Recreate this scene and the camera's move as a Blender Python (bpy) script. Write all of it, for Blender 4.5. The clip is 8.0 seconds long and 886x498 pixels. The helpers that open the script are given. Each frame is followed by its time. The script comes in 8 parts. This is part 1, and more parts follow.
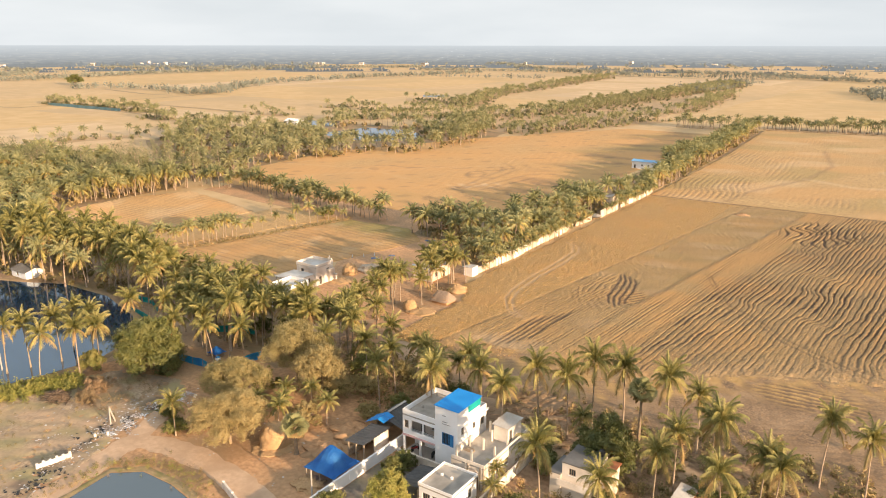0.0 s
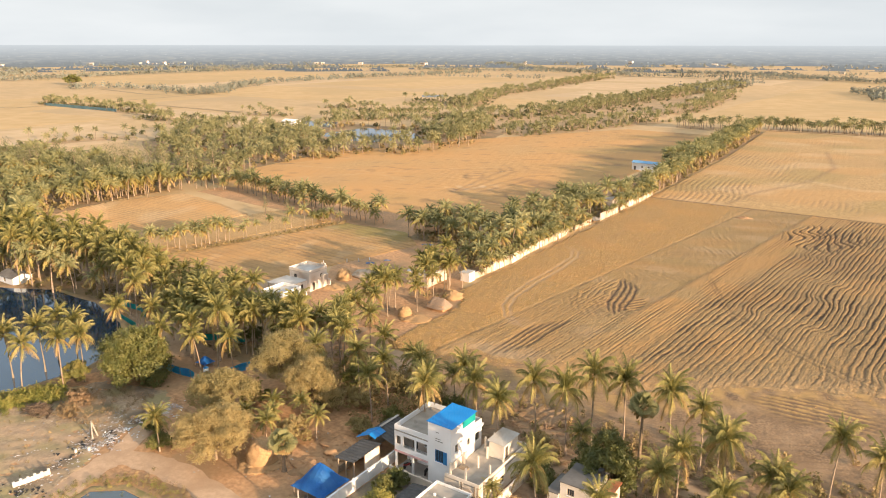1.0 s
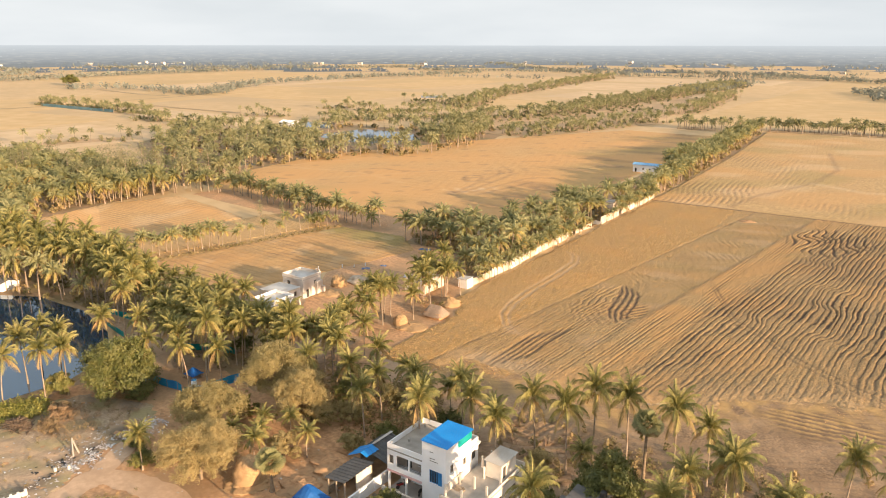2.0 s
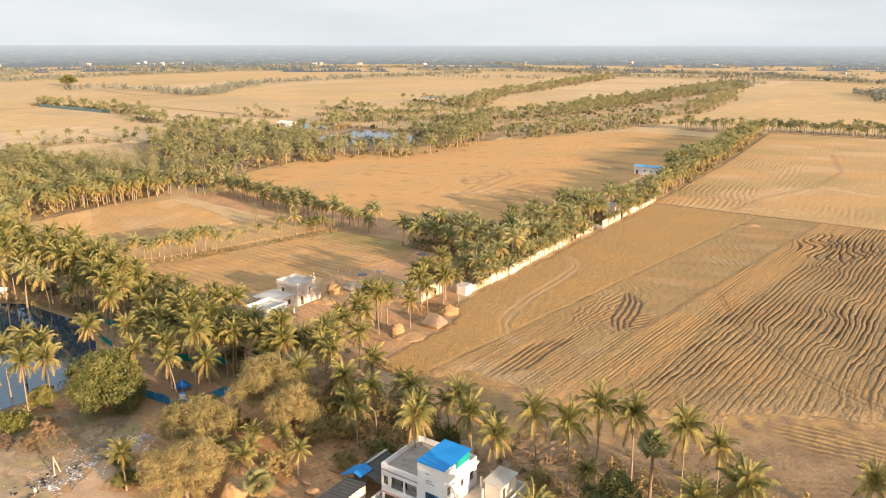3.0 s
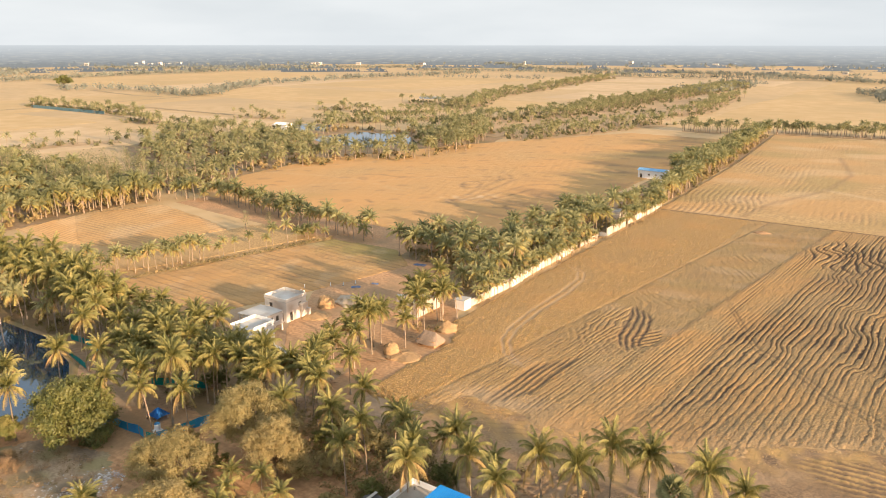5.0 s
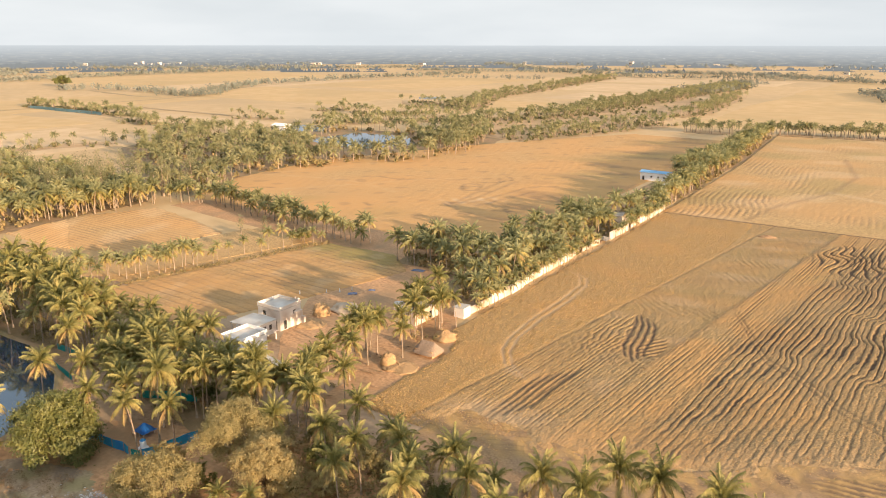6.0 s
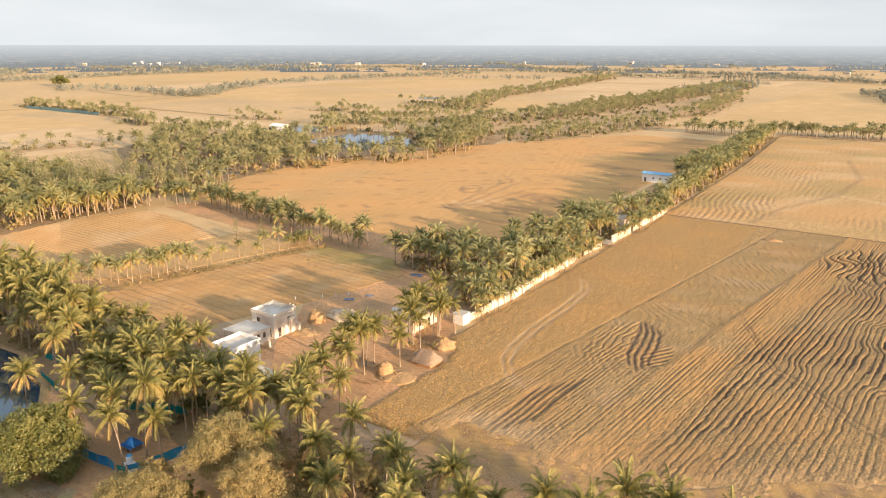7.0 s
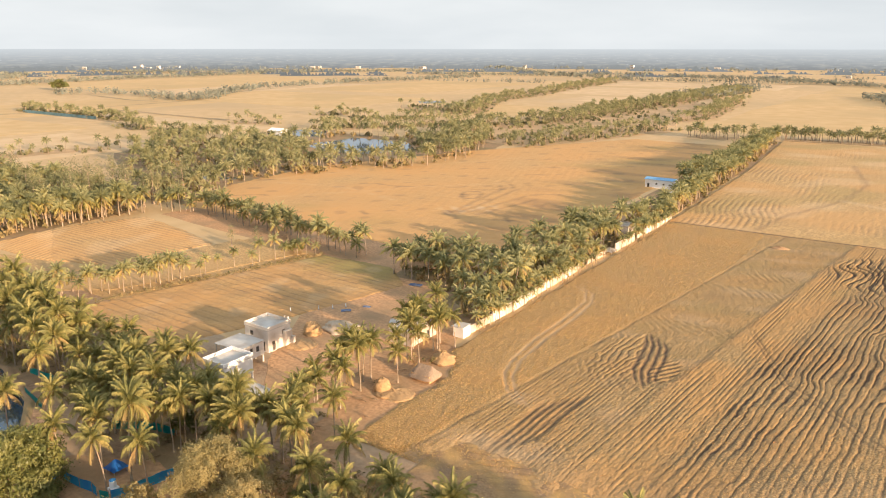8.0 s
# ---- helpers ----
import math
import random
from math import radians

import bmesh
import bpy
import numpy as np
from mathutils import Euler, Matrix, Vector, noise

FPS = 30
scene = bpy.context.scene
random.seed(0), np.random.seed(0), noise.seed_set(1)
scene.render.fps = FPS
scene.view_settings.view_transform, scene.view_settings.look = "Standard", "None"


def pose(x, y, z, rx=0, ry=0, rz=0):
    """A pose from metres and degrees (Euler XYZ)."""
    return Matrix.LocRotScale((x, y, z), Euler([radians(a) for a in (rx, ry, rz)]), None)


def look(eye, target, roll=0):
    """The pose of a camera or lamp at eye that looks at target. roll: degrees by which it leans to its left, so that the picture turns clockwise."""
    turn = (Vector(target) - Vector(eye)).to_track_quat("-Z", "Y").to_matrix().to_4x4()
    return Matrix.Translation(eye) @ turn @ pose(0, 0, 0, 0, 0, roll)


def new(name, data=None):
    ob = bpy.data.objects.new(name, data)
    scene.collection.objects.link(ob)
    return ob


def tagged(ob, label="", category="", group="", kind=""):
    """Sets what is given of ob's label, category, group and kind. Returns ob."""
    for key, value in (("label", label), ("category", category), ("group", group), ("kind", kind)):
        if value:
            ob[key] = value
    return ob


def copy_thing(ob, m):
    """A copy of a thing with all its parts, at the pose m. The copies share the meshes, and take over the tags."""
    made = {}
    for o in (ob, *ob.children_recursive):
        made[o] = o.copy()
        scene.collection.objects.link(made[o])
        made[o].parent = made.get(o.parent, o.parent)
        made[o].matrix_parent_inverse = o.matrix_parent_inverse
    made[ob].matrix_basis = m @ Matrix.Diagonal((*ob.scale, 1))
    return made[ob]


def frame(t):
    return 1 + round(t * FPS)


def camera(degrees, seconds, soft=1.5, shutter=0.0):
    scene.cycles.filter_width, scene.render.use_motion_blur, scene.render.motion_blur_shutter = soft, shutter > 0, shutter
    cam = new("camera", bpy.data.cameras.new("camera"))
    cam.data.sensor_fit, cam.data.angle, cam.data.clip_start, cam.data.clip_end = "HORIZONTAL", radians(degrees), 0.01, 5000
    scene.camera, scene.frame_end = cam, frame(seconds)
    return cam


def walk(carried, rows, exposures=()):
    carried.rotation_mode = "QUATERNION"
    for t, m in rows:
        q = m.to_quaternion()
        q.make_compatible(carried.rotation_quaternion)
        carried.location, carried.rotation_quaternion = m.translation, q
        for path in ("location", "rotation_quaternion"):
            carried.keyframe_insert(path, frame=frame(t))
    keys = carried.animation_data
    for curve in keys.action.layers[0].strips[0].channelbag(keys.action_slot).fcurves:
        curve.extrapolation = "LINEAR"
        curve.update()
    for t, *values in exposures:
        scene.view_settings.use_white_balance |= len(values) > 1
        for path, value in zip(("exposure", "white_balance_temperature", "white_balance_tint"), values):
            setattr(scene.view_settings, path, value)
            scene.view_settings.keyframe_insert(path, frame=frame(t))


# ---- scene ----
cam = camera(61.99, 8.0, soft=1.0)
# seconds, eye x, y, z, yaw, pitch, roll; world y runs along the palm-lined lane
ROWS = [
    (0, 0.001, 0.001, 60.001, 34.500, -15.479, 0.059),
    (0.5, -0.773, 2.078, 60.136, 34.504, -15.494, 0.052),
    (1, -1.725, 4.147, 60.228, 34.482, -15.504, 0.057),
    (1.5, -2.773, 6.324, 60.265, 34.472, -15.502, 0.053),
    (3, -6.271, 12.681, 60.597, 34.446, -15.495, 0.053),
    (3.5, -7.501, 14.684, 60.590, 34.431, -15.513, 0.039),
    (4, -8.925, 17.034, 60.751, 34.432, -15.497, 0.043),
    (4.5, -10.328, 19.253, 60.788, 34.416, -15.519, 0.038),
    (6, -14.332, 25.897, 60.846, 34.427, -15.508, 0.044),
    (6.5, -15.536, 27.855, 60.826, 34.418, -15.501, 0.057),
    (7, -16.709, 29.755, 60.786, 34.408, -15.515, 0.057),
    (7.5, -18.143, 31.997, 60.876, 34.411, -15.519, 0.049),
    (7.7, -18.706, 32.890, 60.877, 34.424, -15.514, 0.047),
    (7.8, -18.987, 33.336, 60.878, 34.430, -15.430, 0.045),
    (7.9, -19.268, 33.782, 60.879, 34.437, -15.335, 0.042),
    (8, -19.549, 34.228, 60.880, 34.444, -15.250, 0.039),
]
EXPOSURE = 1.03
walk(cam, [(t, Matrix.Translation((x, y, z)) @ pose(0, 0, 0, 0, 0, yaw) @ pose(0, 0, 0, 90 + pitch, 0, 0) @ pose(0, 0, 0, 0, 0, roll))
      for t, x, y, z, yaw, pitch, roll in ROWS], [(0.0, EXPOSURE), (8.0, EXPOSURE)])

# ---------------------------------------------------------------- sky and sun
SUN_ELEVATION, SUN_AZIMUTH = 11.0, 101.0      # degrees; azimuth clockwise from +y


def sky():
    world = bpy.data.worlds.new("sky")
    scene.world = world
    world.use_nodes = True
    nt = world.node_tree
    nt.nodes.clear()
    n = nt.nodes.new
    out, back = n("ShaderNodeOutputWorld"), n("ShaderNodeBackground")
    nishita = n("ShaderNodeTexSky")
    nishita.sky_type = "NISHITA"
    nishita.sun_disc = False
    nishita.sun_elevation, nishita.sun_rotation = radians(SUN_ELEVATION), radians(SUN_AZIMUTH)
    nishita.dust_density, nishita.air_density = 3.0, 1.2
    coord, split = n("ShaderNodeTexCoord"), n("ShaderNodeSeparateXYZ")
    nt.links.new(coord.outputs["Generated"], split.inputs[0])
    veil = n("ShaderNodeMapRange")           # thick pale haze low down, thinner overhead
    veil.inputs["From Min"].default_value, veil.inputs["From Max"].default_value = 0.0, 0.7
    veil.inputs["To Min"].default_value, veil.inputs["To Max"].default_value = 0.95, 0.88
    nt.links.new(split.outputs["Z"], veil.inputs["Value"])
    cloud, stretch = n("ShaderNodeTexNoise"), n("ShaderNodeMapping")
    stretch.inputs["Scale"].default_value = (1.0, 1.0, 5.0)
    nt.links.new(coord.outputs["Generated"], stretch.inputs[0])
    nt.links.new(stretch.outputs[0], cloud.inputs["Vector"])
    cloud.inputs["Scale"].default_value, cloud.inputs["Detail"].default_value = 3.2, 6.0
    ramp = n("ShaderNodeValToRGB")
    ramp.color_ramp.elements[0].position, ramp.color_ramp.elements[0].color = 0.35, HAZE_LOW
    ramp.color_ramp.elements[1].position, ramp.color_ramp.elements[1].color = 0.7, HAZE_HIGH
    nt.links.new(cloud.outputs["Fac"], ramp.inputs[0])
    mix = n("ShaderNodeMix")
    mix.data_type = "RGBA"
    nt.links.new(veil.outputs[0], mix.inputs["Factor"])
    nt.links.new(nishita.outputs[0], mix.inputs["A"])
    nt.links.new(ramp.outputs[0], mix.inputs["B"])
    nt.links.new(mix.outputs["Result"], back.inputs["Color"])
    back.inputs["Strength"].default_value = 0.0655
    nt.links.new(back.outputs[0], out.inputs[0])
    lamp = bpy.data.lights.new("sun", "SUN")
    lamp.energy, lamp.angle, lamp.color = SUN_POWER, radians(0.8), SUN_COLOUR
    a, e = radians(SUN_AZIMUTH), radians(SUN_ELEVATION)
    new("sun", lamp).matrix_world = look((math.sin(a) * math.cos(e), math.cos(a) * math.cos(e), math.sin(e)), (0, 0, 0))


HAZE_LOW, HAZE_HIGH = (5.75, 6.1, 6.35, 1), (6.75, 7.0, 7.15, 1)
SUN_POWER, SUN_COLOUR = 4.9, (1.0, 0.70, 0.435)
sky()


# ---------------------------------------------------------------- materials
def mat(name, a, b, scale=1.0, c=None, wide=0.05, rough=0.9, bump=0.3, grain=6.0, rnd=0.0, clear=0.0, metal=0.0, bands=0.0, axis="X", stretch=(1, 1, 1), attrs=()):
    """Two colours in grain of 1/scale metres, a third in wide patches, fine relief; rnd varies the value from thing to thing."""
    m = bpy.data.materials.new(name)
    m.use_nodes = True
    nt = m.node_tree
    n, link = nt.nodes.new, nt.links.new
    bsdf = nt.nodes["Principled BSDF"]
    bsdf.inputs["Roughness"].default_value = rough
    bsdf.inputs["Metallic"].default_value = metal
    coord, mapping = n("ShaderNodeTexCoord"), n("ShaderNodeMapping")
    mapping.inputs["Scale"].default_value = stretch
    link(coord.outputs["Object"], mapping.inputs[0])

    def noisy(s, detail=5.0, lo=0.35, hi=0.65):
        t, r = n("ShaderNodeTexNoise"), n("ShaderNodeMapRange")
        t.inputs["Scale"].default_value, t.inputs["Detail"].default_value = s, detail
        link(mapping.outputs[0], t.inputs["Vector"])
        r.inputs["From Min"].default_value, r.inputs["From Max"].default_value = lo, hi
        link(t.outputs["Fac"], r.inputs["Value"])
        return r.outputs[0]

    def blend(fac, x, y):
        k = n("ShaderNodeMix")
        k.data_type = "RGBA"
        link(fac, k.inputs["Factor"])
        for socket, v in ((k.inputs["A"], x), (k.inputs["B"], y)):
            if isinstance(v, tuple):
                socket.default_value = (*v, 1)
            else:
                link(v, socket)
        return k.outputs["Result"]

    col = blend(noisy(scale), a, b)
    if bands:
        w, r = n("ShaderNodeTexWave"), n("ShaderNodeMapRange")
        w.bands_direction = axis
        w.inputs["Scale"].default_value, w.inputs["Distortion"].default_value = bands, 2.5
        w.inputs["Detail"].default_value, w.inputs["Detail Scale"].default_value = 2.0, 0.3
        link(coord.outputs["Object"], w.inputs["Vector"])
        r.inputs["To Max"].default_value = 0.45
        link(w.outputs["Fac"], r.inputs["Value"])
        col = blend(r.outputs[0], col, c or a)
    if c:
        col = blend(noisy(wide, 4.0, 0.42, 0.68), col, c)
    for key, tone in attrs:
        at = n("ShaderNodeAttribute")
        at.attribute_name = key
        col = blend(at.outputs["Fac"], col, tone)
    if rnd:
        info, at, add, fr, r = n("ShaderNodeObjectInfo"), n("ShaderNodeAttribute"), n("ShaderNodeMath"), n("ShaderNodeMath"), n("ShaderNodeMapRange")
        at.attribute_name = "tint"
        fr.operation = "FRACT"
        link(info.outputs["Random"], add.inputs[0])
        link(at.outputs["Fac"], add.inputs[1])
        link(add.outputs[0], fr.inputs[0])
        link(fr.outputs[0], r.inputs["Value"])
        r.inputs["To Min"].default_value, r.inputs["To Max"].default_value = 1 - rnd, 1 + rnd
        hsv, r2 = n("ShaderNodeHueSaturation"), n("ShaderNodeMapRange")
        r2.inputs["To Min"].default_value, r2.inputs["To Max"].default_value = 0.5 + 0.04 * rnd, 0.5 - 0.05 * rnd
        link(fr.outputs[0], r2.inputs["Value"])
        link(r.outputs[0], hsv.inputs["Value"])
        link(r2.outputs[0], hsv.inputs["Hue"])
        link(col, hsv.inputs["Color"])
        col = hsv.outputs[0]
    link(col, bsdf.inputs["Base Color"])
    if bump:
        t, bp = n("ShaderNodeTexNoise"), n("ShaderNodeBump")
        t.inputs["Scale"].default_value, t.inputs["Detail"].default_value = grain, 4.0
        link(mapping.outputs[0], t.inputs["Vector"])
        link(t.outputs["Fac"], bp.inputs["Height"])
        bp.inputs["Strength"].default_value, bp.inputs["Distance"].default_value = bump, 0.3 / max(grain, 0.5)
        link(bp.outputs[0], bsdf.inputs["Normal"])
    if clear:                                   # leaves let some light through
        tr, ms = n("ShaderNodeBsdfTranslucent"), n("ShaderNodeMixShader")
        link(col, tr.inputs["Color"])
        ms.inputs[0].default_value = clear
        link(bsdf.outputs[0], ms.inputs[1])
        link(tr.outputs[0], ms.inputs[2])
        link(ms.outputs[0], nt.nodes["Material Output"].inputs[0])
    return m


SOIL = mat("dry_soil", (0.26, 0.165, 0.098), (0.40, 0.27, 0.168), 1.1, (0.42, 0.31, 0.20), 0.09, bump=0.8, grain=3)
STRAW_GROUND = mat("straw_ground", (0.53, 0.365, 0.185), (0.61, 0.435, 0.235), 0.08, (0.48, 0.345, 0.19), 0.006, bump=0.4, grain=1.5)
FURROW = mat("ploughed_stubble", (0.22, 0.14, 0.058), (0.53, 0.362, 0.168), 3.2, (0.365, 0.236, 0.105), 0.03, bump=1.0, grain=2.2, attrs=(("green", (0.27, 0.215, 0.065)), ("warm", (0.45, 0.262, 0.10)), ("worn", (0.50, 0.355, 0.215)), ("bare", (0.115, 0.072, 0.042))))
FIELD = mat("pale_ochre_stubble", (0.385, 0.245, 0.105), (0.60, 0.40, 0.185), 1.5, (0.48, 0.305, 0.135), 0.03, bump=0.9, grain=4, attrs=(("green", (0.31, 0.25, 0.085)), ("warm", (0.58, 0.33, 0.128)), ("worn", (0.64, 0.47, 0.29)), ("bare", (0.20, 0.13, 0.075))))
YARD = mat("orange_yard_earth", (0.42, 0.235, 0.118), (0.62, 0.37, 0.195), 1.4, (0.34, 0.225, 0.125), 0.1, bump=0.6, grain=2.5)
PATH = mat("packed_earth", (0.53, 0.36, 0.235), (0.62, 0.435, 0.288), 1.2, (0.47, 0.32, 0.205), 0.25, bump=0.4, grain=3)
WASTE_EARTH = mat("grey_waste_earth", (0.29, 0.21, 0.14), (0.47, 0.36, 0.245), 2.2, (0.36, 0.275, 0.175), 0.3, bump=1.0, grain=4, attrs=(("green", (0.30, 0.27, 0.12)), ("worn", (0.52, 0.36, 0.235)), ("bare", (0.13, 0.10, 0.08))))
VERGE = mat("trodden_earth", (0.165, 0.105, 0.06), (0.36, 0.237, 0.132), 2.6, (0.26, 0.17, 0.094), 0.12, bump=1.0, grain=4, attrs=(("warm", (0.48, 0.305, 0.12)), ("worn", (0.41, 0.275, 0.16)), ("bare", (0.15, 0.095, 0.056))))
GROVE_FLOOR = mat("shaded_grove_earth", (0.28, 0.19, 0.11), (0.38, 0.25, 0.14), 0.5, (0.22, 0.18, 0.09), 0.08, bump=0.8, grain=2)
PALM = mat("palm_leaf", (0.20, 0.205, 0.068), (0.39, 0.355, 0.118), 1.2, rough=0.6, bump=0, rnd=0.4, clear=0.36)
# haze over the groves put into a paler leaf colour; the fan palm shares it
PALM_PALED = mat("haze_paled_palm_leaf", (0.24, 0.255, 0.12), (0.40, 0.385, 0.18), 0.5, rough=0.7, bump=0, rnd=0.35, clear=0.4)
# far palms: distance haze put into the base colour
PALM_HAZE = mat("hazed_far_palm_leaf", (0.26, 0.265, 0.135), (0.41, 0.385, 0.195), 0.3, rough=0.9, bump=0, rnd=0.25, clear=0.45)
PALM_GOLD = mat("golden_palm_leaf", (0.30, 0.27, 0.085), (0.46, 0.38, 0.12), 1.0, rough=0.65, bump=0, rnd=0.3, clear=0.25)
PALM_OLD = mat("yellowed_palm_leaf", (0.40, 0.295, 0.11), (0.31, 0.21, 0.085), 1.0, rough=0.7, bump=0, rnd=0.25, clear=0.2)
TRUNK = mat("palm_trunk", (0.40, 0.32, 0.24), (0.27, 0.20, 0.14), 2.0, bump=0.6, grain=5, rnd=0.2)
BARK = mat("tree_bark", (0.22, 0.16, 0.10), (0.30, 0.23, 0.16), 3.0, bump=0.6, grain=8)
LEAF = mat("green_leaf", (0.135, 0.15, 0.042), (0.265, 0.245, 0.075), 0.6, rough=0.6, bump=0, rnd=0.3, clear=0.2)
LEAF_DRY = mat("dry_olive_leaf", (0.335, 0.285, 0.13), (0.52, 0.425, 0.20), 0.9, rough=0.85, bump=0, rnd=0.12, clear=0.40)
LEAF_MANGO = mat("deep_green_leaf", (0.085, 0.105, 0.03), (0.19, 0.19, 0.056), 0.6, rough=0.5, bump=0, rnd=0.2, clear=0.15)
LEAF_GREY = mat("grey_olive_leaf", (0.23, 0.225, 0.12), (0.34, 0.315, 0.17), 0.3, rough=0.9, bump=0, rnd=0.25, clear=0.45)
GRASS = mat("bank_grass", (0.22, 0.235, 0.05), (0.36, 0.33, 0.09), 0.7, rough=0.7, bump=0, rnd=0.25, clear=0.2)
SCRUB = mat("scrub_leaf", (0.22, 0.185, 0.08), (0.38, 0.295, 0.135), 0.4, rough=0.8, bump=0, rnd=0.4, clear=0.25)


# ---------------------------------------------------------------- mesh helpers
def mesh_np(name, v, f, mats, mi=None, tint=None):
    """A mesh from arrays of places and triangles."""
    v, f = np.asarray(v, np.float32), np.asarray(f, np.int32)
    me = bpy.data.meshes.new(name)
    me.vertices.add(len(v))
    me.vertices.foreach_set("co", v.ravel())
    me.loops.add(f.size)
    me.loops.foreach_set("vertex_index", f.ravel())
    me.polygons.add(len(f))
    me.polygons.foreach_set("loop_start", np.arange(0, f.size, f.shape[1], dtype=np.int32))
    if mi is not None:
        me.polygons.foreach_set("material_index", np.asarray(mi, np.int32))
    if tint is not None:
        me.attributes.new("tint", "FLOAT", "POINT").data.foreach_set("value", np.asarray(tint, np.float32))
    for m in mats:
        me.materials.append(m)
    me.update(calc_edges=True)
    return me


def join(parts):
    """Arrays (v, f, mi) of several pieces as one."""
    vs, fs, ms, k = [], [], [], 0
    for v, f, m in parts:
        vs.append(v), fs.append(f + k), ms.append(np.full(len(f), m) if np.isscalar(m) else m)
        k += len(v)
    return np.concatenate(vs), np.concatenate(fs), np.concatenate(ms)


def part(name, bm, material, parent, label=""):
    """Links a bmesh, or a finished mesh, as one mesh object under a thing or part."""
    if isinstance(bm, bmesh.types.BMesh):
        me = bpy.data.meshes.new(name)
        bm.to_mesh(me)
        bm.free()
        me.materials.append(material)
    else:
        me = bm
    ob = new(name, me)
    ob.parent = parent
    if label:
        tagged(ob, label)
    return ob


def thing(name, label, category, m=None, group="", kind=""):
    ob = new(name)
    if m is not None:
        ob.matrix_basis = m
    return tagged(ob, label, category, group, kind)


def box(bm, x0, x1, y0, y1, z0, z1, bev=0.0):
    r = bmesh.ops.create_cube(bm, size=1.0)
    vs = r["verts"]
    for v in vs:
        v.co = Vector(((x0 + x1) / 2 + v.co.x * (x1 - x0), (y0 + y1) / 2 + v.co.y * (y1 - y0), (z0 + z1) / 2 + v.co.z * (z1 - z0)))
    if bev:
        bmesh.ops.bevel(bm, geom=list({e for v in vs for e in v.link_edges}), offset=bev, segments=1, affect="EDGES")
    return bm


def boxes(*rows, bev=0.015):
    bm = bmesh.new()
    for r in rows:
        box(bm, *r, bev=bev)
    return bm


def sheet(name, pts, z, material, label, category, cell=0.0, relief=0.0, edge=0.35):
    """A piece of ground: a slab outlined by pts, its rim sloping down to the ground."""
    bm = bmesh.new()
    top = [bm.verts.new((x, y, z)) for x, y in pts]
    face = bm.faces.new(top)
    if face.normal.z < 0:
        face.normal_flip()
    cx, cy = sum(p[0] for p in pts) / len(pts), sum(p[1] for p in pts) / len(pts)
    low = []
    for x, y in pts:
        d = math.hypot(x - cx, y - cy)
        low.append(bm.verts.new((x + (x - cx) / d * edge, y + (y - cy) / d * edge, -0.05)))
    for i in range(len(pts)):
        j = (i + 1) % len(pts)
        bm.faces.new((top[i], top[j], low[j], low[i]))
    bmesh.ops.recalc_face_normals(bm, faces=bm.faces)
    me = bpy.data.meshes.new(name)
    bm.to_mesh(me)
    bm.free()
    me.materials.append(material)
    return tagged(new(name, me), label, category, kind="structure")


def wobble(pts, step=6.0, amount=0.8, seed=0):
    """The outline with a little irregularity along its sides."""
    out = []
    for i, p in enumerate(pts):
        q = pts[(i + 1) % len(pts)]
        k = max(1, int(math.dist(p, q) / step))
        for j in range(k):
            x, y = p[0] + (q[0] - p[0]) * j / k, p[1] + (q[1] - p[1]) * j / k
            n = noise.noise_vector((x * 0.07 + seed, y * 0.07, seed * 3.1))
            out.append((x + n.x * amount, y + n.y * amount))
    return out


def inside(x, y, poly):
    odd, j = False, len(poly) - 1
    for i in range(len(poly)):
        (xi, yi), (xj, yj) = poly[i], poly[j]
        if (yi > y) != (yj > y) and x < (xj - xi) * (y - yi) / (yj - yi) + xi:
            odd = not odd
        j = i
    return odd


def scatter(poly, gap, rng, jitter=0.42, keep=1.0):
    """Planted places inside an outline: a jittered grid along the lane."""
    xs, ys = [p[0] for p in poly], [p[1] for p in poly]
    out, y = [], min(ys)
    while y < max(ys):
        x = min(xs)
        while x < max(xs):
            px, py = x + rng.uniform(-jitter, jitter) * gap, y + rng.uniform(-jitter, jitter) * gap
            if inside(px, py, poly) and rng.random() < keep:
                out.append((px, py))
            x += gap
        y += gap
    return out


def along(pts, gap, rng, width=2.0, rows=1):
    """Places along a line, in some rows side by side."""
    out = []
    for (ax, ay), (bx, by) in zip(pts, pts[1:]):
        d = math.hypot(bx - ax, by - ay)
        nx, ny = -(by - ay) / d, (bx - ax) / d
        for r in range(rows):
            s = rng.uniform(0, gap)
            while s < d:
                o = rng.gauss(0, width) + (r - (rows - 1) / 2) * gap
                out.append((ax + (bx - ax) * s / d + nx * o, ay + (by - ay) * s / d + ny * o))
                s += gap * rng.uniform(0.6, 1.4)
    return out


# ---------------------------------------------------------------- ground, water, fields
def ground():
    bm = bmesh.new()
    bmesh.ops.create_grid(bm, x_segments=40, y_segments=40, size=6000)
    me = bpy.data.meshes.new("ground")
    bm.to_mesh(me)
    bm.free()
    me.materials.append(STRAW_GROUND)
    tagged(new("ground", me), "flat dry plain of straw-coloured farmland", "ground", kind="structure")


ground()
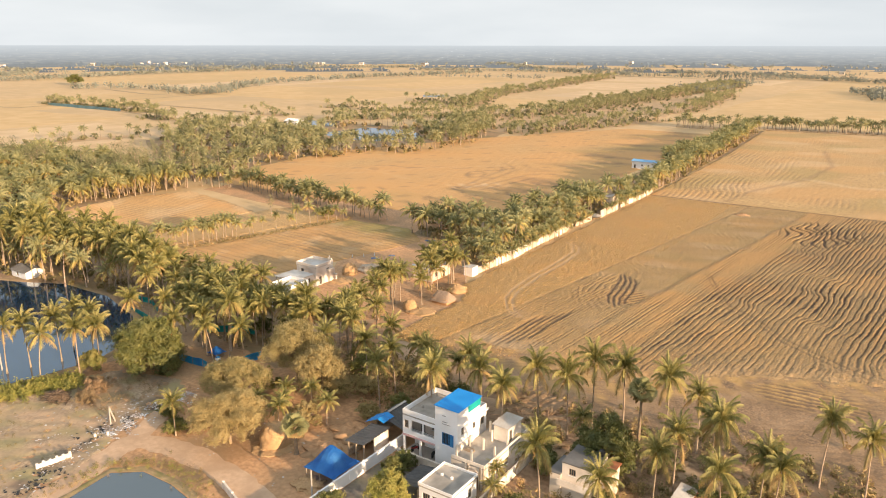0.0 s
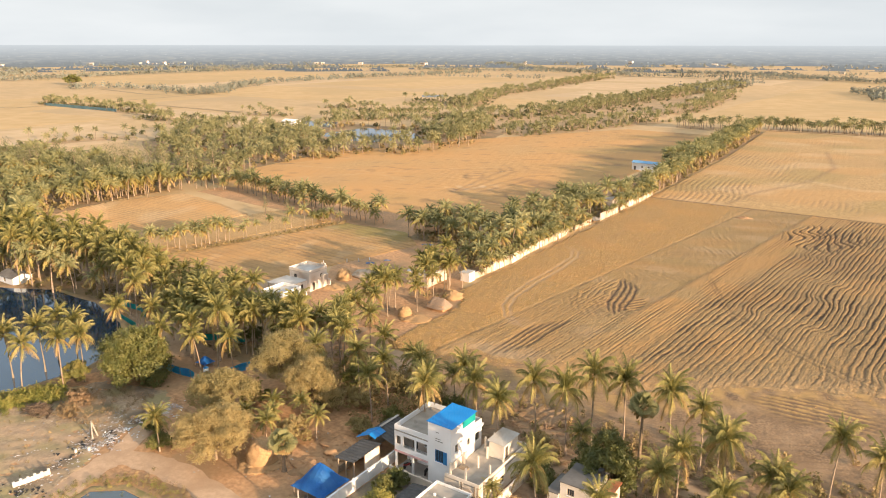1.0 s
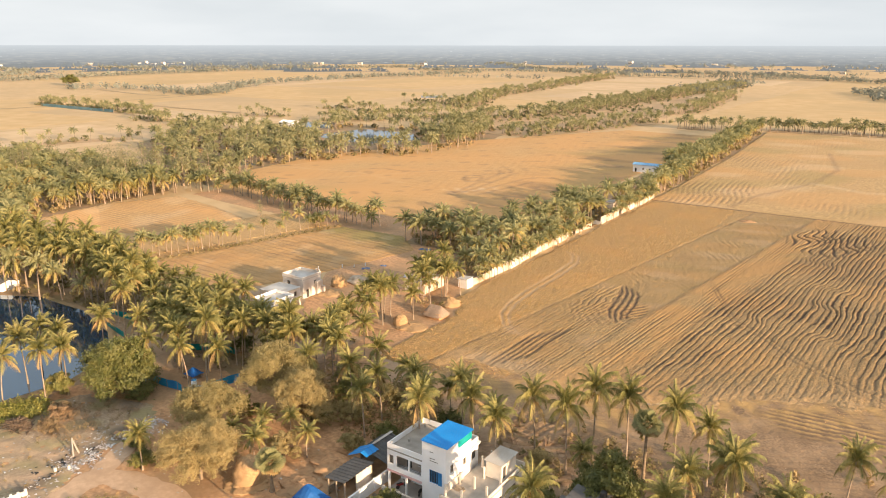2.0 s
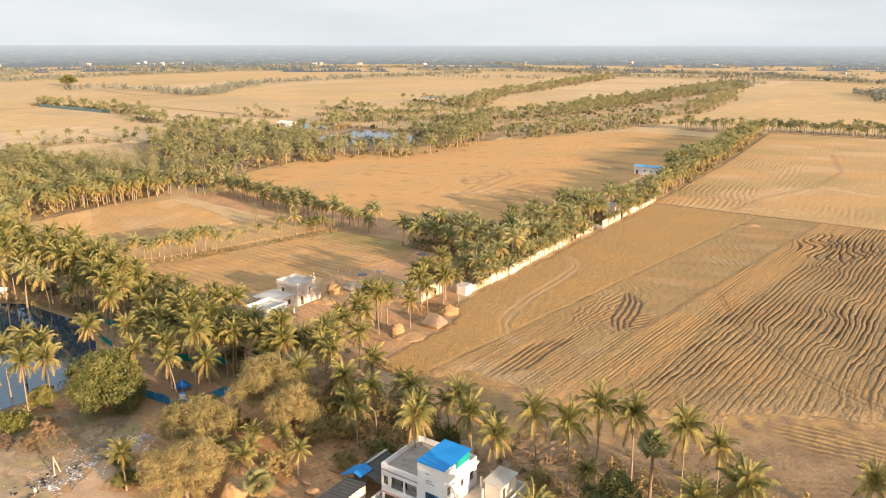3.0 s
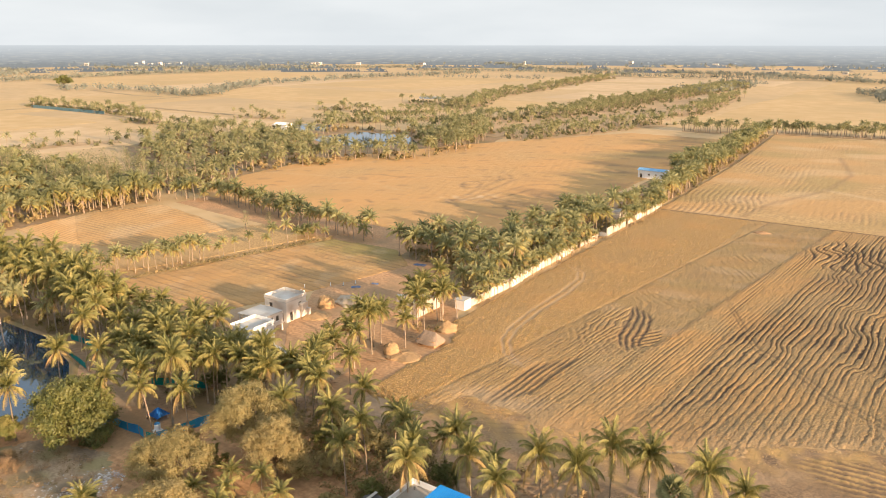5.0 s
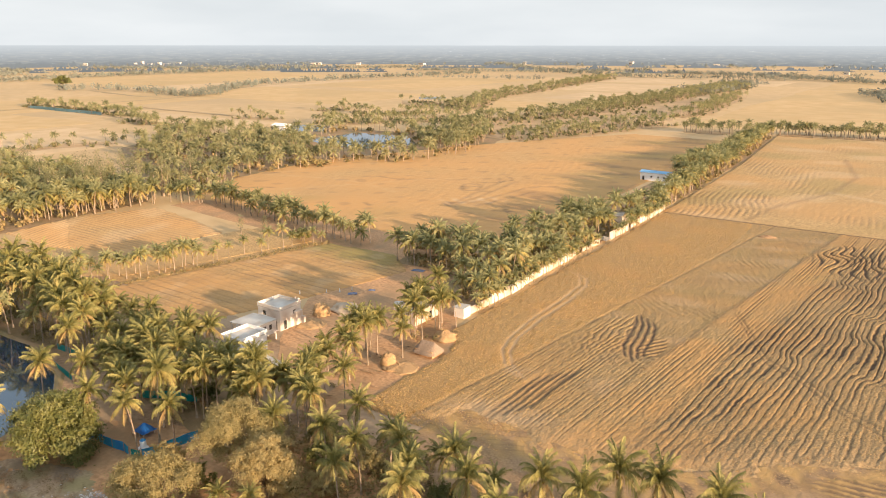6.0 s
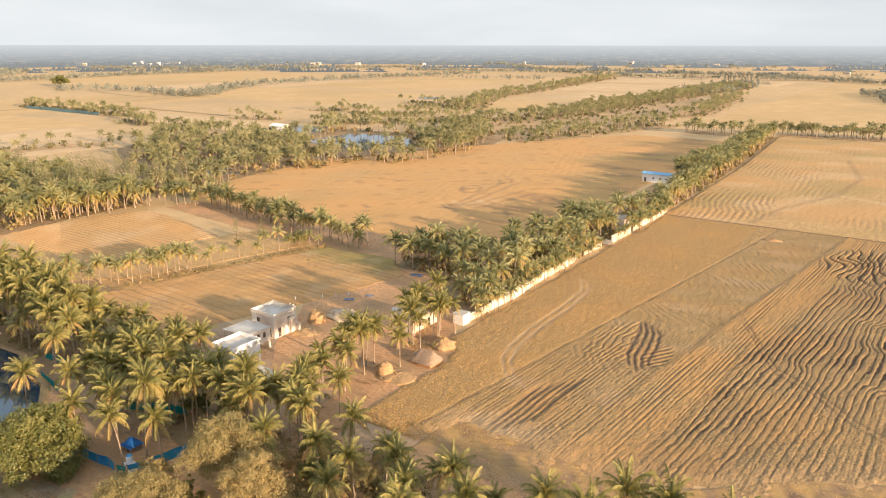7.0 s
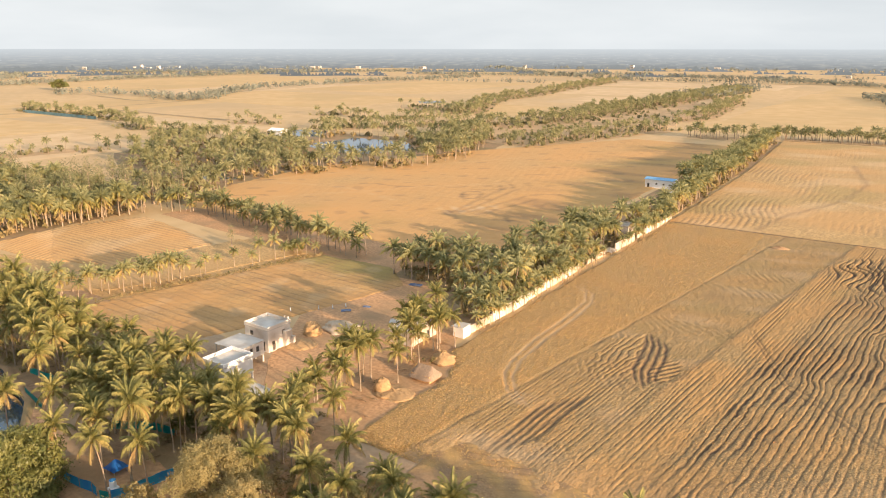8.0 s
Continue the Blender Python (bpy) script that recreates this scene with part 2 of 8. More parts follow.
# village earth, grove floors and the paddy plots, each a low slab
sheet("village_ground", wobble([(-240, 20), (60, -10), (60, 150), (24, 147), (0, 143), (-26, 134), (-34, 127), (-53, 123), (-62, 126), (-78, 126), (-82, 117), (-94, 117), (-100, 156), (-104, 166), (-126, 166), (-140, 132), (-205, 116), (-270, 120)], 8, 1.5, 1), 0.03, SOIL,
      "dusty brown village earth with dry grass", "ground")
sheet("yard_ground", wobble([(-112, 40), (-62, 50), (-62, 94), (-72, 106), (-92, 108), (-104, 96), (-124, 86), (-130, 70)], 5, 1.5, 2), 0.05, YARD, "bare orange-brown earth of the yard", "ground")
sheet("grove_ground", wobble([(-420, 190), (-290, 212), (-276, 198), (-270, 136), (-212, 114), (-140, 117), (-112, 110), (-90, 100), (-100, 90), (-135, 98), (-200, 90), (-330, 110)], 9, 2, 3), 0.06,
      GROVE_FLOOR, "leaf-strewn dark earth under the coconut palms", "ground")
sheet("upper_grove_ground", wobble([(-430, 285), (-455, 340), (-430, 382), (-404, 441), (-339, 450), (-325, 530), (-262, 460), (-240, 385), (-284, 292), (-275, 244), (-262, 214), (-320, 222)], 9, 2, 4), 0.05,
      GROVE_FLOOR, "shaded earth under the far coconut palms", "ground")
sheet("lane_ground", wobble([(-131, 168), (-101.5, 160), (-101.5, 300), (-104, 430), (-112, 575), (-128, 575), (-124, 380), (-121, 260), (-134, 215), (-146, 206), (-142, 188)], 9, 1.2, 5), 0.06,
      GROVE_FLOOR, "dark earth along the palm-lined lane", "ground")
sheet("house_yard_ground", wobble([(-98, 124), (-90, 135), (-96, 150), (-104, 164), (-130, 188), (-144, 186), (-139, 150), (-126, 128), (-112, 112)], 5, 1.2, 6), 0.07, YARD, "bare earth round the farmhouses", "ground")


def lump(name, x0, x1, y0, y1, dx, dy, height, material, label, category):
    """A plot with its own relief, from height(x, y) -> z and what covers it."""
    xs, ys = np.arange(x0, x1 + dx / 2, dx), np.arange(y0, y1 + dy / 2, dy)
    gx, gy = np.meshgrid(xs, ys)
    z, cover = height(gx, gy)
    rim = np.minimum(np.minimum(gx - x0, x1 - gx), np.minimum(gy - y0, y1 - gy))
    z = np.where(rim <= 1e-6, -0.1, z)
    v = np.stack([gx, gy, z], -1).reshape(-1, 3)
    i = np.arange(len(v)).reshape(gx.shape)
    f = np.stack([i[:-1, :-1], i[:-1, 1:], i[1:, 1:], i[1:, :-1]], -1).reshape(-1, 4)
    me = mesh_np(name, v, f, [material])
    for key, value in cover.items():
        me.attributes.new(key, "FLOAT", "POINT").data.foreach_set("value", value.astype(np.float32).ravel())
    return tagged(new(name, me), label, category, kind="structure")


def waves(x, y, seed, size):
    """Smooth pseudo-noise of about size metres, in -1..1."""
    r = np.random.RandomState(seed)
    out = np.zeros_like(x)
    for _ in range(7):
        a, k, p = r.uniform(0, 6.28), r.uniform(0.6, 1.7) * 6.28 / size, r.uniform(0, 6.28)
        out += np.sin((np.cos(a) * x + np.sin(a) * y) * k + p)
    return out / 3.2


def step(v, lo, hi):
    t = np.clip((v - lo) / (hi - lo), 0, 1)
    return t * t * (3 - 2 * t)


def near(x, y, pts, width):
    """How near a place lies to a line through pts, 1 on it."""
    best = np.full(x.shape, 1e9)
    for (ax, ay), (bx, by) in zip(pts, pts[1:]):
        t = np.clip(((x - ax) * (bx - ax) + (y - ay) * (by - ay)) / ((bx - ax) ** 2 + (by - ay) ** 2), 0, 1)
        best = np.minimum(best, np.hypot(x - ax - t * (bx - ax), y - ay - t * (by - ay)))
    return np.exp(-(best / width) ** 2)


def front_edge(x):
    """Where the harvested plot begins, behind the palm row."""
    return np.interp(x, [-99, -80, -76, -57, -53, -42, -34, -26, -4, 24], [115, 114, 121.5, 120, 118, 121, 127.5, 135.5, 145.5, 150])


def rut_line(y, pts):
    return np.interp(y, [p[1] for p in pts], [p[0] for p in pts])


def harvested(x, y):
    """One big plot in four strips: thick stubble, pale turning ground, fine rows, deep wavy harvester ruts."""
    r = np.random.RandomState(7)
    u = x - 0.125 * (y - 118)
    bend = 0.5 * waves(x * 0.2, y, 3, 60) + 0.2 * waves(x * 0.6, y, 4, 13) + 0.09 * waves(x, y, 79, 3.5)
    for ky, kx, wide, jump in ((178, -34, 3, 1.0), (174, -19, 4, -1.3), (196, -22, 4, 1.1), (212, -23, 5, -1.3), (236, -30, 6, 1.2), (150, -12, 4, 1.0), (160, 0, 5, -1.2), (152, -4, 3, 1.3)):
        bend += jump * np.tanh((y - ky + 0.5 * (x - kx)) / 1.6) * np.exp(-((x - kx) / wide) ** 2 - ((y - ky) / 22) ** 2)
    along_rows = x - 0.07 * (y - 150)
    deep_zone = step(u + 1.8 * waves(x, y, 6, 40), -53, -48)
    patch = step(waves(x, y, 16, 46) + 0.5 * step(u, -30, -10), -0.45, 0.35)
    deep = deep_zone * (0.65 + 0.35 * patch) * (1 - 0.6 * step(front_edge(x) + 34 - y, 0, 24))
    rows_zone = step(u, -62, -60) * (1 - deep_zone)
    run = (along_rows + 0.8 * bend * deep_zone + 0.16 * waves(x * 3, y * 0.15, 33, 7)) / 1.24
    row = np.floor(run).astype(int) + 200
    own = r.rand(480, 3)
    power = np.clip(0.75 + 0.5 * np.sin(y / (9 + 10 * own[row, 0]) + 40 * own[row, 1]) + 0.5 * (own[row, 2] - 0.5), 0.3, 1.2)
    deep = deep * power
    big = step(np.abs(np.sin(run * 3.1416)), 0.08, 0.66)
    lines = (along_rows + 0.2 * waves(x * 3, y * 0.1, 5, 9)) / 0.86
    own2 = r.rand(600, 2)[np.floor(lines).astype(int) + 250]
    fine = 1 - (1 - np.abs(np.sin(lines * 3.1416)) ** 0.7) * np.clip(0.5 + 0.7 * np.sin(y / (8 + 9 * own2[..., 0]) + 40 * own2[..., 1]), 0.1, 1)
    pale = step(u, -82.4, -81.4) * (1 - step(u, -62, -60))
    cross = np.abs(np.sin((y + 1.1 * x + 2 * waves(x, y, 14, 30)) * 3.1416 / 2.4)) * step(waves(x, y, 15, 26), 0.2, 0.7) * pale
    z = 0.34 + 0.36 * deep * (big - 0.7) + 0.15 * rows_zone * (fine - 0.6) + (0.04 + 0.1 * step(166 - y, 0, 12)) * pale * (fine - 0.6) + 0.1 * (cross - 0.4 * pale)
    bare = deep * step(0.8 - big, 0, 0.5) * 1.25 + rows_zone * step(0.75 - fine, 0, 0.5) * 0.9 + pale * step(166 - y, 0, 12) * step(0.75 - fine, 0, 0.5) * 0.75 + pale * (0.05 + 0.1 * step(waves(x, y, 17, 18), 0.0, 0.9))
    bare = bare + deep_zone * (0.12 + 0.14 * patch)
    # ditch line between the stubble and the turning ground, and the green-edged line beyond
    ditch = np.exp(-((u + 82.0) / 0.45) ** 2)
    line = np.exp(-((u + 61.2) / 0.8) ** 2) * step(y, 140, 160)
    z = z - 0.1 * ditch + 0.07 * line
    bare = np.maximum(bare, np.maximum(0.5 * ditch * (0.5 + 0.5 * waves(x, y, 61, 9)), 0.3 * line))
    # churned turning place with a deep curved rut through it
    away = np.hypot((x + 67.4 - 0.08 * (y - 171)) / 6.6, (y - 171) / 15)
    churn = step(1.1 - away, 0, 0.4)
    fan = x - 0.08 * (y - 171) - 0.16 * (x + 64) * (y - 171) / 15
    swirl = np.abs(np.sin((fan + 0.4 * waves(x, y, 8, 9) + 0.22 * waves(x, y, 75, 4)) * 3.1416 / 1.25)) ** 0.6
    curve = rut_line(y, [(-59.2, 156.5), (-60.6, 160), (-62.7, 165), (-63.7, 172), (-65.0, 179), (-67.6, 185), (-69.5, 188)]) + 0.1 * waves(x, y, 74, 5)
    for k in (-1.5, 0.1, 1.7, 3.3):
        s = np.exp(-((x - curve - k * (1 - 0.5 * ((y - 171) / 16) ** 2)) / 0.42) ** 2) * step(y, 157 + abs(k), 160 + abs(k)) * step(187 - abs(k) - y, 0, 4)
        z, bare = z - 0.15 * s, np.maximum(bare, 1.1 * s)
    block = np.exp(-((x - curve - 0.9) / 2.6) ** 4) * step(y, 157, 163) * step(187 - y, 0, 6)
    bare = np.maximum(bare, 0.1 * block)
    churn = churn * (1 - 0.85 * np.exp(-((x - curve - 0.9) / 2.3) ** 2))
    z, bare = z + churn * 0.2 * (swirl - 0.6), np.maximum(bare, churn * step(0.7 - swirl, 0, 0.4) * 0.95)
    # short ruts fanning off beside it
    off = np.abs(np.sin((x * 0.9 - 0.55 * (y - 165)) * 3.1416 / 1.5)) * step(1.1 - np.hypot((x + 58.6) / 3.2, (y - 167) / 7), 0, 0.4)
    z, bare = z - 0.16 * off * (off > 0.5), np.maximum(bare, 0.7 * step(off, 0.55, 0.95))
    # straight pairs of deep ruts running into the turning place
    base = -68.7 + 0.03 * (y - 126) + 0.12 * np.sin(y * 0.35)
    for k in (-3.6, -2.4, -1.2, 0.0, 1.2):
        s = np.exp(-((x - base - k) / 0.48) ** 2) * step(y, 126 + 2 * k, 128 + 2 * k) * step(150 + 1.5 * k - y, 0, 4)
        z, bare = z - 0.22 * s, np.maximum(bare, 0.95 * s * (0.75 + 0.25 * waves(x, y, 62, 6)))
    # a second churned place at the far corner, and a trampled corner with rows running across
    away2 = np.hypot((x + 30) / 13, (y - 262) / 20)
    churn2 = step(1.1 - away2, 0, 0.4)
    swirl2 = step(np.abs(np.sin((x + 0.12 * y + 2.2 * waves(x, y, 63, 17)) * 1.45)), 0.1, 0.7)
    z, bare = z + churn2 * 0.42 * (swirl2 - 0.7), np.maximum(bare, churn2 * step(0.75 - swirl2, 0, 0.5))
    corner = 0.75 * step(x, -26, -20) * step(front_edge(x) + 5 - y, 0, 4)
    thwart = np.abs(np.sin((y - 0.36 * x) * 3.1416 / 1.5))
    z, bare = z * (1 - corner) + corner * (0.26 + 0.08 * thwart), bare * (1 - corner) + corner * 0.4 * step(0.5 - thwart, 0, 0.5)
    # curved wheel track from the ditch to the wall
    mid = rut_line(y, [(-72.8, 138.2), (-79.0, 143), (-83.0, 149), (-85.0, 156), (-86.2, 169), (-86.3, 184), (-87.4, 197), (-90, 203), (-96, 208)])
    wheel = np.maximum(np.exp(-((x - mid - 0.9) / 0.55) ** 2), np.exp(-((x - mid + 0.9) / 0.55) ** 2)) * step(y, 138, 141) * step(208 - y, 0, 3)
    z, worn = z - 0.1 * wheel, 0.65 * wheel
    # tractor lines wandering over the ruts
    lane = y - np.interp(x, [-52, -49.5, -37.8, -30.8, -22.8, -10, 10], [205, 198.6, 173.5, 168.5, 159, 150, 146])
    tyre = np.maximum(np.exp(-((lane - 1.1) / 0.5) ** 2), np.exp(-((lane + 1.1) / 0.5) ** 2)) * step(x, -51, -48)
    z, bare = z - 0.1 * tyre, np.maximum(bare, 0.55 * tyre)
    fade = np.maximum(step(y - front_edge(x), 1, 9), corner)
    z, bare = 0.16 + (z - 0.16) * (0.35 + 0.65 * fade), bare * (0.4 + 0.6 * fade)
    z = z + r.normal(0, 0.03, x.shape) * (1 + 1.4 * deep * (1 - big) + 0.5 * deep) + 0.03 * waves(x, y, 9, 3.1)
    bare = np.clip(bare * (0.8 + 0.4 * r.rand(*x.shape)), 0, 1)
    ragged = front_edge(x) + 2.0 * waves(x, y, 19, 11) + 1.0 * waves(x, y, 18, 3)
    bare = np.maximum(bare, 0.8 * step(y, 294.2, 295.2))
    olive = np.clip(0.2 * pale * step(waves(x, y, 76, 30), -0.3, 0.9) * step(y, 165, 185) + 0.35 * step(1.2 - np.hypot((x + 41) / 6, (y - 243) / 12), 0, 0.5), 0, 0.6)
    warm = np.clip(rows_zone * (0.55 + 0.5 * waves(x, y, 24, 24)) + 0.5 * step(waves(x, y, 25, 33), 0.2, 0.9), 0, 0.9)
    worn = np.clip(0.95 * worn + 0.3 * pale * step(waves(x, y, 26, 20), 0.1, 0.9) + 0.25 * step(front_edge(x) + 14 - y, 0, 12) * (u > -82), 0, 0.9)
    run_out = step(y - ragged, 0, 3.5)
    west = np.interp(y, [113, 126, 142, 147, 152], [-92.6, -93.0, -92.6, -95, -99.5]) + 0.9 * waves(x, y, 77, 7)
    run_out = run_out * step(x - west, 0, 1.6)
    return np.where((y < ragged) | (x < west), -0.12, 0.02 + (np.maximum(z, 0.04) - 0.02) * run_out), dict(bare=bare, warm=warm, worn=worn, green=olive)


sheet("trodden_strip", wobble([(-100.5, 107), (-91, 108), (-91, 143), (-94, 149), (-99.2, 155), (-100.5, 150)], 6, 0.5, 23), 0.068, YARD, "trodden orange earth between the palms and the stubble", "ground")
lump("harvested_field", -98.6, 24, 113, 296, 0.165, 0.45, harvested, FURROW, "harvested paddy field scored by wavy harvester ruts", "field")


def patch(x, y, cx, cy, rx, ry):
    """One inside an oval, falling to nought at its rim."""
    return np.clip(1.6 * (1 - ((x - cx) / rx) ** 2 - ((y - cy) / ry) ** 2), 0, 1)


def verge(x, y):
    """Rough trodden ground between the plot and the palm row, with old ridges across it."""
    hold = (y < front_edge(x) + 2.2) & (x > -79) & (y > 100 + 3 * waves(x, y, 64, 12))
    ridge = np.abs(np.sin((0.92 * y - 0.38 * x + 0.5 * waves(x, y, 69, 14)) * 3.1416 / 1.5))
    some = step(waves(x, y, 71, 20), -0.3, 0.5)
    r = np.random.RandomState(9)
    z = 0.1 + 0.03 * some * (ridge - 0.6) + 0.03 * waves(x, y, 65, 4) + r.normal(0, 0.025, x.shape)
    z = z + 0.26 * patch(x, y, -51, 107, 8.5, 7) * (np.abs(np.sin((x - 0.12 * (y - 105) + 0.25 * waves(x, y, 75, 6)) * 3.1416 / 1.45)) - 0.5)
    rows = patch(x, y, -13.5, 133.0, 11.5, 6.0) * step(np.sin((y - 0.07 * x + 0.2 * waves(x, y, 76, 8)) * 6.283 / 1.45), -0.2, 0.5)
    z = z + 0.1 * rows * r.uniform(0.2, 1.6, x.shape)
    straw = np.clip(step(y, front_edge(x) - 13, front_edge(x) - 2) * (0.6 + 0.6 * waves(x, y, 72, 5)) + 0.8 * rows, 0, 1)
    bare = np.clip(0.5 * patch(x, y, -13.5, 133.0, 11.5, 6.0) * (1 - rows) + 0.3 * some * step(0.55 - ridge, 0, 0.5) + 0.16 * waves(x, y, 67, 5) + 0.1, 0, 0.85)
    return np.where(hold, z, -0.12), dict(bare=bare, warm=straw, worn=np.clip(0.25 + 0.4 * waves(x, y, 70, 10), 0.0, 0.8) * (1 - straw))


lump("field_verge", -80, 24, 97, 153.4, 0.32, 0.34, verge, VERGE, "trodden brown verge with old ridges behind the palm row", "ground")


def scored(x, y):
    """Wavy wheel ruts along the plot, in patches; smooth straw between."""
    bend = 1.0 * waves(x * 0.3, y, 21, 70) + 0.35 * waves(x, y, 20, 20) + 2.6 * np.tanh((y - 321) / 7) * step(x, -60, -85) + 2.2 * np.tanh((y - 335 - 0.3 * (x + 70)) / 6) * step(x, -85, -70)
    rut = step(np.abs(np.sin((x + 0.06 * y + 0.7 * bend) * 3.1416 / 2.3)), 0.12, 0.7)
    some = np.clip(step(1.25 - np.hypot((x + 84) / 18, (y - 328) / 32) + 0.3 * waves(x, y, 22, 25), 0, 0.5) + 0.6 * step(1.0 - np.hypot((x + 84) / 22, (y - 424) / 26) + 0.4 * waves(x, y, 77, 22), 0, 0.5) + 0.5 * step(waves(x, y, 38, 60), 0.5, 0.95), 0, 1)
    edge = np.interp(y, [296, 430, 575], [-99.4, -103, -113])
    track = near(x, y, [(-70, 300), (-66, 330), (-52, 372), (-48, 420), (-60, 480)], 1.5)
    pale = 0.35 * near(x, y, [(-52, 372), (-30, 360), (0, 372), (60, 366)], 2.5)
    r = np.random.RandomState(8)
    z = np.where(x < edge, -0.12, 0.3) + some * 0.15 * (rut - 0.7) + 0.04 * waves(x, y, 23, 5) + r.normal(0, 0.02, x.shape)
    bare = np.maximum.reduce([some * step(0.65 - rut, 0, 0.4) * 0.6, 0.8 * (y < 297), 0.35 * track])
    return z, dict(bare=bare, warm=0.5 * step(waves(x, y, 27, 60), -0.2, 0.8), worn=np.clip(pale + 0.3 * step(waves(x, y, 28, 50), 0.3, 0.9), 0, 0.9), green=0.35 * step(waves(x * 0.5, y, 39, 50), 0.2, 0.9))


RIDGED = wobble([(-262, 193), (-272, 168), (-269, 140), (-242, 139), (-213, 149), (-210, 182)], 7, 1.0, 17)


def masked(x, y, outline, z):
    """Keeps the relief inside an outline and sinks the rest below the ground."""
    hold = np.array([inside(a, c, outline) for a, c in zip(x.ravel(), y.ravel())]).reshape(x.shape)
    return np.where(hold, z, -0.12)


def left_plot(x, y):
    turn = y > 145.6 - 0.55 * (x + 240.7)             # the rows change direction along a slanting line
    ridge = np.sin((np.where(turn, y, 0.91 * x + 0.41 * y) + 0.5 * waves(x, y, 31, 40)) * 6.283 / 1.85)
    rough = np.random.RandomState(6).normal(0, 0.03, x.shape)
    return masked(x, y, RIDGED, 0.24 + 0.19 * ridge + rough), dict(bare=0.5 * step(-ridge, 0.1, 0.9) * (0.7 + 0.4 * waves(x, y, 32, 14)), warm=0.5 + 0.3 * waves(x, y, 29, 30), worn=0.08 + 0.3 * step(waves(x, y, 30, 25), 0.0, 0.9))


lump("far_stubble_field", -114, 60, 295.6, 578, 0.52, 1.9, scored, FIELD, "golden stubble field with wavy wheel ruts", "field")
lump("ridged_field", -276, -208, 134, 197, 0.45, 0.4, left_plot, FIELD, "small harvested field with even straw rows", "field")
sheet("stubble_strip", wobble([(-232, 128), (-212, 122), (-194, 136), (-186, 160), (-178, 190), (-208, 190), (-212, 148), (-240, 138)], 6, 0.8, 8), 0.14, FIELD, "narrow stubble strip with short palms", "field")
sheet("palm_strip_ground", wobble([(-266, 133), (-240, 123), (-212, 112), (-190, 111), (-180, 150), (-170, 192), (-206, 193), (-213, 150), (-246, 139)], 6, 1.0, 14), 0.05, FIELD, "dry ground under a row of young palms", "ground")
sheet("field_margin", wobble([(-216, 116), (-148, 116), (-144, 132), (-200, 131), (-214, 130)], 6, 1.0, 15), 0.055, SOIL, "brown margin between grove and field", "ground")
sheet("field_margin", wobble([(-262, 199), (-206, 193), (-186, 190), (-146, 186), (-131, 186), (-126, 228), (-150, 217), (-200, 219), (-262, 222)], 7, 1.2, 13), 0.045, YARD, "orange-brown weedy margin between two fields", "ground")
GREENING = wobble([(-192.5, 117), (-150, 118), (-141, 148), (-133, 182), (-146, 193), (-171.5, 192), (-181, 153), (-186, 131)], 8, 0.8, 9)
BROAD = wobble([(-290, 256), (-270, 214), (-176, 214), (-148, 212), (-126, 226), (-124, 262), (-127, 380), (-127, 530), (-200, 532), (-262, 415), (-296, 315)], 9, 1.0, 10)


def greening(x, y):
    rows = np.abs(np.sin((y + 0.056 * x + 0.5 * waves(x, y, 41, 30)) * 3.1416 / 2.5)) ** 0.7
    lush = step(np.hypot((x + 155) / 26, (y - 190) / 13) + 0.25 * waves(x, y, 42, 18), 1.25, 0.55)
    some = 0.4 + 0.6 * step(waves(x, y, 43, 26), -0.4, 0.5)
    r = np.random.RandomState(4)
    z = 0.18 + 0.2 * some * (rows - 0.6) + r.normal(0, 0.055, x.shape)
    # constant in bare darkens the whole plot in place of palm shade
    return masked(x, y, GREENING, z), dict(bare=0.16 + 0.55 * some * step(0.6 - rows, 0, 0.5) + 0.12 * waves(x, y, 46, 12), green=np.clip(0.85 * lush + 0.15 * step(waves(x, y, 47, 30), -0.3, 0.6), 0, 0.9), warm=np.clip(0.65 + 0.4 * waves(x, y, 44, 20), 0, 0.9) * (1 - lush), worn=0.25 * step(waves(x, y, 45, 14), 0.4, 0.9))


lump("greening_field", -198, -131, 113, 197, 0.45, 0.45, greening, FIELD, "harvested field turning green along one side", "field")


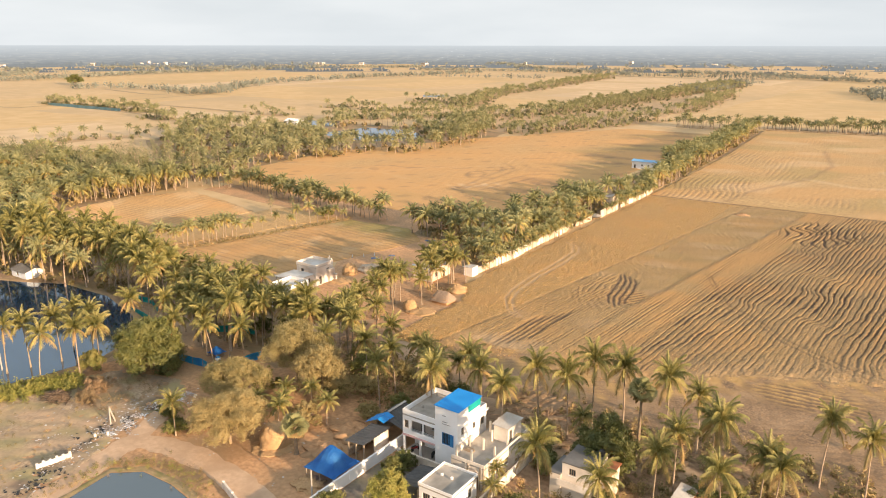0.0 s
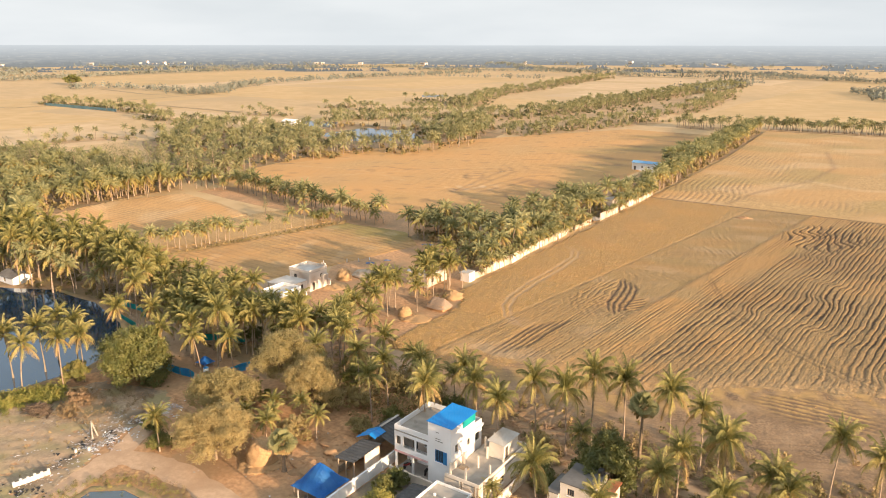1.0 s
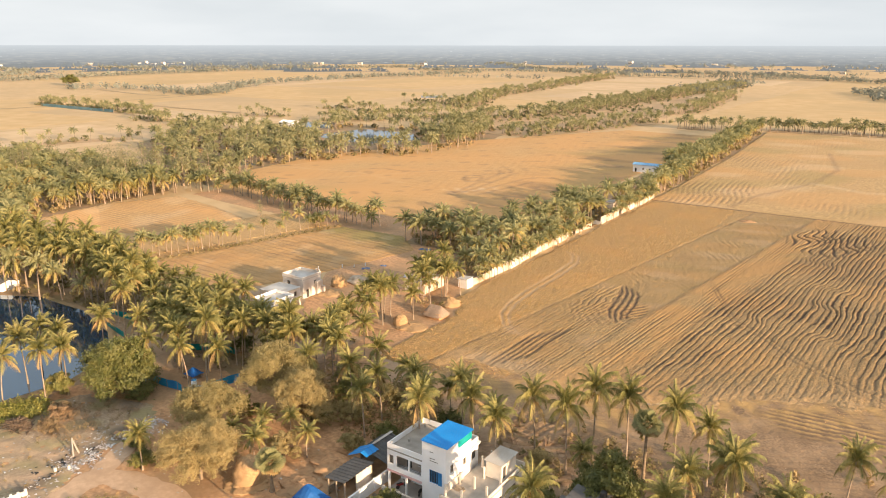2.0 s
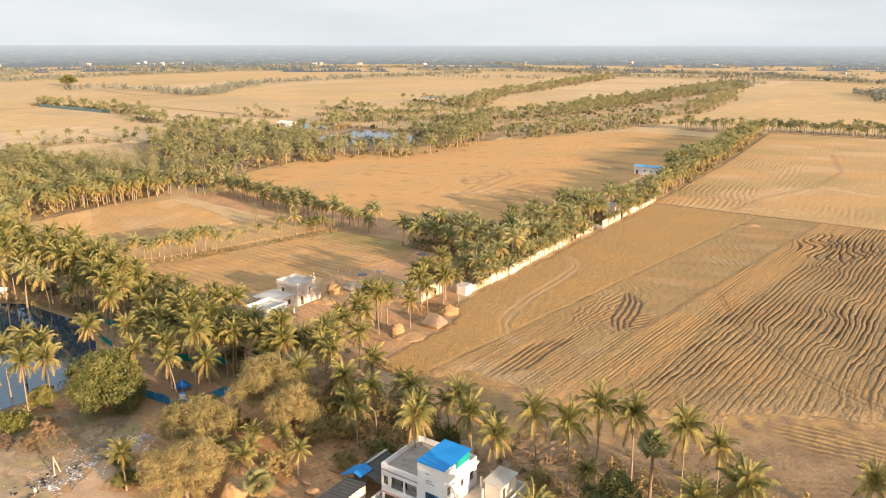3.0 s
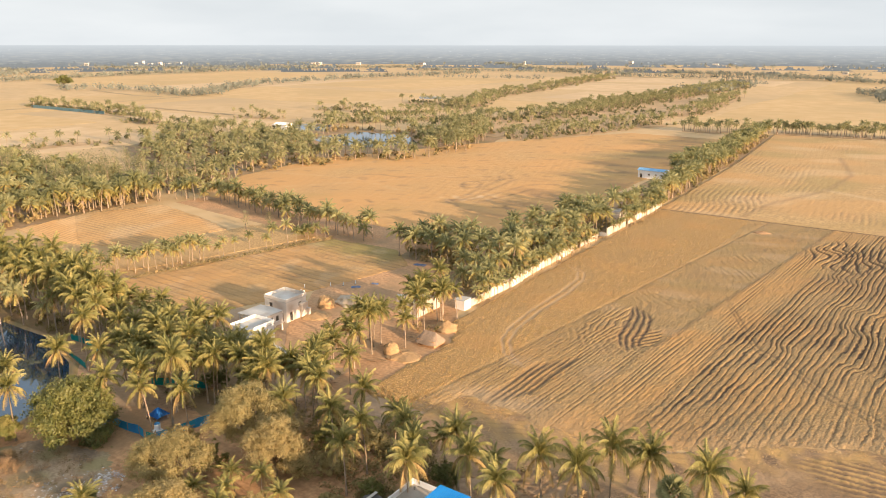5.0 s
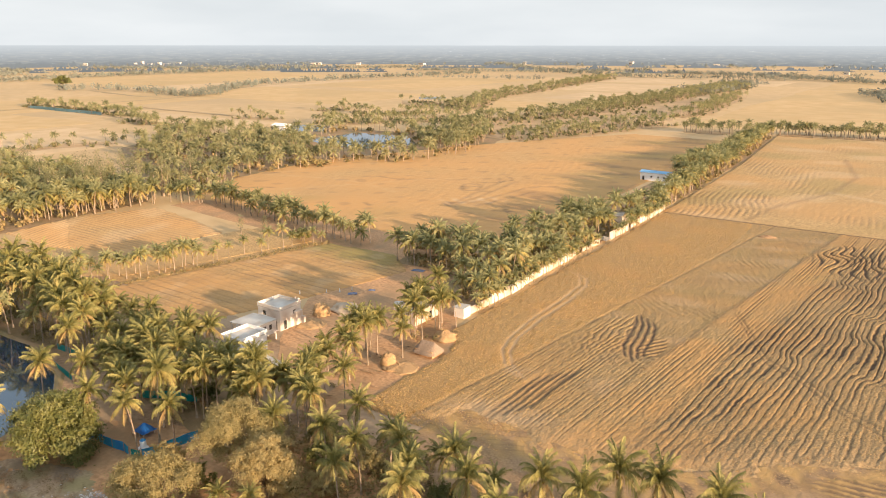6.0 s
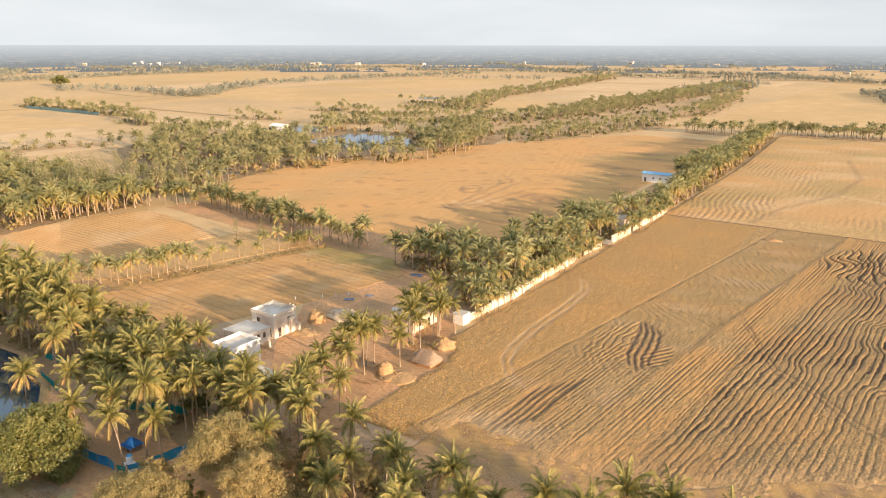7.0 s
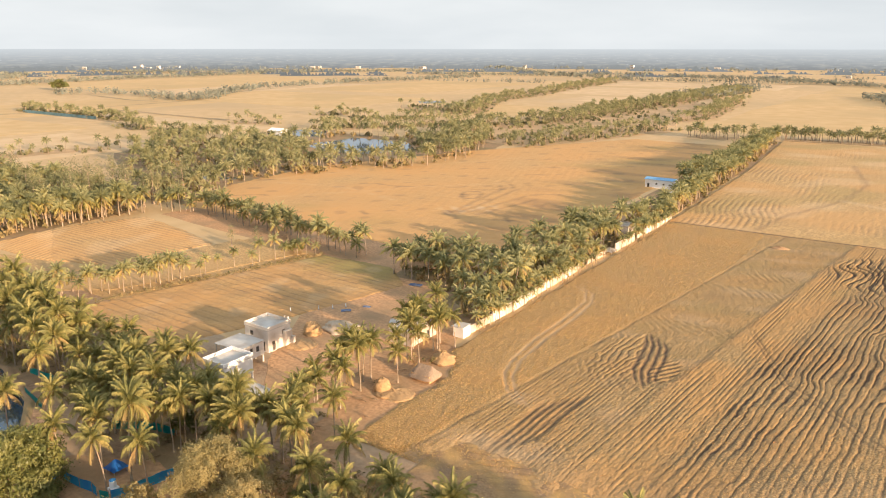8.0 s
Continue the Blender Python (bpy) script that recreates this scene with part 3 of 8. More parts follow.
def broad(x, y):
    r = np.random.RandomState(5)
    scratch = np.maximum.reduce([near(x, y, p, 0.9) for p in ([(-192, 303), (-187, 306), (-182, 300), (-180, 292), (-184, 289), (-189, 294), (-192, 303)], [(-189, 296), (-185, 300)], [(-191, 308), (-183, 313), (-180, 317)], [(-184, 329), (-179, 322), (-182, 316), (-186, 323)],
                                                            [(-176, 266), (-171, 262), (-166, 256)], [(-175, 262), (-169, 258)], [(-151, 267), (-147, 262)], [(-153, 262), (-145, 266)], [(-243, 292), (-236, 296), (-227, 295), (-218, 299)], [(-203, 246), (-198, 243)],
                                                            [(-302, 268), (-296, 273), (-289, 273), (-282, 277)], [(-268, 239), (-262, 245), (-256, 248)])])
    track = np.maximum.reduce([near(x, y, p, 1.1) for p in ([(-173, 263), (-177, 286), (-180, 304), (-182, 321)], [(-171, 264), (-172, 286), (-174, 304), (-176, 320)], [(-168, 268), (-166, 288), (-165, 308)], [(-163, 266), (-160, 286), (-158, 304)])])
    path = np.maximum.reduce([near(x, y, p, 1.6) for p in ([(-280, 236), (-262, 232), (-240, 262), (-215, 300), (-190, 326)], [(-288, 262), (-280, 290), (-262, 330), (-240, 372), (-215, 420)], [(-286, 270), (-262, 276), (-240, 280), (-206, 270)])])
    pale = near(x, y, [(-174, 268), (-166, 278)], 6) * step(waves(x, y, 51, 5), -0.2, 0.7)
    rows = np.sin((x + 0.35 * y + 1.2 * waves(x, y, 59, 50)) * 6.2832 / 4.6) * step(waves(x, y, 60, 55), -0.1, 0.6)
    z = 0.18 + 0.05 * waves(x, y, 52, 6) + r.normal(0, 0.03, x.shape) - 0.1 * scratch - 0.06 * track + 0.015 * rows
    warm = np.clip(0.75 + 0.35 * waves(x, y, 53, 60), 0, 1)
    # band by the lane: greener growth, also darkened in colour for palm shade
    lane = step(x + 0.12 * (y - 300) + 7 * waves(x * 0.4, y, 56, 40), -178, -146)
    green = np.clip(0.5 * step(waves(x * 0.6, y, 54, 70), 0.35, 0.9) + 0.75 * lane * (0.7 + 0.4 * waves(x, y, 57, 30)), 0, 0.9)
    return masked(x, y, BROAD, z), dict(bare=np.clip(0.3 * track + 0.62 * scratch * (0.7 + 0.5 * waves(x, y, 73, 7)) + 0.07 * step(-rows, 0.1, 0.9) + 0.4 * lane * step(waves(x * 0.3, y, 58, 24), -0.1, 0.8) + 0.25 * step(waves(x, y, 55, 16), 0.75, 1.1), 0, 1), warm=warm, worn=np.clip(0.2 * path * (0.6 + 0.5 * waves(x, y, 78, 9)) + 0.7 * pale, 0, 0.9), green=green)


lump("broad_field", -304, -121, 209, 536, 0.9, 0.9, broad, FIELD, "wide ochre stubble field beside the palm lane", "field")
# the patchwork out to the horizon; haze is put into its paler base colours
FAR_STRAW = [mat("far_stubble_hazed", (0.56, 0.395, 0.22), (0.65, 0.48, 0.285), 0.05, (0.53, 0.385, 0.225), 0.01, bump=0.3, grain=1),
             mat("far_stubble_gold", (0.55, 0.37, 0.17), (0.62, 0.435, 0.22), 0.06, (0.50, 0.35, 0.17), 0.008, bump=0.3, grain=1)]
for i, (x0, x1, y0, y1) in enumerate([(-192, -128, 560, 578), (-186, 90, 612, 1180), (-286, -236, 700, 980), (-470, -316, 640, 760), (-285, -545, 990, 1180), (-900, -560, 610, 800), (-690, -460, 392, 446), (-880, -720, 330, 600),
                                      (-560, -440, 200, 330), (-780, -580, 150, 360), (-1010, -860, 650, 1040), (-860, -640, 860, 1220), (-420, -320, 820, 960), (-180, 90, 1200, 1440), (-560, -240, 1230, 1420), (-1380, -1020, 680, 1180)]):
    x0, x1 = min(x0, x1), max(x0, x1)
    sheet("far_field", wobble([(x0, y0), (x1, y0), (x1, y1), (x0, y1)], 30, 6, 20 + i), 0.1 + 0.005 * i, FAR_STRAW[i % 2], "far stubble field, pale gold with haze put into its colour", "field", edge=1)

# ponds
WATER = bpy.data.materials.new("still_water")
WATER.use_nodes = True
_b = WATER.node_tree.nodes["Principled BSDF"]
# blue of the reflected sky put into base colour and specular tint
_b.inputs["Base Color"].default_value, _b.inputs["Roughness"].default_value, _b.inputs["IOR"].default_value = (0.018, 0.042, 0.085, 1), 0.05, 2.5
_b.inputs["Specular Tint"].default_value = (0.62, 0.82, 1.0, 1)
_t, _p = WATER.node_tree.nodes.new("ShaderNodeTexNoise"), WATER.node_tree.nodes.new("ShaderNodeBump")
_t.inputs["Scale"].default_value = 1.4
_p.inputs["Strength"].default_value, _p.inputs["Distance"].default_value = 0.05, 0.1
WATER.node_tree.links.new(_t.outputs["Fac"], _p.inputs["Height"])
WATER.node_tree.links.new(_p.outputs[0], _b.inputs["Normal"])


MURKY = WATER.copy()
MURKY.name = "murky_water"
MURKY.node_tree.nodes["Principled BSDF"].inputs["Base Color"].default_value = (0.07, 0.08, 0.075, 1)


def pond(pts, label, bank=None, rise=0.7, wide=2.2, z=0.1, water=None):
    pts = wobble(pts, 4, 0.7, len(pts))
    sheet("pond", pts, z, water or WATER, label, "pond")
    if not bank:
        return
    cx, cy = sum(p[0] for p in pts) / len(pts), sum(p[1] for p in pts) / len(pts)
    rings = [(0.0, z - 0.1), (0.35, 0.55), (0.65, 1.0), (1.0, 0.0)]
    v, n = [], len(pts)
    for s, h in rings:
        for k, (x, y) in enumerate(pts):
            d = math.hypot(x - cx, y - cy)
            w = wide * (1 + 0.3 * noise.noise((x * 0.2, y * 0.2, 3)))
            v.append((x + (x - cx) / d * (s * w - 0.3), y + (y - cy) / d * (s * w - 0.3), h * rise * (1 + 0.3 * noise.noise((x * 0.3, y * 0.3, 7))) if h else -0.05))
    f = [(r * n + k, r * n + (k + 1) % n, (r + 1) * n + (k + 1) % n, (r + 1) * n + k) for r in range(3) for k in range(n)]
    me = mesh_np("pond_bank", v, f, [bank])
    tagged(new("pond_bank", me), "sloping earth bank round a pond", "bank", kind="structure")


GRASS_BANK = mat("grassy_bank", (0.27, 0.20, 0.105), (0.40, 0.295, 0.165), 1.4, (0.21, 0.185, 0.075), 0.5, bump=0.8, grain=4)
pond([(-236, 72), (-210, 83), (-194, 89.5), (-184, 94.5), (-166, 95), (-149, 90.5), (-137, 83), (-132.5, 72), (-133.5, 62), (-138, 51), (-190, 36)], "still fish pond, dark under the palms, sky blue put into the water", GROVE_FLOOR, 0.4, 2.4)
pond([(-93, 34), (-92.5, 44), (-93.5, 50.5), (-90, 53.5), (-84, 53.8), (-79.5, 53), (-74, 48), (-70, 36)], "small murky village pond", GRASS_BANK, 0.14, 2.2, water=MURKY)
pond([(-366, 380), (-340, 366), (-306, 368), (-291, 400), (-320, 430), (-364, 428)], "pale pond between far palms")
pond([(-440, 440), (-408, 408), (-390, 420), (-412, 452)], "pale pond behind the far shed")
pond([(-526, 724), (-503, 740), (-520, 770), (-545, 750)], "distant pale pond")
pond([(-330, 262), (-310, 258), (-300, 268), (-322, 278)], "narrow pond beside the palms")
# earth road past the village pond
ROAD = [(-94, 36), (-95.5, 45), (-98, 54), (-99, 58), (-93, 60), (-86, 60.5), (-79, 60), (-72, 58.5), (-66, 56)]


def ribbon(name, pts, width, z, material, label):
    v, n = [], len(pts)
    for i, (x, y) in enumerate(pts):
        (ax, ay), (bx, by) = pts[max(i - 1, 0)], pts[min(i + 1, n - 1)]
        d = math.hypot(bx - ax, by - ay)
        w = width * (0.5 + 0.16 * noise.noise((i * 0.6, width, 1)))
        v += [(x - (by - ay) / d * w, y + (bx - ax) / d * w, z), (x + (by - ay) / d * w, y - (bx - ax) / d * w, z)]
    f = [(2 * i, 2 * i + 1, 2 * i + 3, 2 * i + 2) for i in range(n - 1)]
    return tagged(new(name, mesh_np(name, v, f, [material])), label, "road", kind="structure")


def eased(pts, gap=1.2):
    """Points along a rounded line through pts."""
    d = np.concatenate([[0], np.cumsum([math.dist(a, b) for a, b in zip(pts, pts[1:])])])
    s = np.arange(0, d[-1], gap)
    x, y = (np.interp(s, d, [p[k] for p in pts]) for k in (0, 1))
    w = np.ones(5) / 5
    pad = lambda q: np.convolve(np.pad(q, 2, mode="edge"), w, "valid")
    return list(zip(pad(x), pad(y)))


WASTE_EDGE = wobble([(-132, 40), (-99, 34), (-98, 48), (-101, 55), (-104, 60), (-104, 72), (-112, 76), (-124, 72), (-134, 56)], 2.5, 1.6, 12)


def waste(x, y):
    """Trampled waste ground: ash and dirt along the road, pale trodden trails, dry grass."""
    ash = np.maximum(near(x, y, [(-100.5, 40), (-103, 48), (-104.5, 55)], 2.2), near(x, y, [(-107.5, 57), (-105.5, 61), (-105.5, 68)], 2.4)) * step(waves(x, y, 81, 5), -0.35, 0.5)
    trail = np.maximum(near(x, y, [(-128, 50), (-116, 54), (-108, 58), (-103, 60)], 2.4), near(x, y, [(-112, 43), (-107, 50), (-103, 56)], 1.6))
    brush = step(waves(x, y, 82, 11), 0.25, 0.9) * (1 - trail)
    z = 0.12 + 0.06 * waves(x, y, 83, 4) + 0.04 * waves(x, y, 84, 1.9)
    return masked(x, y, WASTE_EDGE, z), dict(bare=np.clip(0.75 * ash + 0.5 * brush * step(y, 52, 60), 0, 0.9), worn=np.clip(0.5 * trail + 0.3 * step(waves(x, y, 85, 8), 0.3, 0.9), 0, 0.9), green=np.clip(0.65 * step(waves(x, y, 86, 9), -0.3, 0.8), 0, 0.8))


lump("waste_ground", -136, -96, 32, 78, 0.5, 0.5, waste, WASTE_EARTH, "grey-brown waste ground strewn with rubbish", "ground")
ribbon("road", eased(ROAD), 4.4, 0.09, PATH, "packed earth village road")
ribbon("side_road", eased([(-98, 57), (-101, 62), (-103, 67), (-106, 72)]), 3.4, 0.11, PATH, "packed earth side road")


# low bunds between the far fields
BUND = mat("field_bund", (0.38, 0.27, 0.15), (0.50, 0.36, 0.20), 0.2, (0.33, 0.25, 0.13), 0.05, bump=0.3, grain=2)
for line, wide in (([(-989, 598), (-835, 565), (-790, 572)], 7), ([(-765, 480), (-771, 585), (-888, 791), (-900, 864)], 6), ([(-736, 472), (-602, 466), (-534, 464)], 6), ([(-800, 362), (-758, 365), (-761, 411)], 5), ([(-689, 405), (-509, 387)], 5),
                   ([(-602, 1451), (-376, 1402)], 14), ([(-357, 1442), (-137, 1495), (60, 1500)], 14)):
    ribbon("field_bund", eased(line, max(2, wide)), wide, 0.24, BUND, "dull grassy bund between fields")


# ---------------------------------------------------------------- coconut palms
def frond(length, rise, droop, n, leaf, rng, seg=6, split=False, thick=0.6):
    """A frond from the origin along +x: a bent rib with leaflets on both sides. rise, droop: degrees."""
    s = np.linspace(0, 1, seg + 1)
    ang = np.radians(rise - droop * s ** 1.25)
    dx = np.concatenate([[0], np.cumsum(np.cos((ang[1:] + ang[:-1]) / 2))]) * length / seg
    dz = np.concatenate([[0], np.cumsum(np.sin((ang[1:] + ang[:-1]) / 2))]) * length / seg
    side = rng.uniform(-0.25, 0.25) * s ** 2 * length * 0.4
    v, f = [], []
    w = 0.07 * (1 - 0.85 * s)
    for i in range(seg + 1):
        v += [(dx[i], side[i] - w[i], dz[i]), (dx[i], side[i] + w[i], dz[i] + 0.02)]
    for i in range(seg):
        f += [(2 * i, 2 * i + 1, 2 * i + 3), (2 * i, 2 * i + 3, 2 * i + 2)]
    for k in range(n):
        q = 0.16 + 0.84 * (k + 0.5) / n
        h = thick / n
        a, b = q - h / 2, q + h / 2
        size = leaf * (0.55 + 0.45 * math.sin(math.pi * min(1, q * 1.15) ** 0.8)) * (1 - 0.45 * q ** 4)
        slope = math.radians(rise - droop * q ** 1.25)
        fwd, up = (math.cos(slope), math.sin(slope)), (-math.sin(slope), math.cos(slope))
        for g in (-1, 1):
            out, lead, fall = size * rng.uniform(0.45, 0.7), size * rng.uniform(0.35, 0.6), -size * rng.uniform(0.35, 0.95)
            p = [np.interp(a, s, dx), np.interp(a, s, side), np.interp(a, s, dz)]
            r = [np.interp(b, s, dx), np.interp(b, s, side), np.interp(b, s, dz)]
            tip = ((p[0] + r[0]) / 2 + lead * fwd[0], p[1] + g * out, (p[2] + r[2]) / 2 + lead * fwd[1] + fall)
            j = len(v)
            if split:
                half = ((p[0] + r[0]) / 2 + 0.5 * lead * fwd[0] + 0.06 * up[0], p[1] + g * out * 0.6, (p[2] + r[2]) / 2 + 0.5 * lead * fwd[1] + 0.25 * fall + 0.06)
                v += [tuple(p), tuple(r), half, tip]
                f += [(j, j + 1, j + 2), (j, j + 2, j + 3), (j + 1, j + 2, j + 3)]
            else:
                v += [tuple(p), tuple(r), tip]
                f += [(j, j + 1, j + 2)]
    return np.array(v), np.array(f)


def turned(v, az, at=(0, 0, 0), roll=0.0, size=1.0):
    m = (Matrix.Translation(at) @ pose(0, 0, 0, 0, 0, az) @ pose(0, 0, 0, roll, 0, 0)).to_4x4()
    m = np.array(m)
    return (v * size) @ m[:3, :3].T + m[:3, 3]


def crown_rise(q):
    """How steeply a frond leaves the trunk, from the spear at q = 0 to the skirt at 1."""
    return 88 - 108 * q ** 1.7


def crown_droop(q):
    return 64 + 46 * q - 40 * (q > 0.88)


def crown_plan(count, rng):
    """Azimuth, rise, droop and length of each frond, from the upright spear to the hanging skirt."""
    out = []
    for i in range(count):
        q = (i + 0.5) / count
        out.append((i * 137.5 + rng.uniform(-14, 14), crown_rise(q) + rng.uniform(-8, 8), crown_droop(q) + rng.uniform(-14, 14), rng.uniform(0.82, 1.12), q))
    return out


def trunk_arrays(h, lean, rng, sides=7, rings=7):
    v, f = [], []
    a = rng.uniform(0, 6.28)
    for i in range(rings + 1):
        s = i / rings
        r = 0.17 - 0.07 * s + 0.12 * max(0, 0.12 - s) / 0.12
        off = lean * h * s ** 1.8
        for k in range(sides):
            t = 6.283 * k / sides
            v.append((off * math.cos(a) + r * math.cos(t), off * math.sin(a) + r * math.sin(t), h * s - 0.1 * (i == 0)))
    for i in range(rings):
        for k in range(sides):
            p, q = i * sides + k, i * sides + (k + 1) % sides
            f += [(p, q, q + sides), (p, q + sides, p + sides)]
    return np.array(v), np.array(f), (lean * h * math.cos(a), lean * h * math.sin(a), h)


rng = random.Random(11)
# eight fronds to share between the palms near the camera: rising, level and hanging ones
FRONDS = []
for k in range(8):
    q = (k + 0.5) / 8
    v, f = frond(4.15, crown_rise(q), crown_droop(q), 54, 1.25, rng, 9, False, 1.15)
    FRONDS.append(mesh_np("frond", v, f, [PALM if k < 6 else PALM_GOLD if k < 7 else PALM_OLD]))
NUTS = bmesh.new()
for k in range(9):
    a = k * 2.4
    bmesh.ops.create_icosphere(NUTS, subdivisions=1, radius=0.16, matrix=Matrix.Translation((0.34 * math.cos(a), 0.34 * math.sin(a), -0.32 - 0.13 * (k % 3))))
NUT = mat("coconut_husk", (0.30, 0.24, 0.06), (0.36, 0.20, 0.06), 2.0, bump=0.2)
NUT_MESH = bpy.data.meshes.new("coconuts")
NUTS.to_mesh(NUT_MESH)
NUTS.free()
NUT_MESH.materials.append(NUT)


def near_palm(h, lean, count, seed):
    """palm_tree > trunk, each frond, crownshaft."""
    r = random.Random(seed)
    ob = thing("palm_tree", "coconut palm with a slim grey trunk and drooping fronds", "palm tree")
    v, f, top = trunk_arrays(h, lean, r)
    part("trunk", mesh_np("trunk", v, f, [TRUNK]), None, ob)
    for az, rise, droop, size, q in crown_plan(count, r):
        fr = part("frond", FRONDS[min(7, int(q * 8))], None, ob)
        fr.matrix_basis = Matrix.Translation(top) @ pose(0, 0, 0, 0, 0, az) @ pose(0, 0, 0, r.uniform(-16, 16), r.uniform(-7, 7), 0) @ Matrix.Scale(size, 4)
    part("crownshaft", NUT_MESH, None, ob, "fibrous crown base hung with green-brown coconuts").matrix_basis = Matrix.Translation(top)
    return ob, Vector(top)


def crown_arrays(count, n, leaf, length, rng, seg):
    parts = []
    for az, rise, droop, size, q in crown_plan(count, rng):
        v, f = frond(length * size, rise, droop, n, leaf, rng, seg, False, 0.95)
        parts.append((turned(v, az, roll=rng.uniform(-15, 15)), f, 1 if q < 0.74 else 3 if q < 0.9 else 2))
    return join(parts)


def palm_template(h, lean, count, n, leaf, length, seed, sides, rings, seg):
    r = random.Random(seed)
    v, f, top = trunk_arrays(h, lean, r, sides, rings)
    cv, cf, cm = crown_arrays(count, n, leaf, length, r, seg)
    return join([(v, f, 0), (cv + np.array(top), cf, cm)])


MID = [palm_template(h, ln, 23, 11, 1.4, 4.2, 40 + i, 5, 3, 4) for i, (h, ln) in enumerate([(7.6, 0.05), (8.6, 0.1), (6.6, 0.02), (9.2, 0.06), (7.4, 0.15), (5.6, 0.04)])]
MIDDLE = [palm_template(h, ln, 17, 7, 1.6, 4.1, 50 + i, 4, 2, 3) for i, (h, ln) in enumerate([(7.6, 0.05), (8.6, 0.1), (6.6, 0.02), (9.2, 0.06), (7.4, 0.12), (5.6, 0.04)])]
FAR = [palm_template(h, ln, 13, 4, 1.6, 3.7, 60 + i, 3, 1, 2) for i, (h, ln) in enumerate([(8.0, 0.04), (9.2, 0.08), (7.0, 0.02), (6.0, 0.05)])]


SIZES = [(7.6, 0.05), (8.6, 0.1), (6.6, 0.02), (9.2, 0.06), (7.4, 0.15), (5.6, 0.04)]
ROW_PALMS = []


def row_palms(places, label, group, rng, lo=0.8, hi=1.12):
    """Palms of a row, one by one: palm_tree > trunk, crown."""
    for x, y in places:
        s = rng.uniform(lo, hi)
        m = Matrix.Translation((x, y, 0.03)) @ pose(0, 0, 0, 0, 0, rng.uniform(0, 360)) @ Matrix.Scale(s, 4)
        if len(ROW_PALMS) < len(SIZES):
            h, lean = SIZES[len(ROW_PALMS)]
            r = random.Random(140 + len(ROW_PALMS))
            ob = thing("palm_tree", label, "palm tree", group=group)
            v, f, top = trunk_arrays(h, lean, r, 5, 3)
            part("trunk", mesh_np("trunk", v, f, [TRUNK]), None, ob)
            v, f, mi = crown_arrays(23, 11, 1.4, 4.2, r, 4)
            part("crown", mesh_np("crown", v + np.array(top), f, [TRUNK, PALM_PALED, PALM_OLD, PALM_GOLD], mi), None, ob)
            ROW_PALMS.append(ob)
        else:
            ob = copy_thing(rng.choice(ROW_PALMS), Matrix.Identity(4))
            tagged(ob, label, group=group)
        ob.matrix_basis = m


def grove(name, places, templates, label, rng, lo=0.8, hi=1.12):
    """All the palms of a far grove, too many to count, as one stuff object."""
    vs, fs, ms, ts, k = [], [], [], [], 0
    for x, y in places:
        v, f, m = rng.choice(templates)
        vs.append(turned(v, rng.uniform(0, 360), (x, y, 0), 0, rng.uniform(lo, hi)))
        fs.append(f + k), ms.append(m), ts.append(np.full(len(v), rng.random()))
        k += len(v)
    me = mesh_np(name, np.concatenate(vs), np.concatenate(fs), [TRUNK, PALM_PALED, PALM_OLD, PALM_GOLD] if templates is MID else [TRUNK, PALM_HAZE, PALM_PALED, PALM_HAZE], np.concatenate(ms), np.concatenate(ts))
    return tagged(new(name, me), label, "palm grove", kind="stuff")


# palms that stand by themselves round the village, then the near groves
NEAR = [near_palm(h, ln, c, 100 + i) for i, (h, ln, c) in enumerate([(9.2, 0.05, 30), (8.6, 0.1, 28), (10.6, 0.03, 31), (9.0, 0.14, 27), (7.4, 0.06, 27), (9.8, 0.07, 30)])]
NEAR, TOPS = [a for a, _ in NEAR], [c for _, c in NEAR]
# where the crowns stand: x, y and height of the trunk's top
ROW = [(-61.4, 97.4, 9.4), (-56.5, 92.5, 10.0), (-50.5, 89.5, 10.0), (-48.3, 96.3, 11.0), (-43.3, 96.9, 10.4), (-40.2, 100.1, 12.6), (-36.0, 101.6, 12.0), (-29.0, 101.5, 12.4), (-25.3, 105.1, 9.0), (-19.2, 92.6, 12.2),
       (-20.5, 95.0, 10.2), (-24.0, 90.0, 10.2), (-24.8, 84.6, 9.7), (-38.0, 76.5, 10.2), (-7.5, 105.0, 10.2), (-13.0, 91.0, 10.0), (-17.0, 83.5, 10.0), (-2.5, 102.5, 10.0), (-11.0, 89.5, 9.6), (-28.5, 74.5, 9.8),
       (-65.0, 92.0, 9.0), (-61.0, 85.6, 11.2), (-74.9, 93.0, 8.8), (-67.0, 95.0, 8.0), (-74.0, 88.0, 8.0), (-70.0, 97.0, 8.6), (-81.5, 93.9, 8.6), (-82.0, 102.0, 8.4), (-73.0, 99.0, 8.0)]
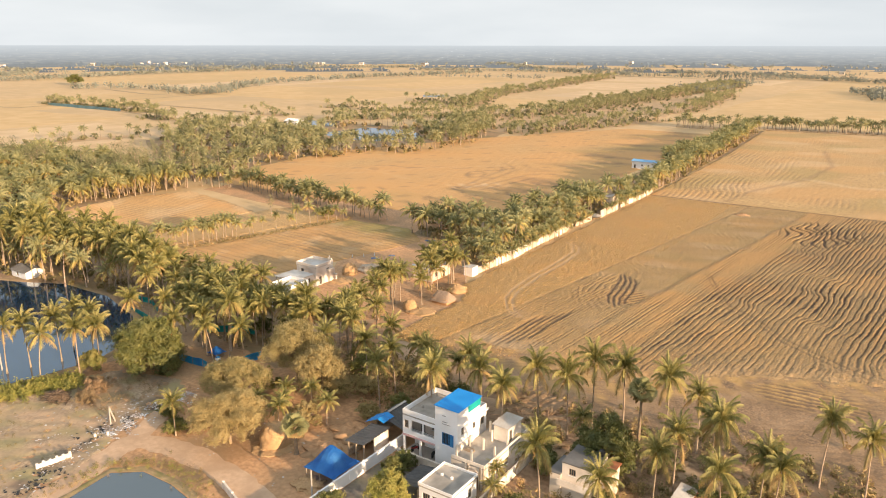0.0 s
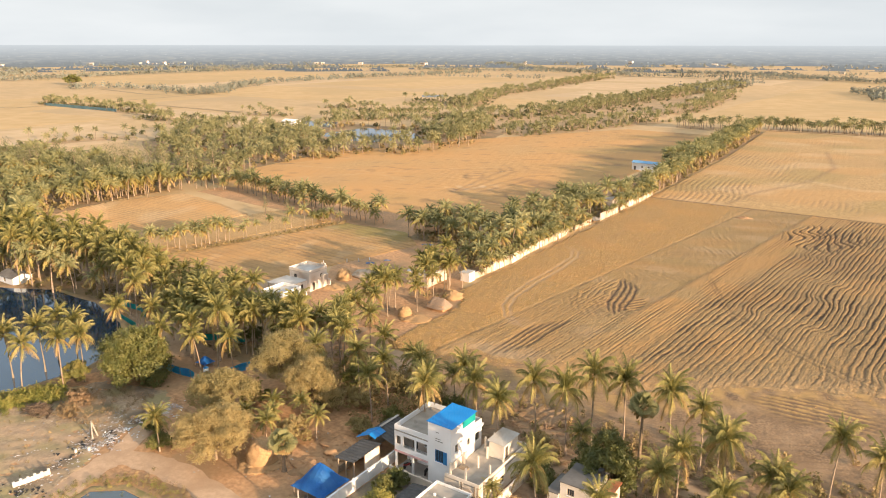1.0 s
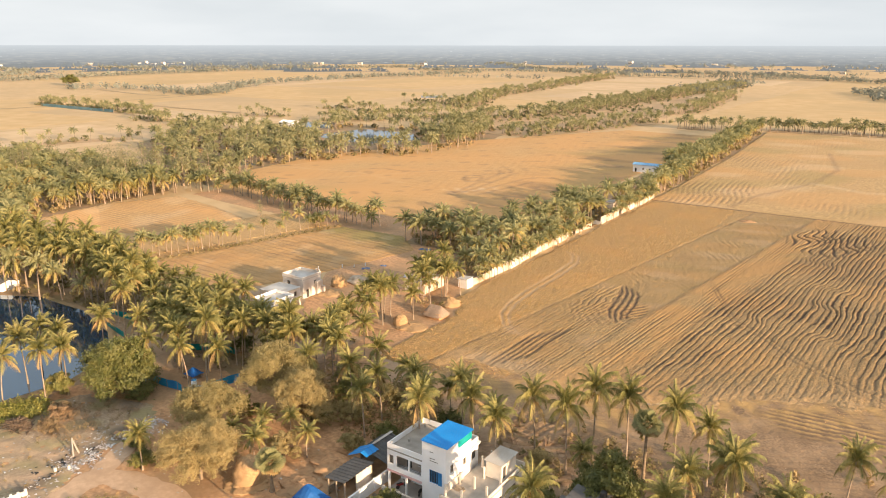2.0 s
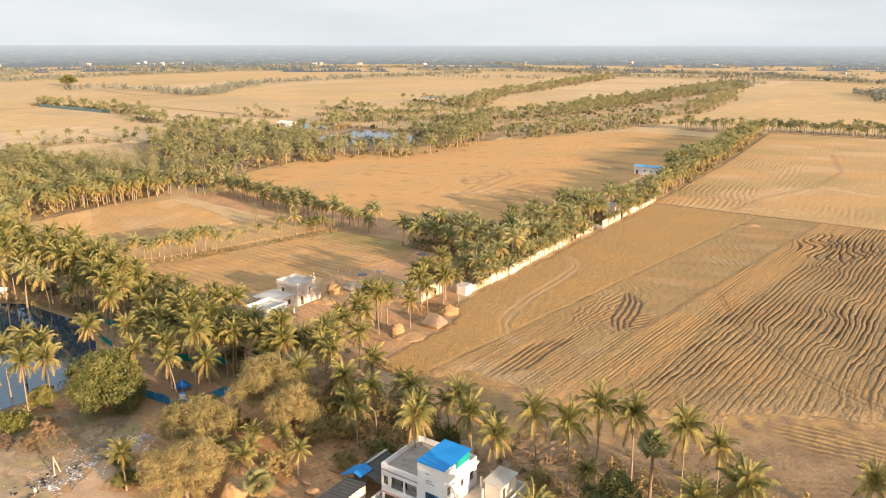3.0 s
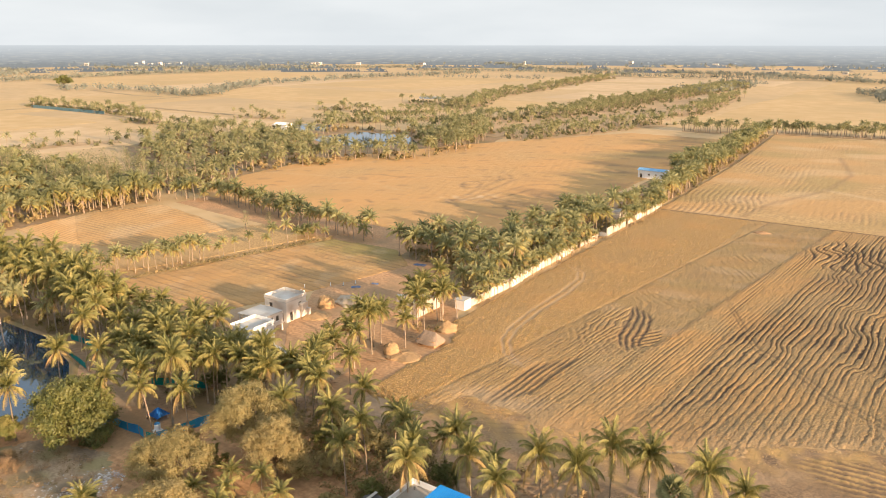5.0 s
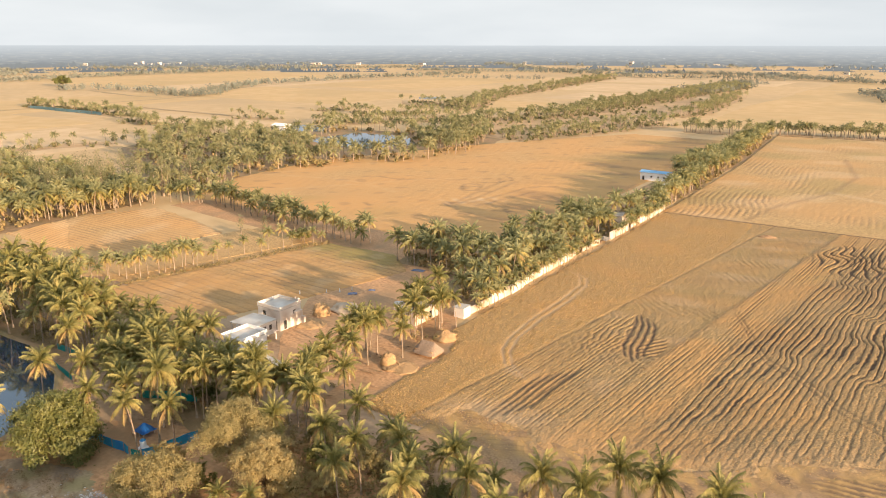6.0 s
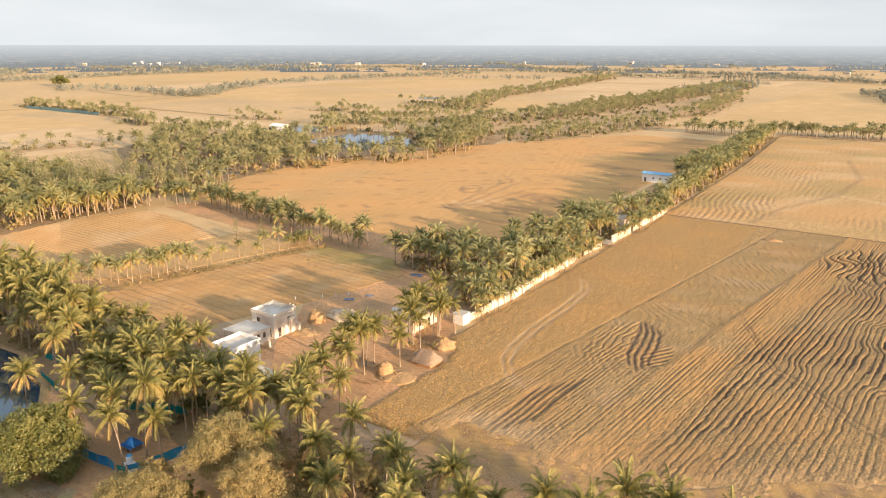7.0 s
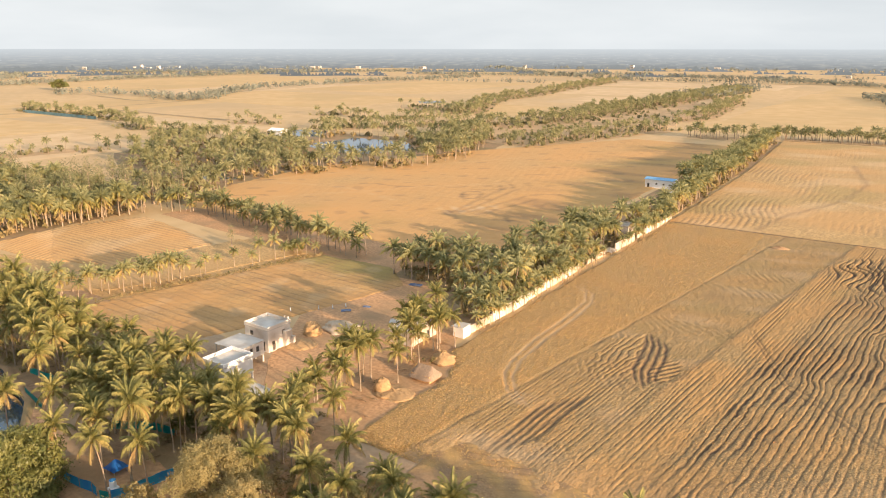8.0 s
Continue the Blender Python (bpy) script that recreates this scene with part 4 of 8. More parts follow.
POND_SIDE = [(-140.5, 59.5, 9.2), (-139.5, 62.5, 9.0), (-131.0, 61.5, 9.2), (-137.5, 67.5, 9.2), (-128.5, 66.5, 9.2), (-139.5, 72.5, 9.2), (-126.5, 69.5, 9.2), (-134.5, 73.0, 9.2), (-134.3, 81.7, 9.3), (-111.2, 82.2, 8.5), (-110.4, 87.7, 11.8),
             (-116.4, 85.9, 8.8), (-104.5, 85.0, 8.8), (-119.0, 81.0, 8.6), (-101.4, 99.4, 11.2), (-110.5, 96.0, 9.2), (-106.5, 103.5, 9.2), (-89.0, 91.5, 8.8), (-92.0, 100.5, 9.0), (-111.0, 99.0, 9.4), (-124.5, 97.0, 9.4), (-114.0, 91.0, 9.4),
             (-101.8, 113.0, 7.2), (-150.0, 58.0, 9.0), (-129.5, 86.5, 9.0), (-124.0, 88.5, 8.4), (-127.5, 91.5, 9.4), (-120.0, 87.0, 8.8), (-119.0, 92.5, 9.0), (-131.0, 91.0, 8.6)]
# tall palms leaning over the far bank of the fish pond
FAR_BANK = [(-195.5, 92.0, 12.5), (-201.0, 93.5, 12.0), (-190.0, 94.5, 12.5), (-185.5, 97.5, 11.8), (-180.0, 98.5, 12.6), (-174.5, 99.0, 12.2), (-169.0, 99.5, 12.4), (-163.0, 99.0, 11.6), (-157.0, 97.5, 12.0), (-151.5, 95.5, 11.4), (-207.0, 91.0, 12.4), (-213.0, 89.5, 12.0),
            (-197.0, 98.0, 13.0), (-191.5, 100.5, 12.6), (-186.0, 102.5, 13.0), (-179.5, 103.5, 12.8), (-173.0, 104.0, 12.6), (-167.0, 104.0, 13.0), (-160.5, 103.0, 12.4), (-154.0, 101.5, 12.2), (-204.0, 98.0, 13.2), (-211.0, 96.0, 12.8), (-219.0, 94.0, 12.6),
            (-200.0, 104.0, 13.4), (-193.0, 107.0, 13.2), (-184.0, 108.5, 13.4), (-208.0, 102.0, 13.4), (-216.0, 100.0, 13.0), (-224.0, 92.0, 12.8), (-146.5, 96.5, 11.0), (-142.0, 91.0, 10.6)]
FRONT = [(-106, 118), (-107.5, 132), (-105, 145), (-111, 164), (-102, 158), (-95, 141), (-95, 128), (-92, 111), (-89, 100), (-96, 97), (-103, 108)]
LEFT = [(-183, 104), (-177, 112), (-149, 112), (-127, 110), (-117, 104), (-102, 104), (-93, 100), (-97, 96), (-107, 94), (-112, 92), (-124, 90), (-133, 96), (-151, 98), (-166, 96)]
rng = random.Random(5)
places = [(p, "palms of the village") for p in ROW + POND_SIDE + FAR_BANK]
places += [((x, y, rng.uniform(6.2, 9.0)), "palms before the farmhouses") for x, y in scatter(FRONT, 4.2, rng, keep=0.74)]
places += [((x, y, rng.uniform(7.6, 10.4)), "palms of the near grove") for x, y in scatter(LEFT, 4.5, rng)]
places += [(p, "palms before the farmhouses") for p in ((-104.5, 145.0, 7.4), (-102.0, 150.5, 7.0), (-99.8, 154.5, 6.8), (-106.0, 138.5, 7.8), (-103.5, 133.0, 7.6), (-108.5, 150.0, 7.2), (-100.6, 143.5, 6.4), (-105.5, 126.5, 7.8))]
KEEP_CLEAR = [(-93, 139, 6), (-98.5, 130.5, 3), (-121, 141.5, 4), (-114, 140, 4), (-107.5, 138.5, 3), (-100.5, 137, 3), (-123, 115.5, 6), (-114, 112.5, 4)]
planted = [0]


def plant(x, y, h, group, label=""):
    """One more near palm, its trunk's top at x, y, h."""
    k = planted[0]
    i = k if k < len(NEAR) else min(range(len(NEAR)), key=lambda j: abs(TOPS[j].z - h) + rng.uniform(0, 2.2))
    s, turn = h / TOPS[i].z, rng.uniform(0, 360)
    wide = {"palms of the village": 0.79, "palms before the farmhouses": 0.77}.get(group, 0.84) * s ** 0.5
    off = pose(0, 0, 0, 0, 0, turn) @ TOPS[i] * wide
    m = Matrix.Translation((x - off.x, y - off.y, 0.05)) @ pose(0, 0, 0, 0, 0, turn) @ Matrix.Diagonal((wide, wide, s, 1))
    if k < len(NEAR):
        NEAR[k].matrix_basis = m
        ob = NEAR[k]
    else:
        ob = copy_thing(NEAR[i], Matrix.Identity(4))
        ob.matrix_basis = m
    planted[0] += 1
    return tagged(ob, label, group=group)


for (x, y, h), group in places:
    if (x, y, h) in ROW or (x, y, h) in POND_SIDE + FAR_BANK or not any(math.hypot(x - a, y - c) < r for a, c, r in KEEP_CLEAR):
        plant(x, y, h, group)


def fan_palm(x, y, h):
    """palm_tree > trunk, each fan leaf."""
    r = random.Random(77)
    ob = thing("palm_tree", "palmyra palm with stiff fan leaves and a dark trunk", "palm tree", Matrix.Translation((x, y, 0)))
    v, f, top = trunk_arrays(h, 0.02, r, 8, 6)
    part("trunk", mesh_np("trunk", v * np.array([1.7, 1.7, 1]), f, [BARK]), None, ob)
    v, f = [(0, -0.04, 0), (0, 0.04, 0), (1.0, 0, 0.04)], [(0, 1, 2)]
    for k in range(17):
        a = radians(-120 + 15 * k)
        j = len(v)
        v += [(1.0, 0, 0), (1.0 + 0.95 * math.cos(a - 0.11), 0.95 * math.sin(a - 0.11), 0.06 * (k % 2)), (1.0 + 1.15 * math.cos(a), 1.15 * math.sin(a), -0.08), (1.0 + 0.95 * math.cos(a + 0.11), 0.95 * math.sin(a + 0.11), 0.06 * (k % 2))]
        f += [(j, j + 1, j + 2), (j, j + 2, j + 3)]
    green, dry = (mesh_np("fan_leaf", v, f, [m]) for m in (PALM_PALED, PALM_OLD))
    for k in range(34):
        q = k / 33
        part("fan_leaf", green if q < 0.72 else dry, None, ob).matrix_basis = Matrix.Translation(top) @ pose(0, 0, 0, 0, 0, k * 137.5) @ pose(0, 0, 0, 0, -80 + 150 * q + r.uniform(-8, 8), 0) @ pose(0, 0, 0, r.uniform(-40, 40), 0, 0) @ Matrix.Scale(r.uniform(0.85, 1.1), 4)


fan_palm(-31.7, 97.6, 11.4)
fan_palm(-74.8, 69.6, 4.8)
# young palms in the yard and at the roadside
for x, y, h in ((-94.8, 62.6, 5.6), (-84, 76, 4.0), (-82, 73, 4.4), (-86.5, 79, 4.0), (-77, 79, 4.2), (-82, 80.5, 4.6), (-88, 74, 3.8), (-57, 100, 5.4), (-66, 101, 5.6), (-40, 96, 5.0), (-45.5, 79.5, 2.8), (-43.5, 75, 3.2)):
    plant(x, y, h, "young palms", "young coconut palm with a short trunk")

# the dense groves
LEFT_GROVE = [(-408, 186), (-384, 203), (-312, 206), (-277, 200), (-276, 166), (-270, 134), (-240, 121), (-212, 111), (-190, 107), (-183, 104), (-166, 97), (-186, 92), (-240, 88), (-330, 110)]
UPPER_GROVE = [(-422, 288), (-452, 339), (-429, 382), (-403, 441), (-339, 445), (-325, 528), (-272, 465), (-245, 385), (-248, 348), (-262, 323), (-284, 292), (-292, 267), (-279, 244), (-262, 219), (-277, 203), (-321, 226)]
LANE = [(-104, 164), (-100.9, 189), (-100.9, 246), (-101.0, 303), (-101.6, 348), (-105, 434), (-114, 560), (-125, 590), (-121, 513), (-123, 443), (-125, 382), (-119, 372), (-112, 346), (-112, 288), (-120, 253), (-120, 224), (-122, 206), (-140, 209),
        (-143, 188), (-128, 186), (-116, 180)]
SHORE = [(-368, 378), (-340, 364), (-304, 366), (-289, 400), (-320, 432), (-364, 430)]
PONDS = [SHORE, [(-442, 442), (-410, 406), (-384, 386), (-370, 396), (-388, 422), (-410, 454)], [(-433, 398), (-412, 398), (-400, 385), (-425, 380)], [(-330, 262), (-310, 258), (-300, 268), (-322, 278)], [(-428, 396), (-398, 368), (-384, 378), (-406, 408)]]


def clear(ps):
    open_bank = lambda p: any(inside(p[0] - d, p[1] + d, SHORE) for d in (6, 14, 22, 30)) and noise.noise((p[0] * 0.31, p[1] * 0.31, 9)) < 0.16
    return [p for p in ps if not any(inside(*p, w) for w in PONDS) and not open_bank(p) and noise.noise((p[0] * 0.028, p[1] * 0.028, 4)) > -0.32]


grove("palm_grove", scatter(LEFT_GROVE, 5.6, rng, keep=0.9), MID, "dense coconut grove, sunlit yellow-green crowns", rng)
grove("palm_grove", clear(scatter(UPPER_GROVE, 7.6, rng, keep=0.82)), MIDDLE, "coconut grove round hidden ponds", rng)
grove("palm_grove", [p for p in scatter(LANE, 4.7, rng) if not (292 < p[1] < 368 and p[0] < -107.5) and not (262 < p[1] < 273 and p[0] > -109) and math.dist(p, (-106.2, 318.5)) > 2.6] + along([(-101.9, 302), (-102.6, 326), (-103.6, 366)], 2.7, random.Random(8), 0.8, 1), MID, "coconut palms crowding the lane", rng, 0.72, 1.02)
row_palms(along([(-101.3, 164), (-101.2, 232)], 2.4, rng, 0.25, 1) + along([(-101.2, 262), (-101.3, 300)], 3.0, rng, 0.25, 1), "young coconut palm leaning over the lane wall", "palms along the lane wall", rng, 0.42, 0.74)
row_palms(along([(-99.6, 165), (-100.2, 238)], 2.9, rng, 0.35, 1) + along([(-99.6, 250), (-99.6, 302)], 2.9, rng, 0.35, 1), "coconut palm on the field side of the lane wall", "palms along the lane wall", rng, 0.3, 0.58)
grove("palm_row", along([(-284, 152), (-278, 176), (-274, 199)], 4, rng, 2.2, 3), MID, "coconut palms with pale trunks beside the field", rng, 0.8, 1.12)
row_palms(along([(-222, 106), (-206, 118.5), (-197.5, 129.5), (-189.5, 141), (-186.5, 152)], 3.1, rng, 1.0, 2), "short young coconut palm at a field edge", "young palms at the field edge", rng, 0.5, 0.78)
row_palms(along([(-186, 155), (-184, 166), (-181, 177), (-177, 187), (-173, 193)], 3.4, rng, 1.2, 1), "young coconut palm standing alone at a field edge", "sparse palms at the field edge", rng, 0.3, 0.7)
grove("palm_row", along([(-270, 204), (-252, 211), (-232, 209.5), (-214, 205.5), (-196, 201.5), (-180, 199), (-161, 197)], 3.7, rng, 1.4, 2), MID, "row of coconut palms between two fields", rng, 0.62, 0.9)
ROWS_FAR = [([(-523, 556), (-494, 558)], 3, 4), ([(-480, 552), (-451, 544), (-427, 561), (-413, 597)], 1.5, 2), ([(-790, 414), (-745, 414), (-640, 410), (-600, 412)], 2.5, 3), ([(-570, 385), (-532, 378)], 3, 3), ([(-515, 376), (-460, 368)], 5, 3),
            ([(-469, 231), (-464, 281), (-449, 304)], 6, 1), ([(-426, 452), (-394, 502), (-349, 576)], 6, 3), ([(-527, 451), (-480, 466)], 4, 1), ([(-178, 572), (-130, 572)], 2, 4), ([(-120, 587), (-39, 595), (60, 604)], 1.5, 3), ([(-118, 590), (-39, 598), (60, 607)], 1.5, 2),
            ([(-334, 551), (-308, 606), (-300, 776), (-293, 904), (-290, 1201)], 9, 6), ([(-256, 453), (-232, 503), (-219, 568), (-201, 611)], 6, 3), ([(-216, 670), (-205, 724), (-234, 973)], 5, 2),
            ([(-501, 679), (-407, 638), (-477, 800), (-494, 953), (-536, 1197), (-554, 1368)], 8, 3)]
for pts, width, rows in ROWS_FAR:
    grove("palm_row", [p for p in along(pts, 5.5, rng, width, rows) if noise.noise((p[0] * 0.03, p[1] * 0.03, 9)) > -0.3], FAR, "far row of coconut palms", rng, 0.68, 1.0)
FALLOW = mat("brown_fallow", (0.46, 0.30, 0.165), (0.56, 0.385, 0.215), 0.15, (0.38, 0.275, 0.15), 0.03, bump=0.4, grain=2)
for k, (pts, width, rows) in enumerate(ROWS_FAR):
    ribbon("row_ground", eased(pts, 9), 2.4 * width + 4 * rows, 0.2 + 0.004 * k, FALLOW, "brown weedy ground under a far row of palms")
sheet("fallow_ground", wobble([(-330, 500), (-262, 452), (-236, 500), (-222, 568), (-204, 612), (-214, 700), (-240, 900), (-290, 900), (-300, 776), (-308, 620), (-330, 560)], 14, 4, 16), 0.19, FALLOW, "brown fallow between two rows of palms", "ground", edge=1)


# ---------------------------------------------------------------- far tree lines, broadleaf trees and scrub
def leaf_cloud(centres, radius, count, size, rng, flat=0.75, single=False):
    """Leaves of random turn gathered softly round centres; a leaf is two triangles, or one."""
    c = np.array(centres, float)
    pick = c[rng.randint(0, len(c), count)]
    p = pick + rng.normal(size=(count, 3)) * radius * 0.5 * np.array([1, 1, flat])
    a, b = rng.normal(size=(count, 3)), rng.normal(size=(count, 3))
    a /= np.linalg.norm(a, axis=1)[:, None]
    b -= a * (a * b).sum(1)[:, None]
    b /= np.linalg.norm(b, axis=1)[:, None]
    s = (size * rng.uniform(0.6, 1.3, count))[:, None]
    if single:
        v = np.stack([p - a * s + b * s * 0.45, p + a * s, p - a * s - b * s * 0.45], 1).reshape(-1, 3)
        return v, np.arange(count * 3).reshape(-1, 3)
    v = np.stack([p - a * s, p + b * s * 0.5, p + a * s, p - b * s * 0.5], 1).reshape(-1, 3)
    i = np.arange(count)[:, None] * 4
    f = np.concatenate([i + np.array([0, 1, 2]), i + np.array([0, 2, 3])])
    return v, f


def limb(bm, a, b, r0, r1, sides=6):
    a, b = Vector(a), Vector(b)
    q = (b - a).to_track_quat("Z", "Y").to_matrix()
    rings = [[bm.verts.new(p + q @ Vector((r * math.cos(6.283 * k / sides), r * math.sin(6.283 * k / sides), 0))) for k in range(sides)] for p, r in ((a, r0), (b, r1))]
    for k in range(sides):
        bm.faces.new((rings[0][k], rings[0][(k + 1) % sides], rings[1][(k + 1) % sides], rings[1][k]))


def clump_leaves(clumps, count, size, rng, flat, spray):
    """Leaves in small sprays over the outside of rounded clumps, so that a crown has lumps, gaps and a ragged outline."""
    c = np.array([(*p, r) for p, r in clumps])
    share = c[:, 3] ** 2 / (c[:, 3] ** 2).sum()
    knots = max(30, count // 45)
    pick = c[rng.choice(len(c), knots, p=share)]
    d = rng.normal(size=(knots, 3)) + np.array([0, 0, 0.35])
    d /= np.linalg.norm(d, axis=1)[:, None]
    reach = pick[:, 3] * (0.55 + 0.5 * rng.rand(knots) ** 0.5 + 0.25 * (rng.rand(knots) < 0.12))
    k = pick[:, :3] + d * reach[:, None] * np.array([1, 1, flat])
    i = rng.randint(0, knots, count)
    p = k[i] + rng.normal(size=(count, 3)) * spray * np.array([1, 1, 0.7])
    n = d[i] + rng.normal(size=(count, 3)) * 0.75
    n /= np.linalg.norm(n, axis=1)[:, None]
    a = rng.normal(size=(count, 3))
    a -= n * (a * n).sum(1)[:, None]
    a /= np.linalg.norm(a, axis=1)[:, None]
    b = np.cross(n, a)
    s = (size * rng.uniform(0.6, 1.4, count))[:, None]
    v = np.stack([p - a * s + b * s * 0.5, p + a * s, p - a * s - b * s * 0.5], 1).reshape(-1, 3)
    return v, np.arange(count * 3).reshape(-1, 3)


def tree(x, y, height, spread, seed, leaf_mat, label, leaves=5000, size=0.28, flat=0.75, stem=0.3, clump=1.3, name="tree", low=0.3):
    """tree > trunk (with limbs), crown."""
    r = random.Random(seed)
    ob = thing(name, label, "tree", Matrix.Translation((x, y, 0)))
    bm = bmesh.new()
    fork = Vector((r.uniform(-0.3, 0.3), r.uniform(-0.3, 0.3), height * stem))
    limb(bm, (0, 0, -0.2), fork, 0.34 * height / 9, 0.24 * height / 9, 8)
    clumps = []
    count = max(7, int(9 + 2.6 * spread))
    for i in range(count):
        q = (i + 0.5) / count                           # from the skirt to the top
        a = i * 2.4 + r.uniform(-0.5, 0.5)
        up = low + (0.86 - low) * q ** 0.8 + r.uniform(-0.05, 0.05)
        wide = spread * 0.78 * math.sqrt(max(0.04, 1 - q ** 2.2)) * r.uniform(0.62, 1.12)
        tip = Vector((wide * math.cos(a), wide * math.sin(a), up * height))
        clumps.append((tip, clump * r.uniform(0.6, 1.2)))
        mid = fork.lerp(tip, 0.5) + Vector((0, 0, 0.06 * height))
        limb(bm, fork, mid, 0.13 * height / 9, 0.09 * height / 9, 5)
        limb(bm, mid, tip, 0.09 * height / 9, 0.03, 4)
    part("trunk", bm, BARK, ob)
    v, f = clump_leaves(clumps, leaves, size, np.random.RandomState(seed), flat, 0.17 * clump)
    v[:, 2] = np.maximum(v[:, 2], 0.12)
    part("crown", mesh_np("crown", v, f, [leaf_mat]), None, ob)
    return ob


tree(-119.5, 75.5, 9.8, 6.0, 1, LEAF_MANGO, "broad green tree with a dense rounded crown", 42000, 0.19, 0.85, 0.12, 2.4, low=0.12)
tree(-95.0, 75.0, 8.0, 5.6, 2, LEAF_DRY, "dusty olive tree with fine dry foliage", 40000, 0.112, 0.75, 0.22, 1.7, low=0.45)
tree(-85.5, 66.0, 7.8, 5.8, 3, LEAF_DRY, "large dusty olive tree with fine dry foliage", 46000, 0.112, 0.75, 0.2, 1.9, low=0.42)
tree(-92.2, 87.6, 12.4, 6.0, 4, LEAF_DRY, "tall sunlit tree with fine tan foliage", 43000, 0.115, 0.75, 0.3, 1.9, low=0.38)
tree(-84.8, 85.4, 9.4, 5.2, 5, LEAF_DRY, "sunlit tree with fine tan foliage", 36000, 0.112, 0.8, 0.25, 1.7, low=0.25)
tree(-33.6, 90.4, 9.2, 4.5, 6, LEAF_MANGO, "dense dark green mango tree", 26000, 0.16, 0.85, 0.15, 1.5)
tree(-58.5, 72.5, 3.6, 1.7, 7, LEAF, "small bushy green garden tree", 6000, 0.12, 0.9, 0.2, 0.7)
tree(-54.5, 66.5, 5.0, 3.2, 8, GRASS, "feathery yellow-green garden tree", 18000, 0.11, 0.8, 0.25, 1.2)
tree(-128.0, 69.0, 4.2, 2.5, 9, LEAF, "low green bush beside the pond", 12000, 0.13, 0.8, 0.1, 1.0, name="bush")
tree(-80, 77, 4.2, 2.6, 10, LEAF_DRY, "small dry yard tree", 9000, 0.12, 0.8, 0.2, 0.9)
for i, (x, y, h, w, m) in enumerate([(-84, 96, 4.2, 2.6, LEAF), (-79, 91, 3.6, 2.6, LEAF_DRY), (-73, 84, 2.6, 2.2, LEAF_DRY), (-88, 101, 4.4, 2.6, LEAF), (-70, 89, 3.0, 2.2, LEAF), (-95, 82, 3.4, 2.8, LEAF), (-104, 84, 3.0, 2.4, LEAF_DRY),
                                      (-77, 99, 3.4, 2.4, LEAF_DRY), (-64, 98, 3.0, 2.2, LEAF), (-44, 90, 3.0, 2.4, LEAF), (-41, 86, 3.4, 2.2, LEAF_MANGO), (-28, 97, 3.2, 2.4, LEAF), (-20, 91, 2.8, 2.2, LEAF_MANGO), (-17, 94, 2.6, 2.0, LEAF),
                                      (-30, 82, 2.8, 2.0, LEAF), (-14, 99, 2.4, 2.0, LEAF_DRY), (-47, 96, 2.4, 2.2, LEAF_DRY), (-40, 74, 3.0, 2.2, LEAF), (-61, 62, 2.6, 2.2, LEAF), (-59, 76, 1.8, 1.4, LEAF_MANGO), (-101, 66, 2.0, 1.8, LEAF), (-116, 100, 3.4, 2.6, LEAF),
                                      (-100, 99, 4.0, 2.8, LEAF), (-104, 80, 2.2, 2.2, LEAF), (-93, 71, 1.8, 1.8, LEAF_DRY), (-84, 88, 3.0, 2.4, LEAF), (-95.6, 63.4, 1.8, 1.7, LEAF), (-93.4, 66.5, 1.6, 1.6, LEAF_DRY), (-90, 70, 1.4, 1.6, LEAF_DRY)]):
    tree(x, y, h, w, 60 + i, m, "shaggy %s bush in the yard" % {"green_leaf": "green", "deep_green_leaf": "dark green", "dry_olive_leaf": "dry olive"}[m.name], 4200, 0.13, 0.85, 0.12, 1.0, name="bush")
tree(-1120, 634, 14, 15, 13, LEAF_MANGO, "lone spreading tree on the far plain", 4000, 0.9, 0.7, 0.2, 4.5)
tree(-180.5, 188.5, 4.2, 3.0, 14, LEAF, "bushy green tree at a field corner", 5000, 0.16, 0.8, 0.2, 1.2)
for x, y, w in ((-291, 300, 3.2), (-285.5, 305.5, 2.6)):
    tree(x, y, 2.8, w, int(-x), LEAF_DRY, "low round olive bush at a field edge", 2600, 0.3, 0.8, 0.15, 1.4, name="bush")
tree(-110, 103, 5.0, 3.4, 12, LEAF, "round green tree among the palms", 14000, 0.16, 0.8, 0.2, 1.1)


BRUSH = mat("dry_brush", (0.25, 0.175, 0.095), (0.39, 0.275, 0.155), 1.0, rough=0.9, bump=0, rnd=0.25, clear=0.1)
for x, y, h, w in ((-119.0, 63.8, 2.2, 2.4), (-116.6, 60.6, 1.8, 2.2), (-121.4, 65.4, 1.6, 1.8)):
    tree(x, y, h, w, int(-10 * x), BRUSH, "leafless reddish-brown brush on waste ground", 3600, 0.1, 0.8, 0.1, 0.9, name="bush")


def scrub(name, places, label, seed, mats=None, lo=0.5, hi=1.4, leaves=46, size=0.22):
    """Low weeds and saplings that nobody would count."""
    rs = np.random.RandomState(seed)
    base = [leaf_cloud([(0.25, 0, 0.35), (-0.3, 0.2, 0.3), (0, -0.3, 0.5), (0, 0, 0.7)], 0.45, leaves, size, rs, 0.8) for _ in range(5)]
    vs, fs, ts, k = [], [], [], 0
    for x, y in places:
        v, f = base[rs.randint(5)]
        s = rs.uniform(lo, hi)
        v = turned(v, rs.uniform(0, 360), (x, y, 0.05), 0, s)
        v[:, 2] = np.maximum(v[:, 2], 0.06)
        vs.append(v), fs.append(f + k), ts.append(np.full(len(v), rs.rand()))
        k += len(v)
    me = mesh_np(name, np.concatenate(vs), np.concatenate(fs), [mats or SCRUB], None, np.concatenate(ts))
    return tagged(new(name, me), label, "scrub", kind="stuff")


rng = random.Random(21)
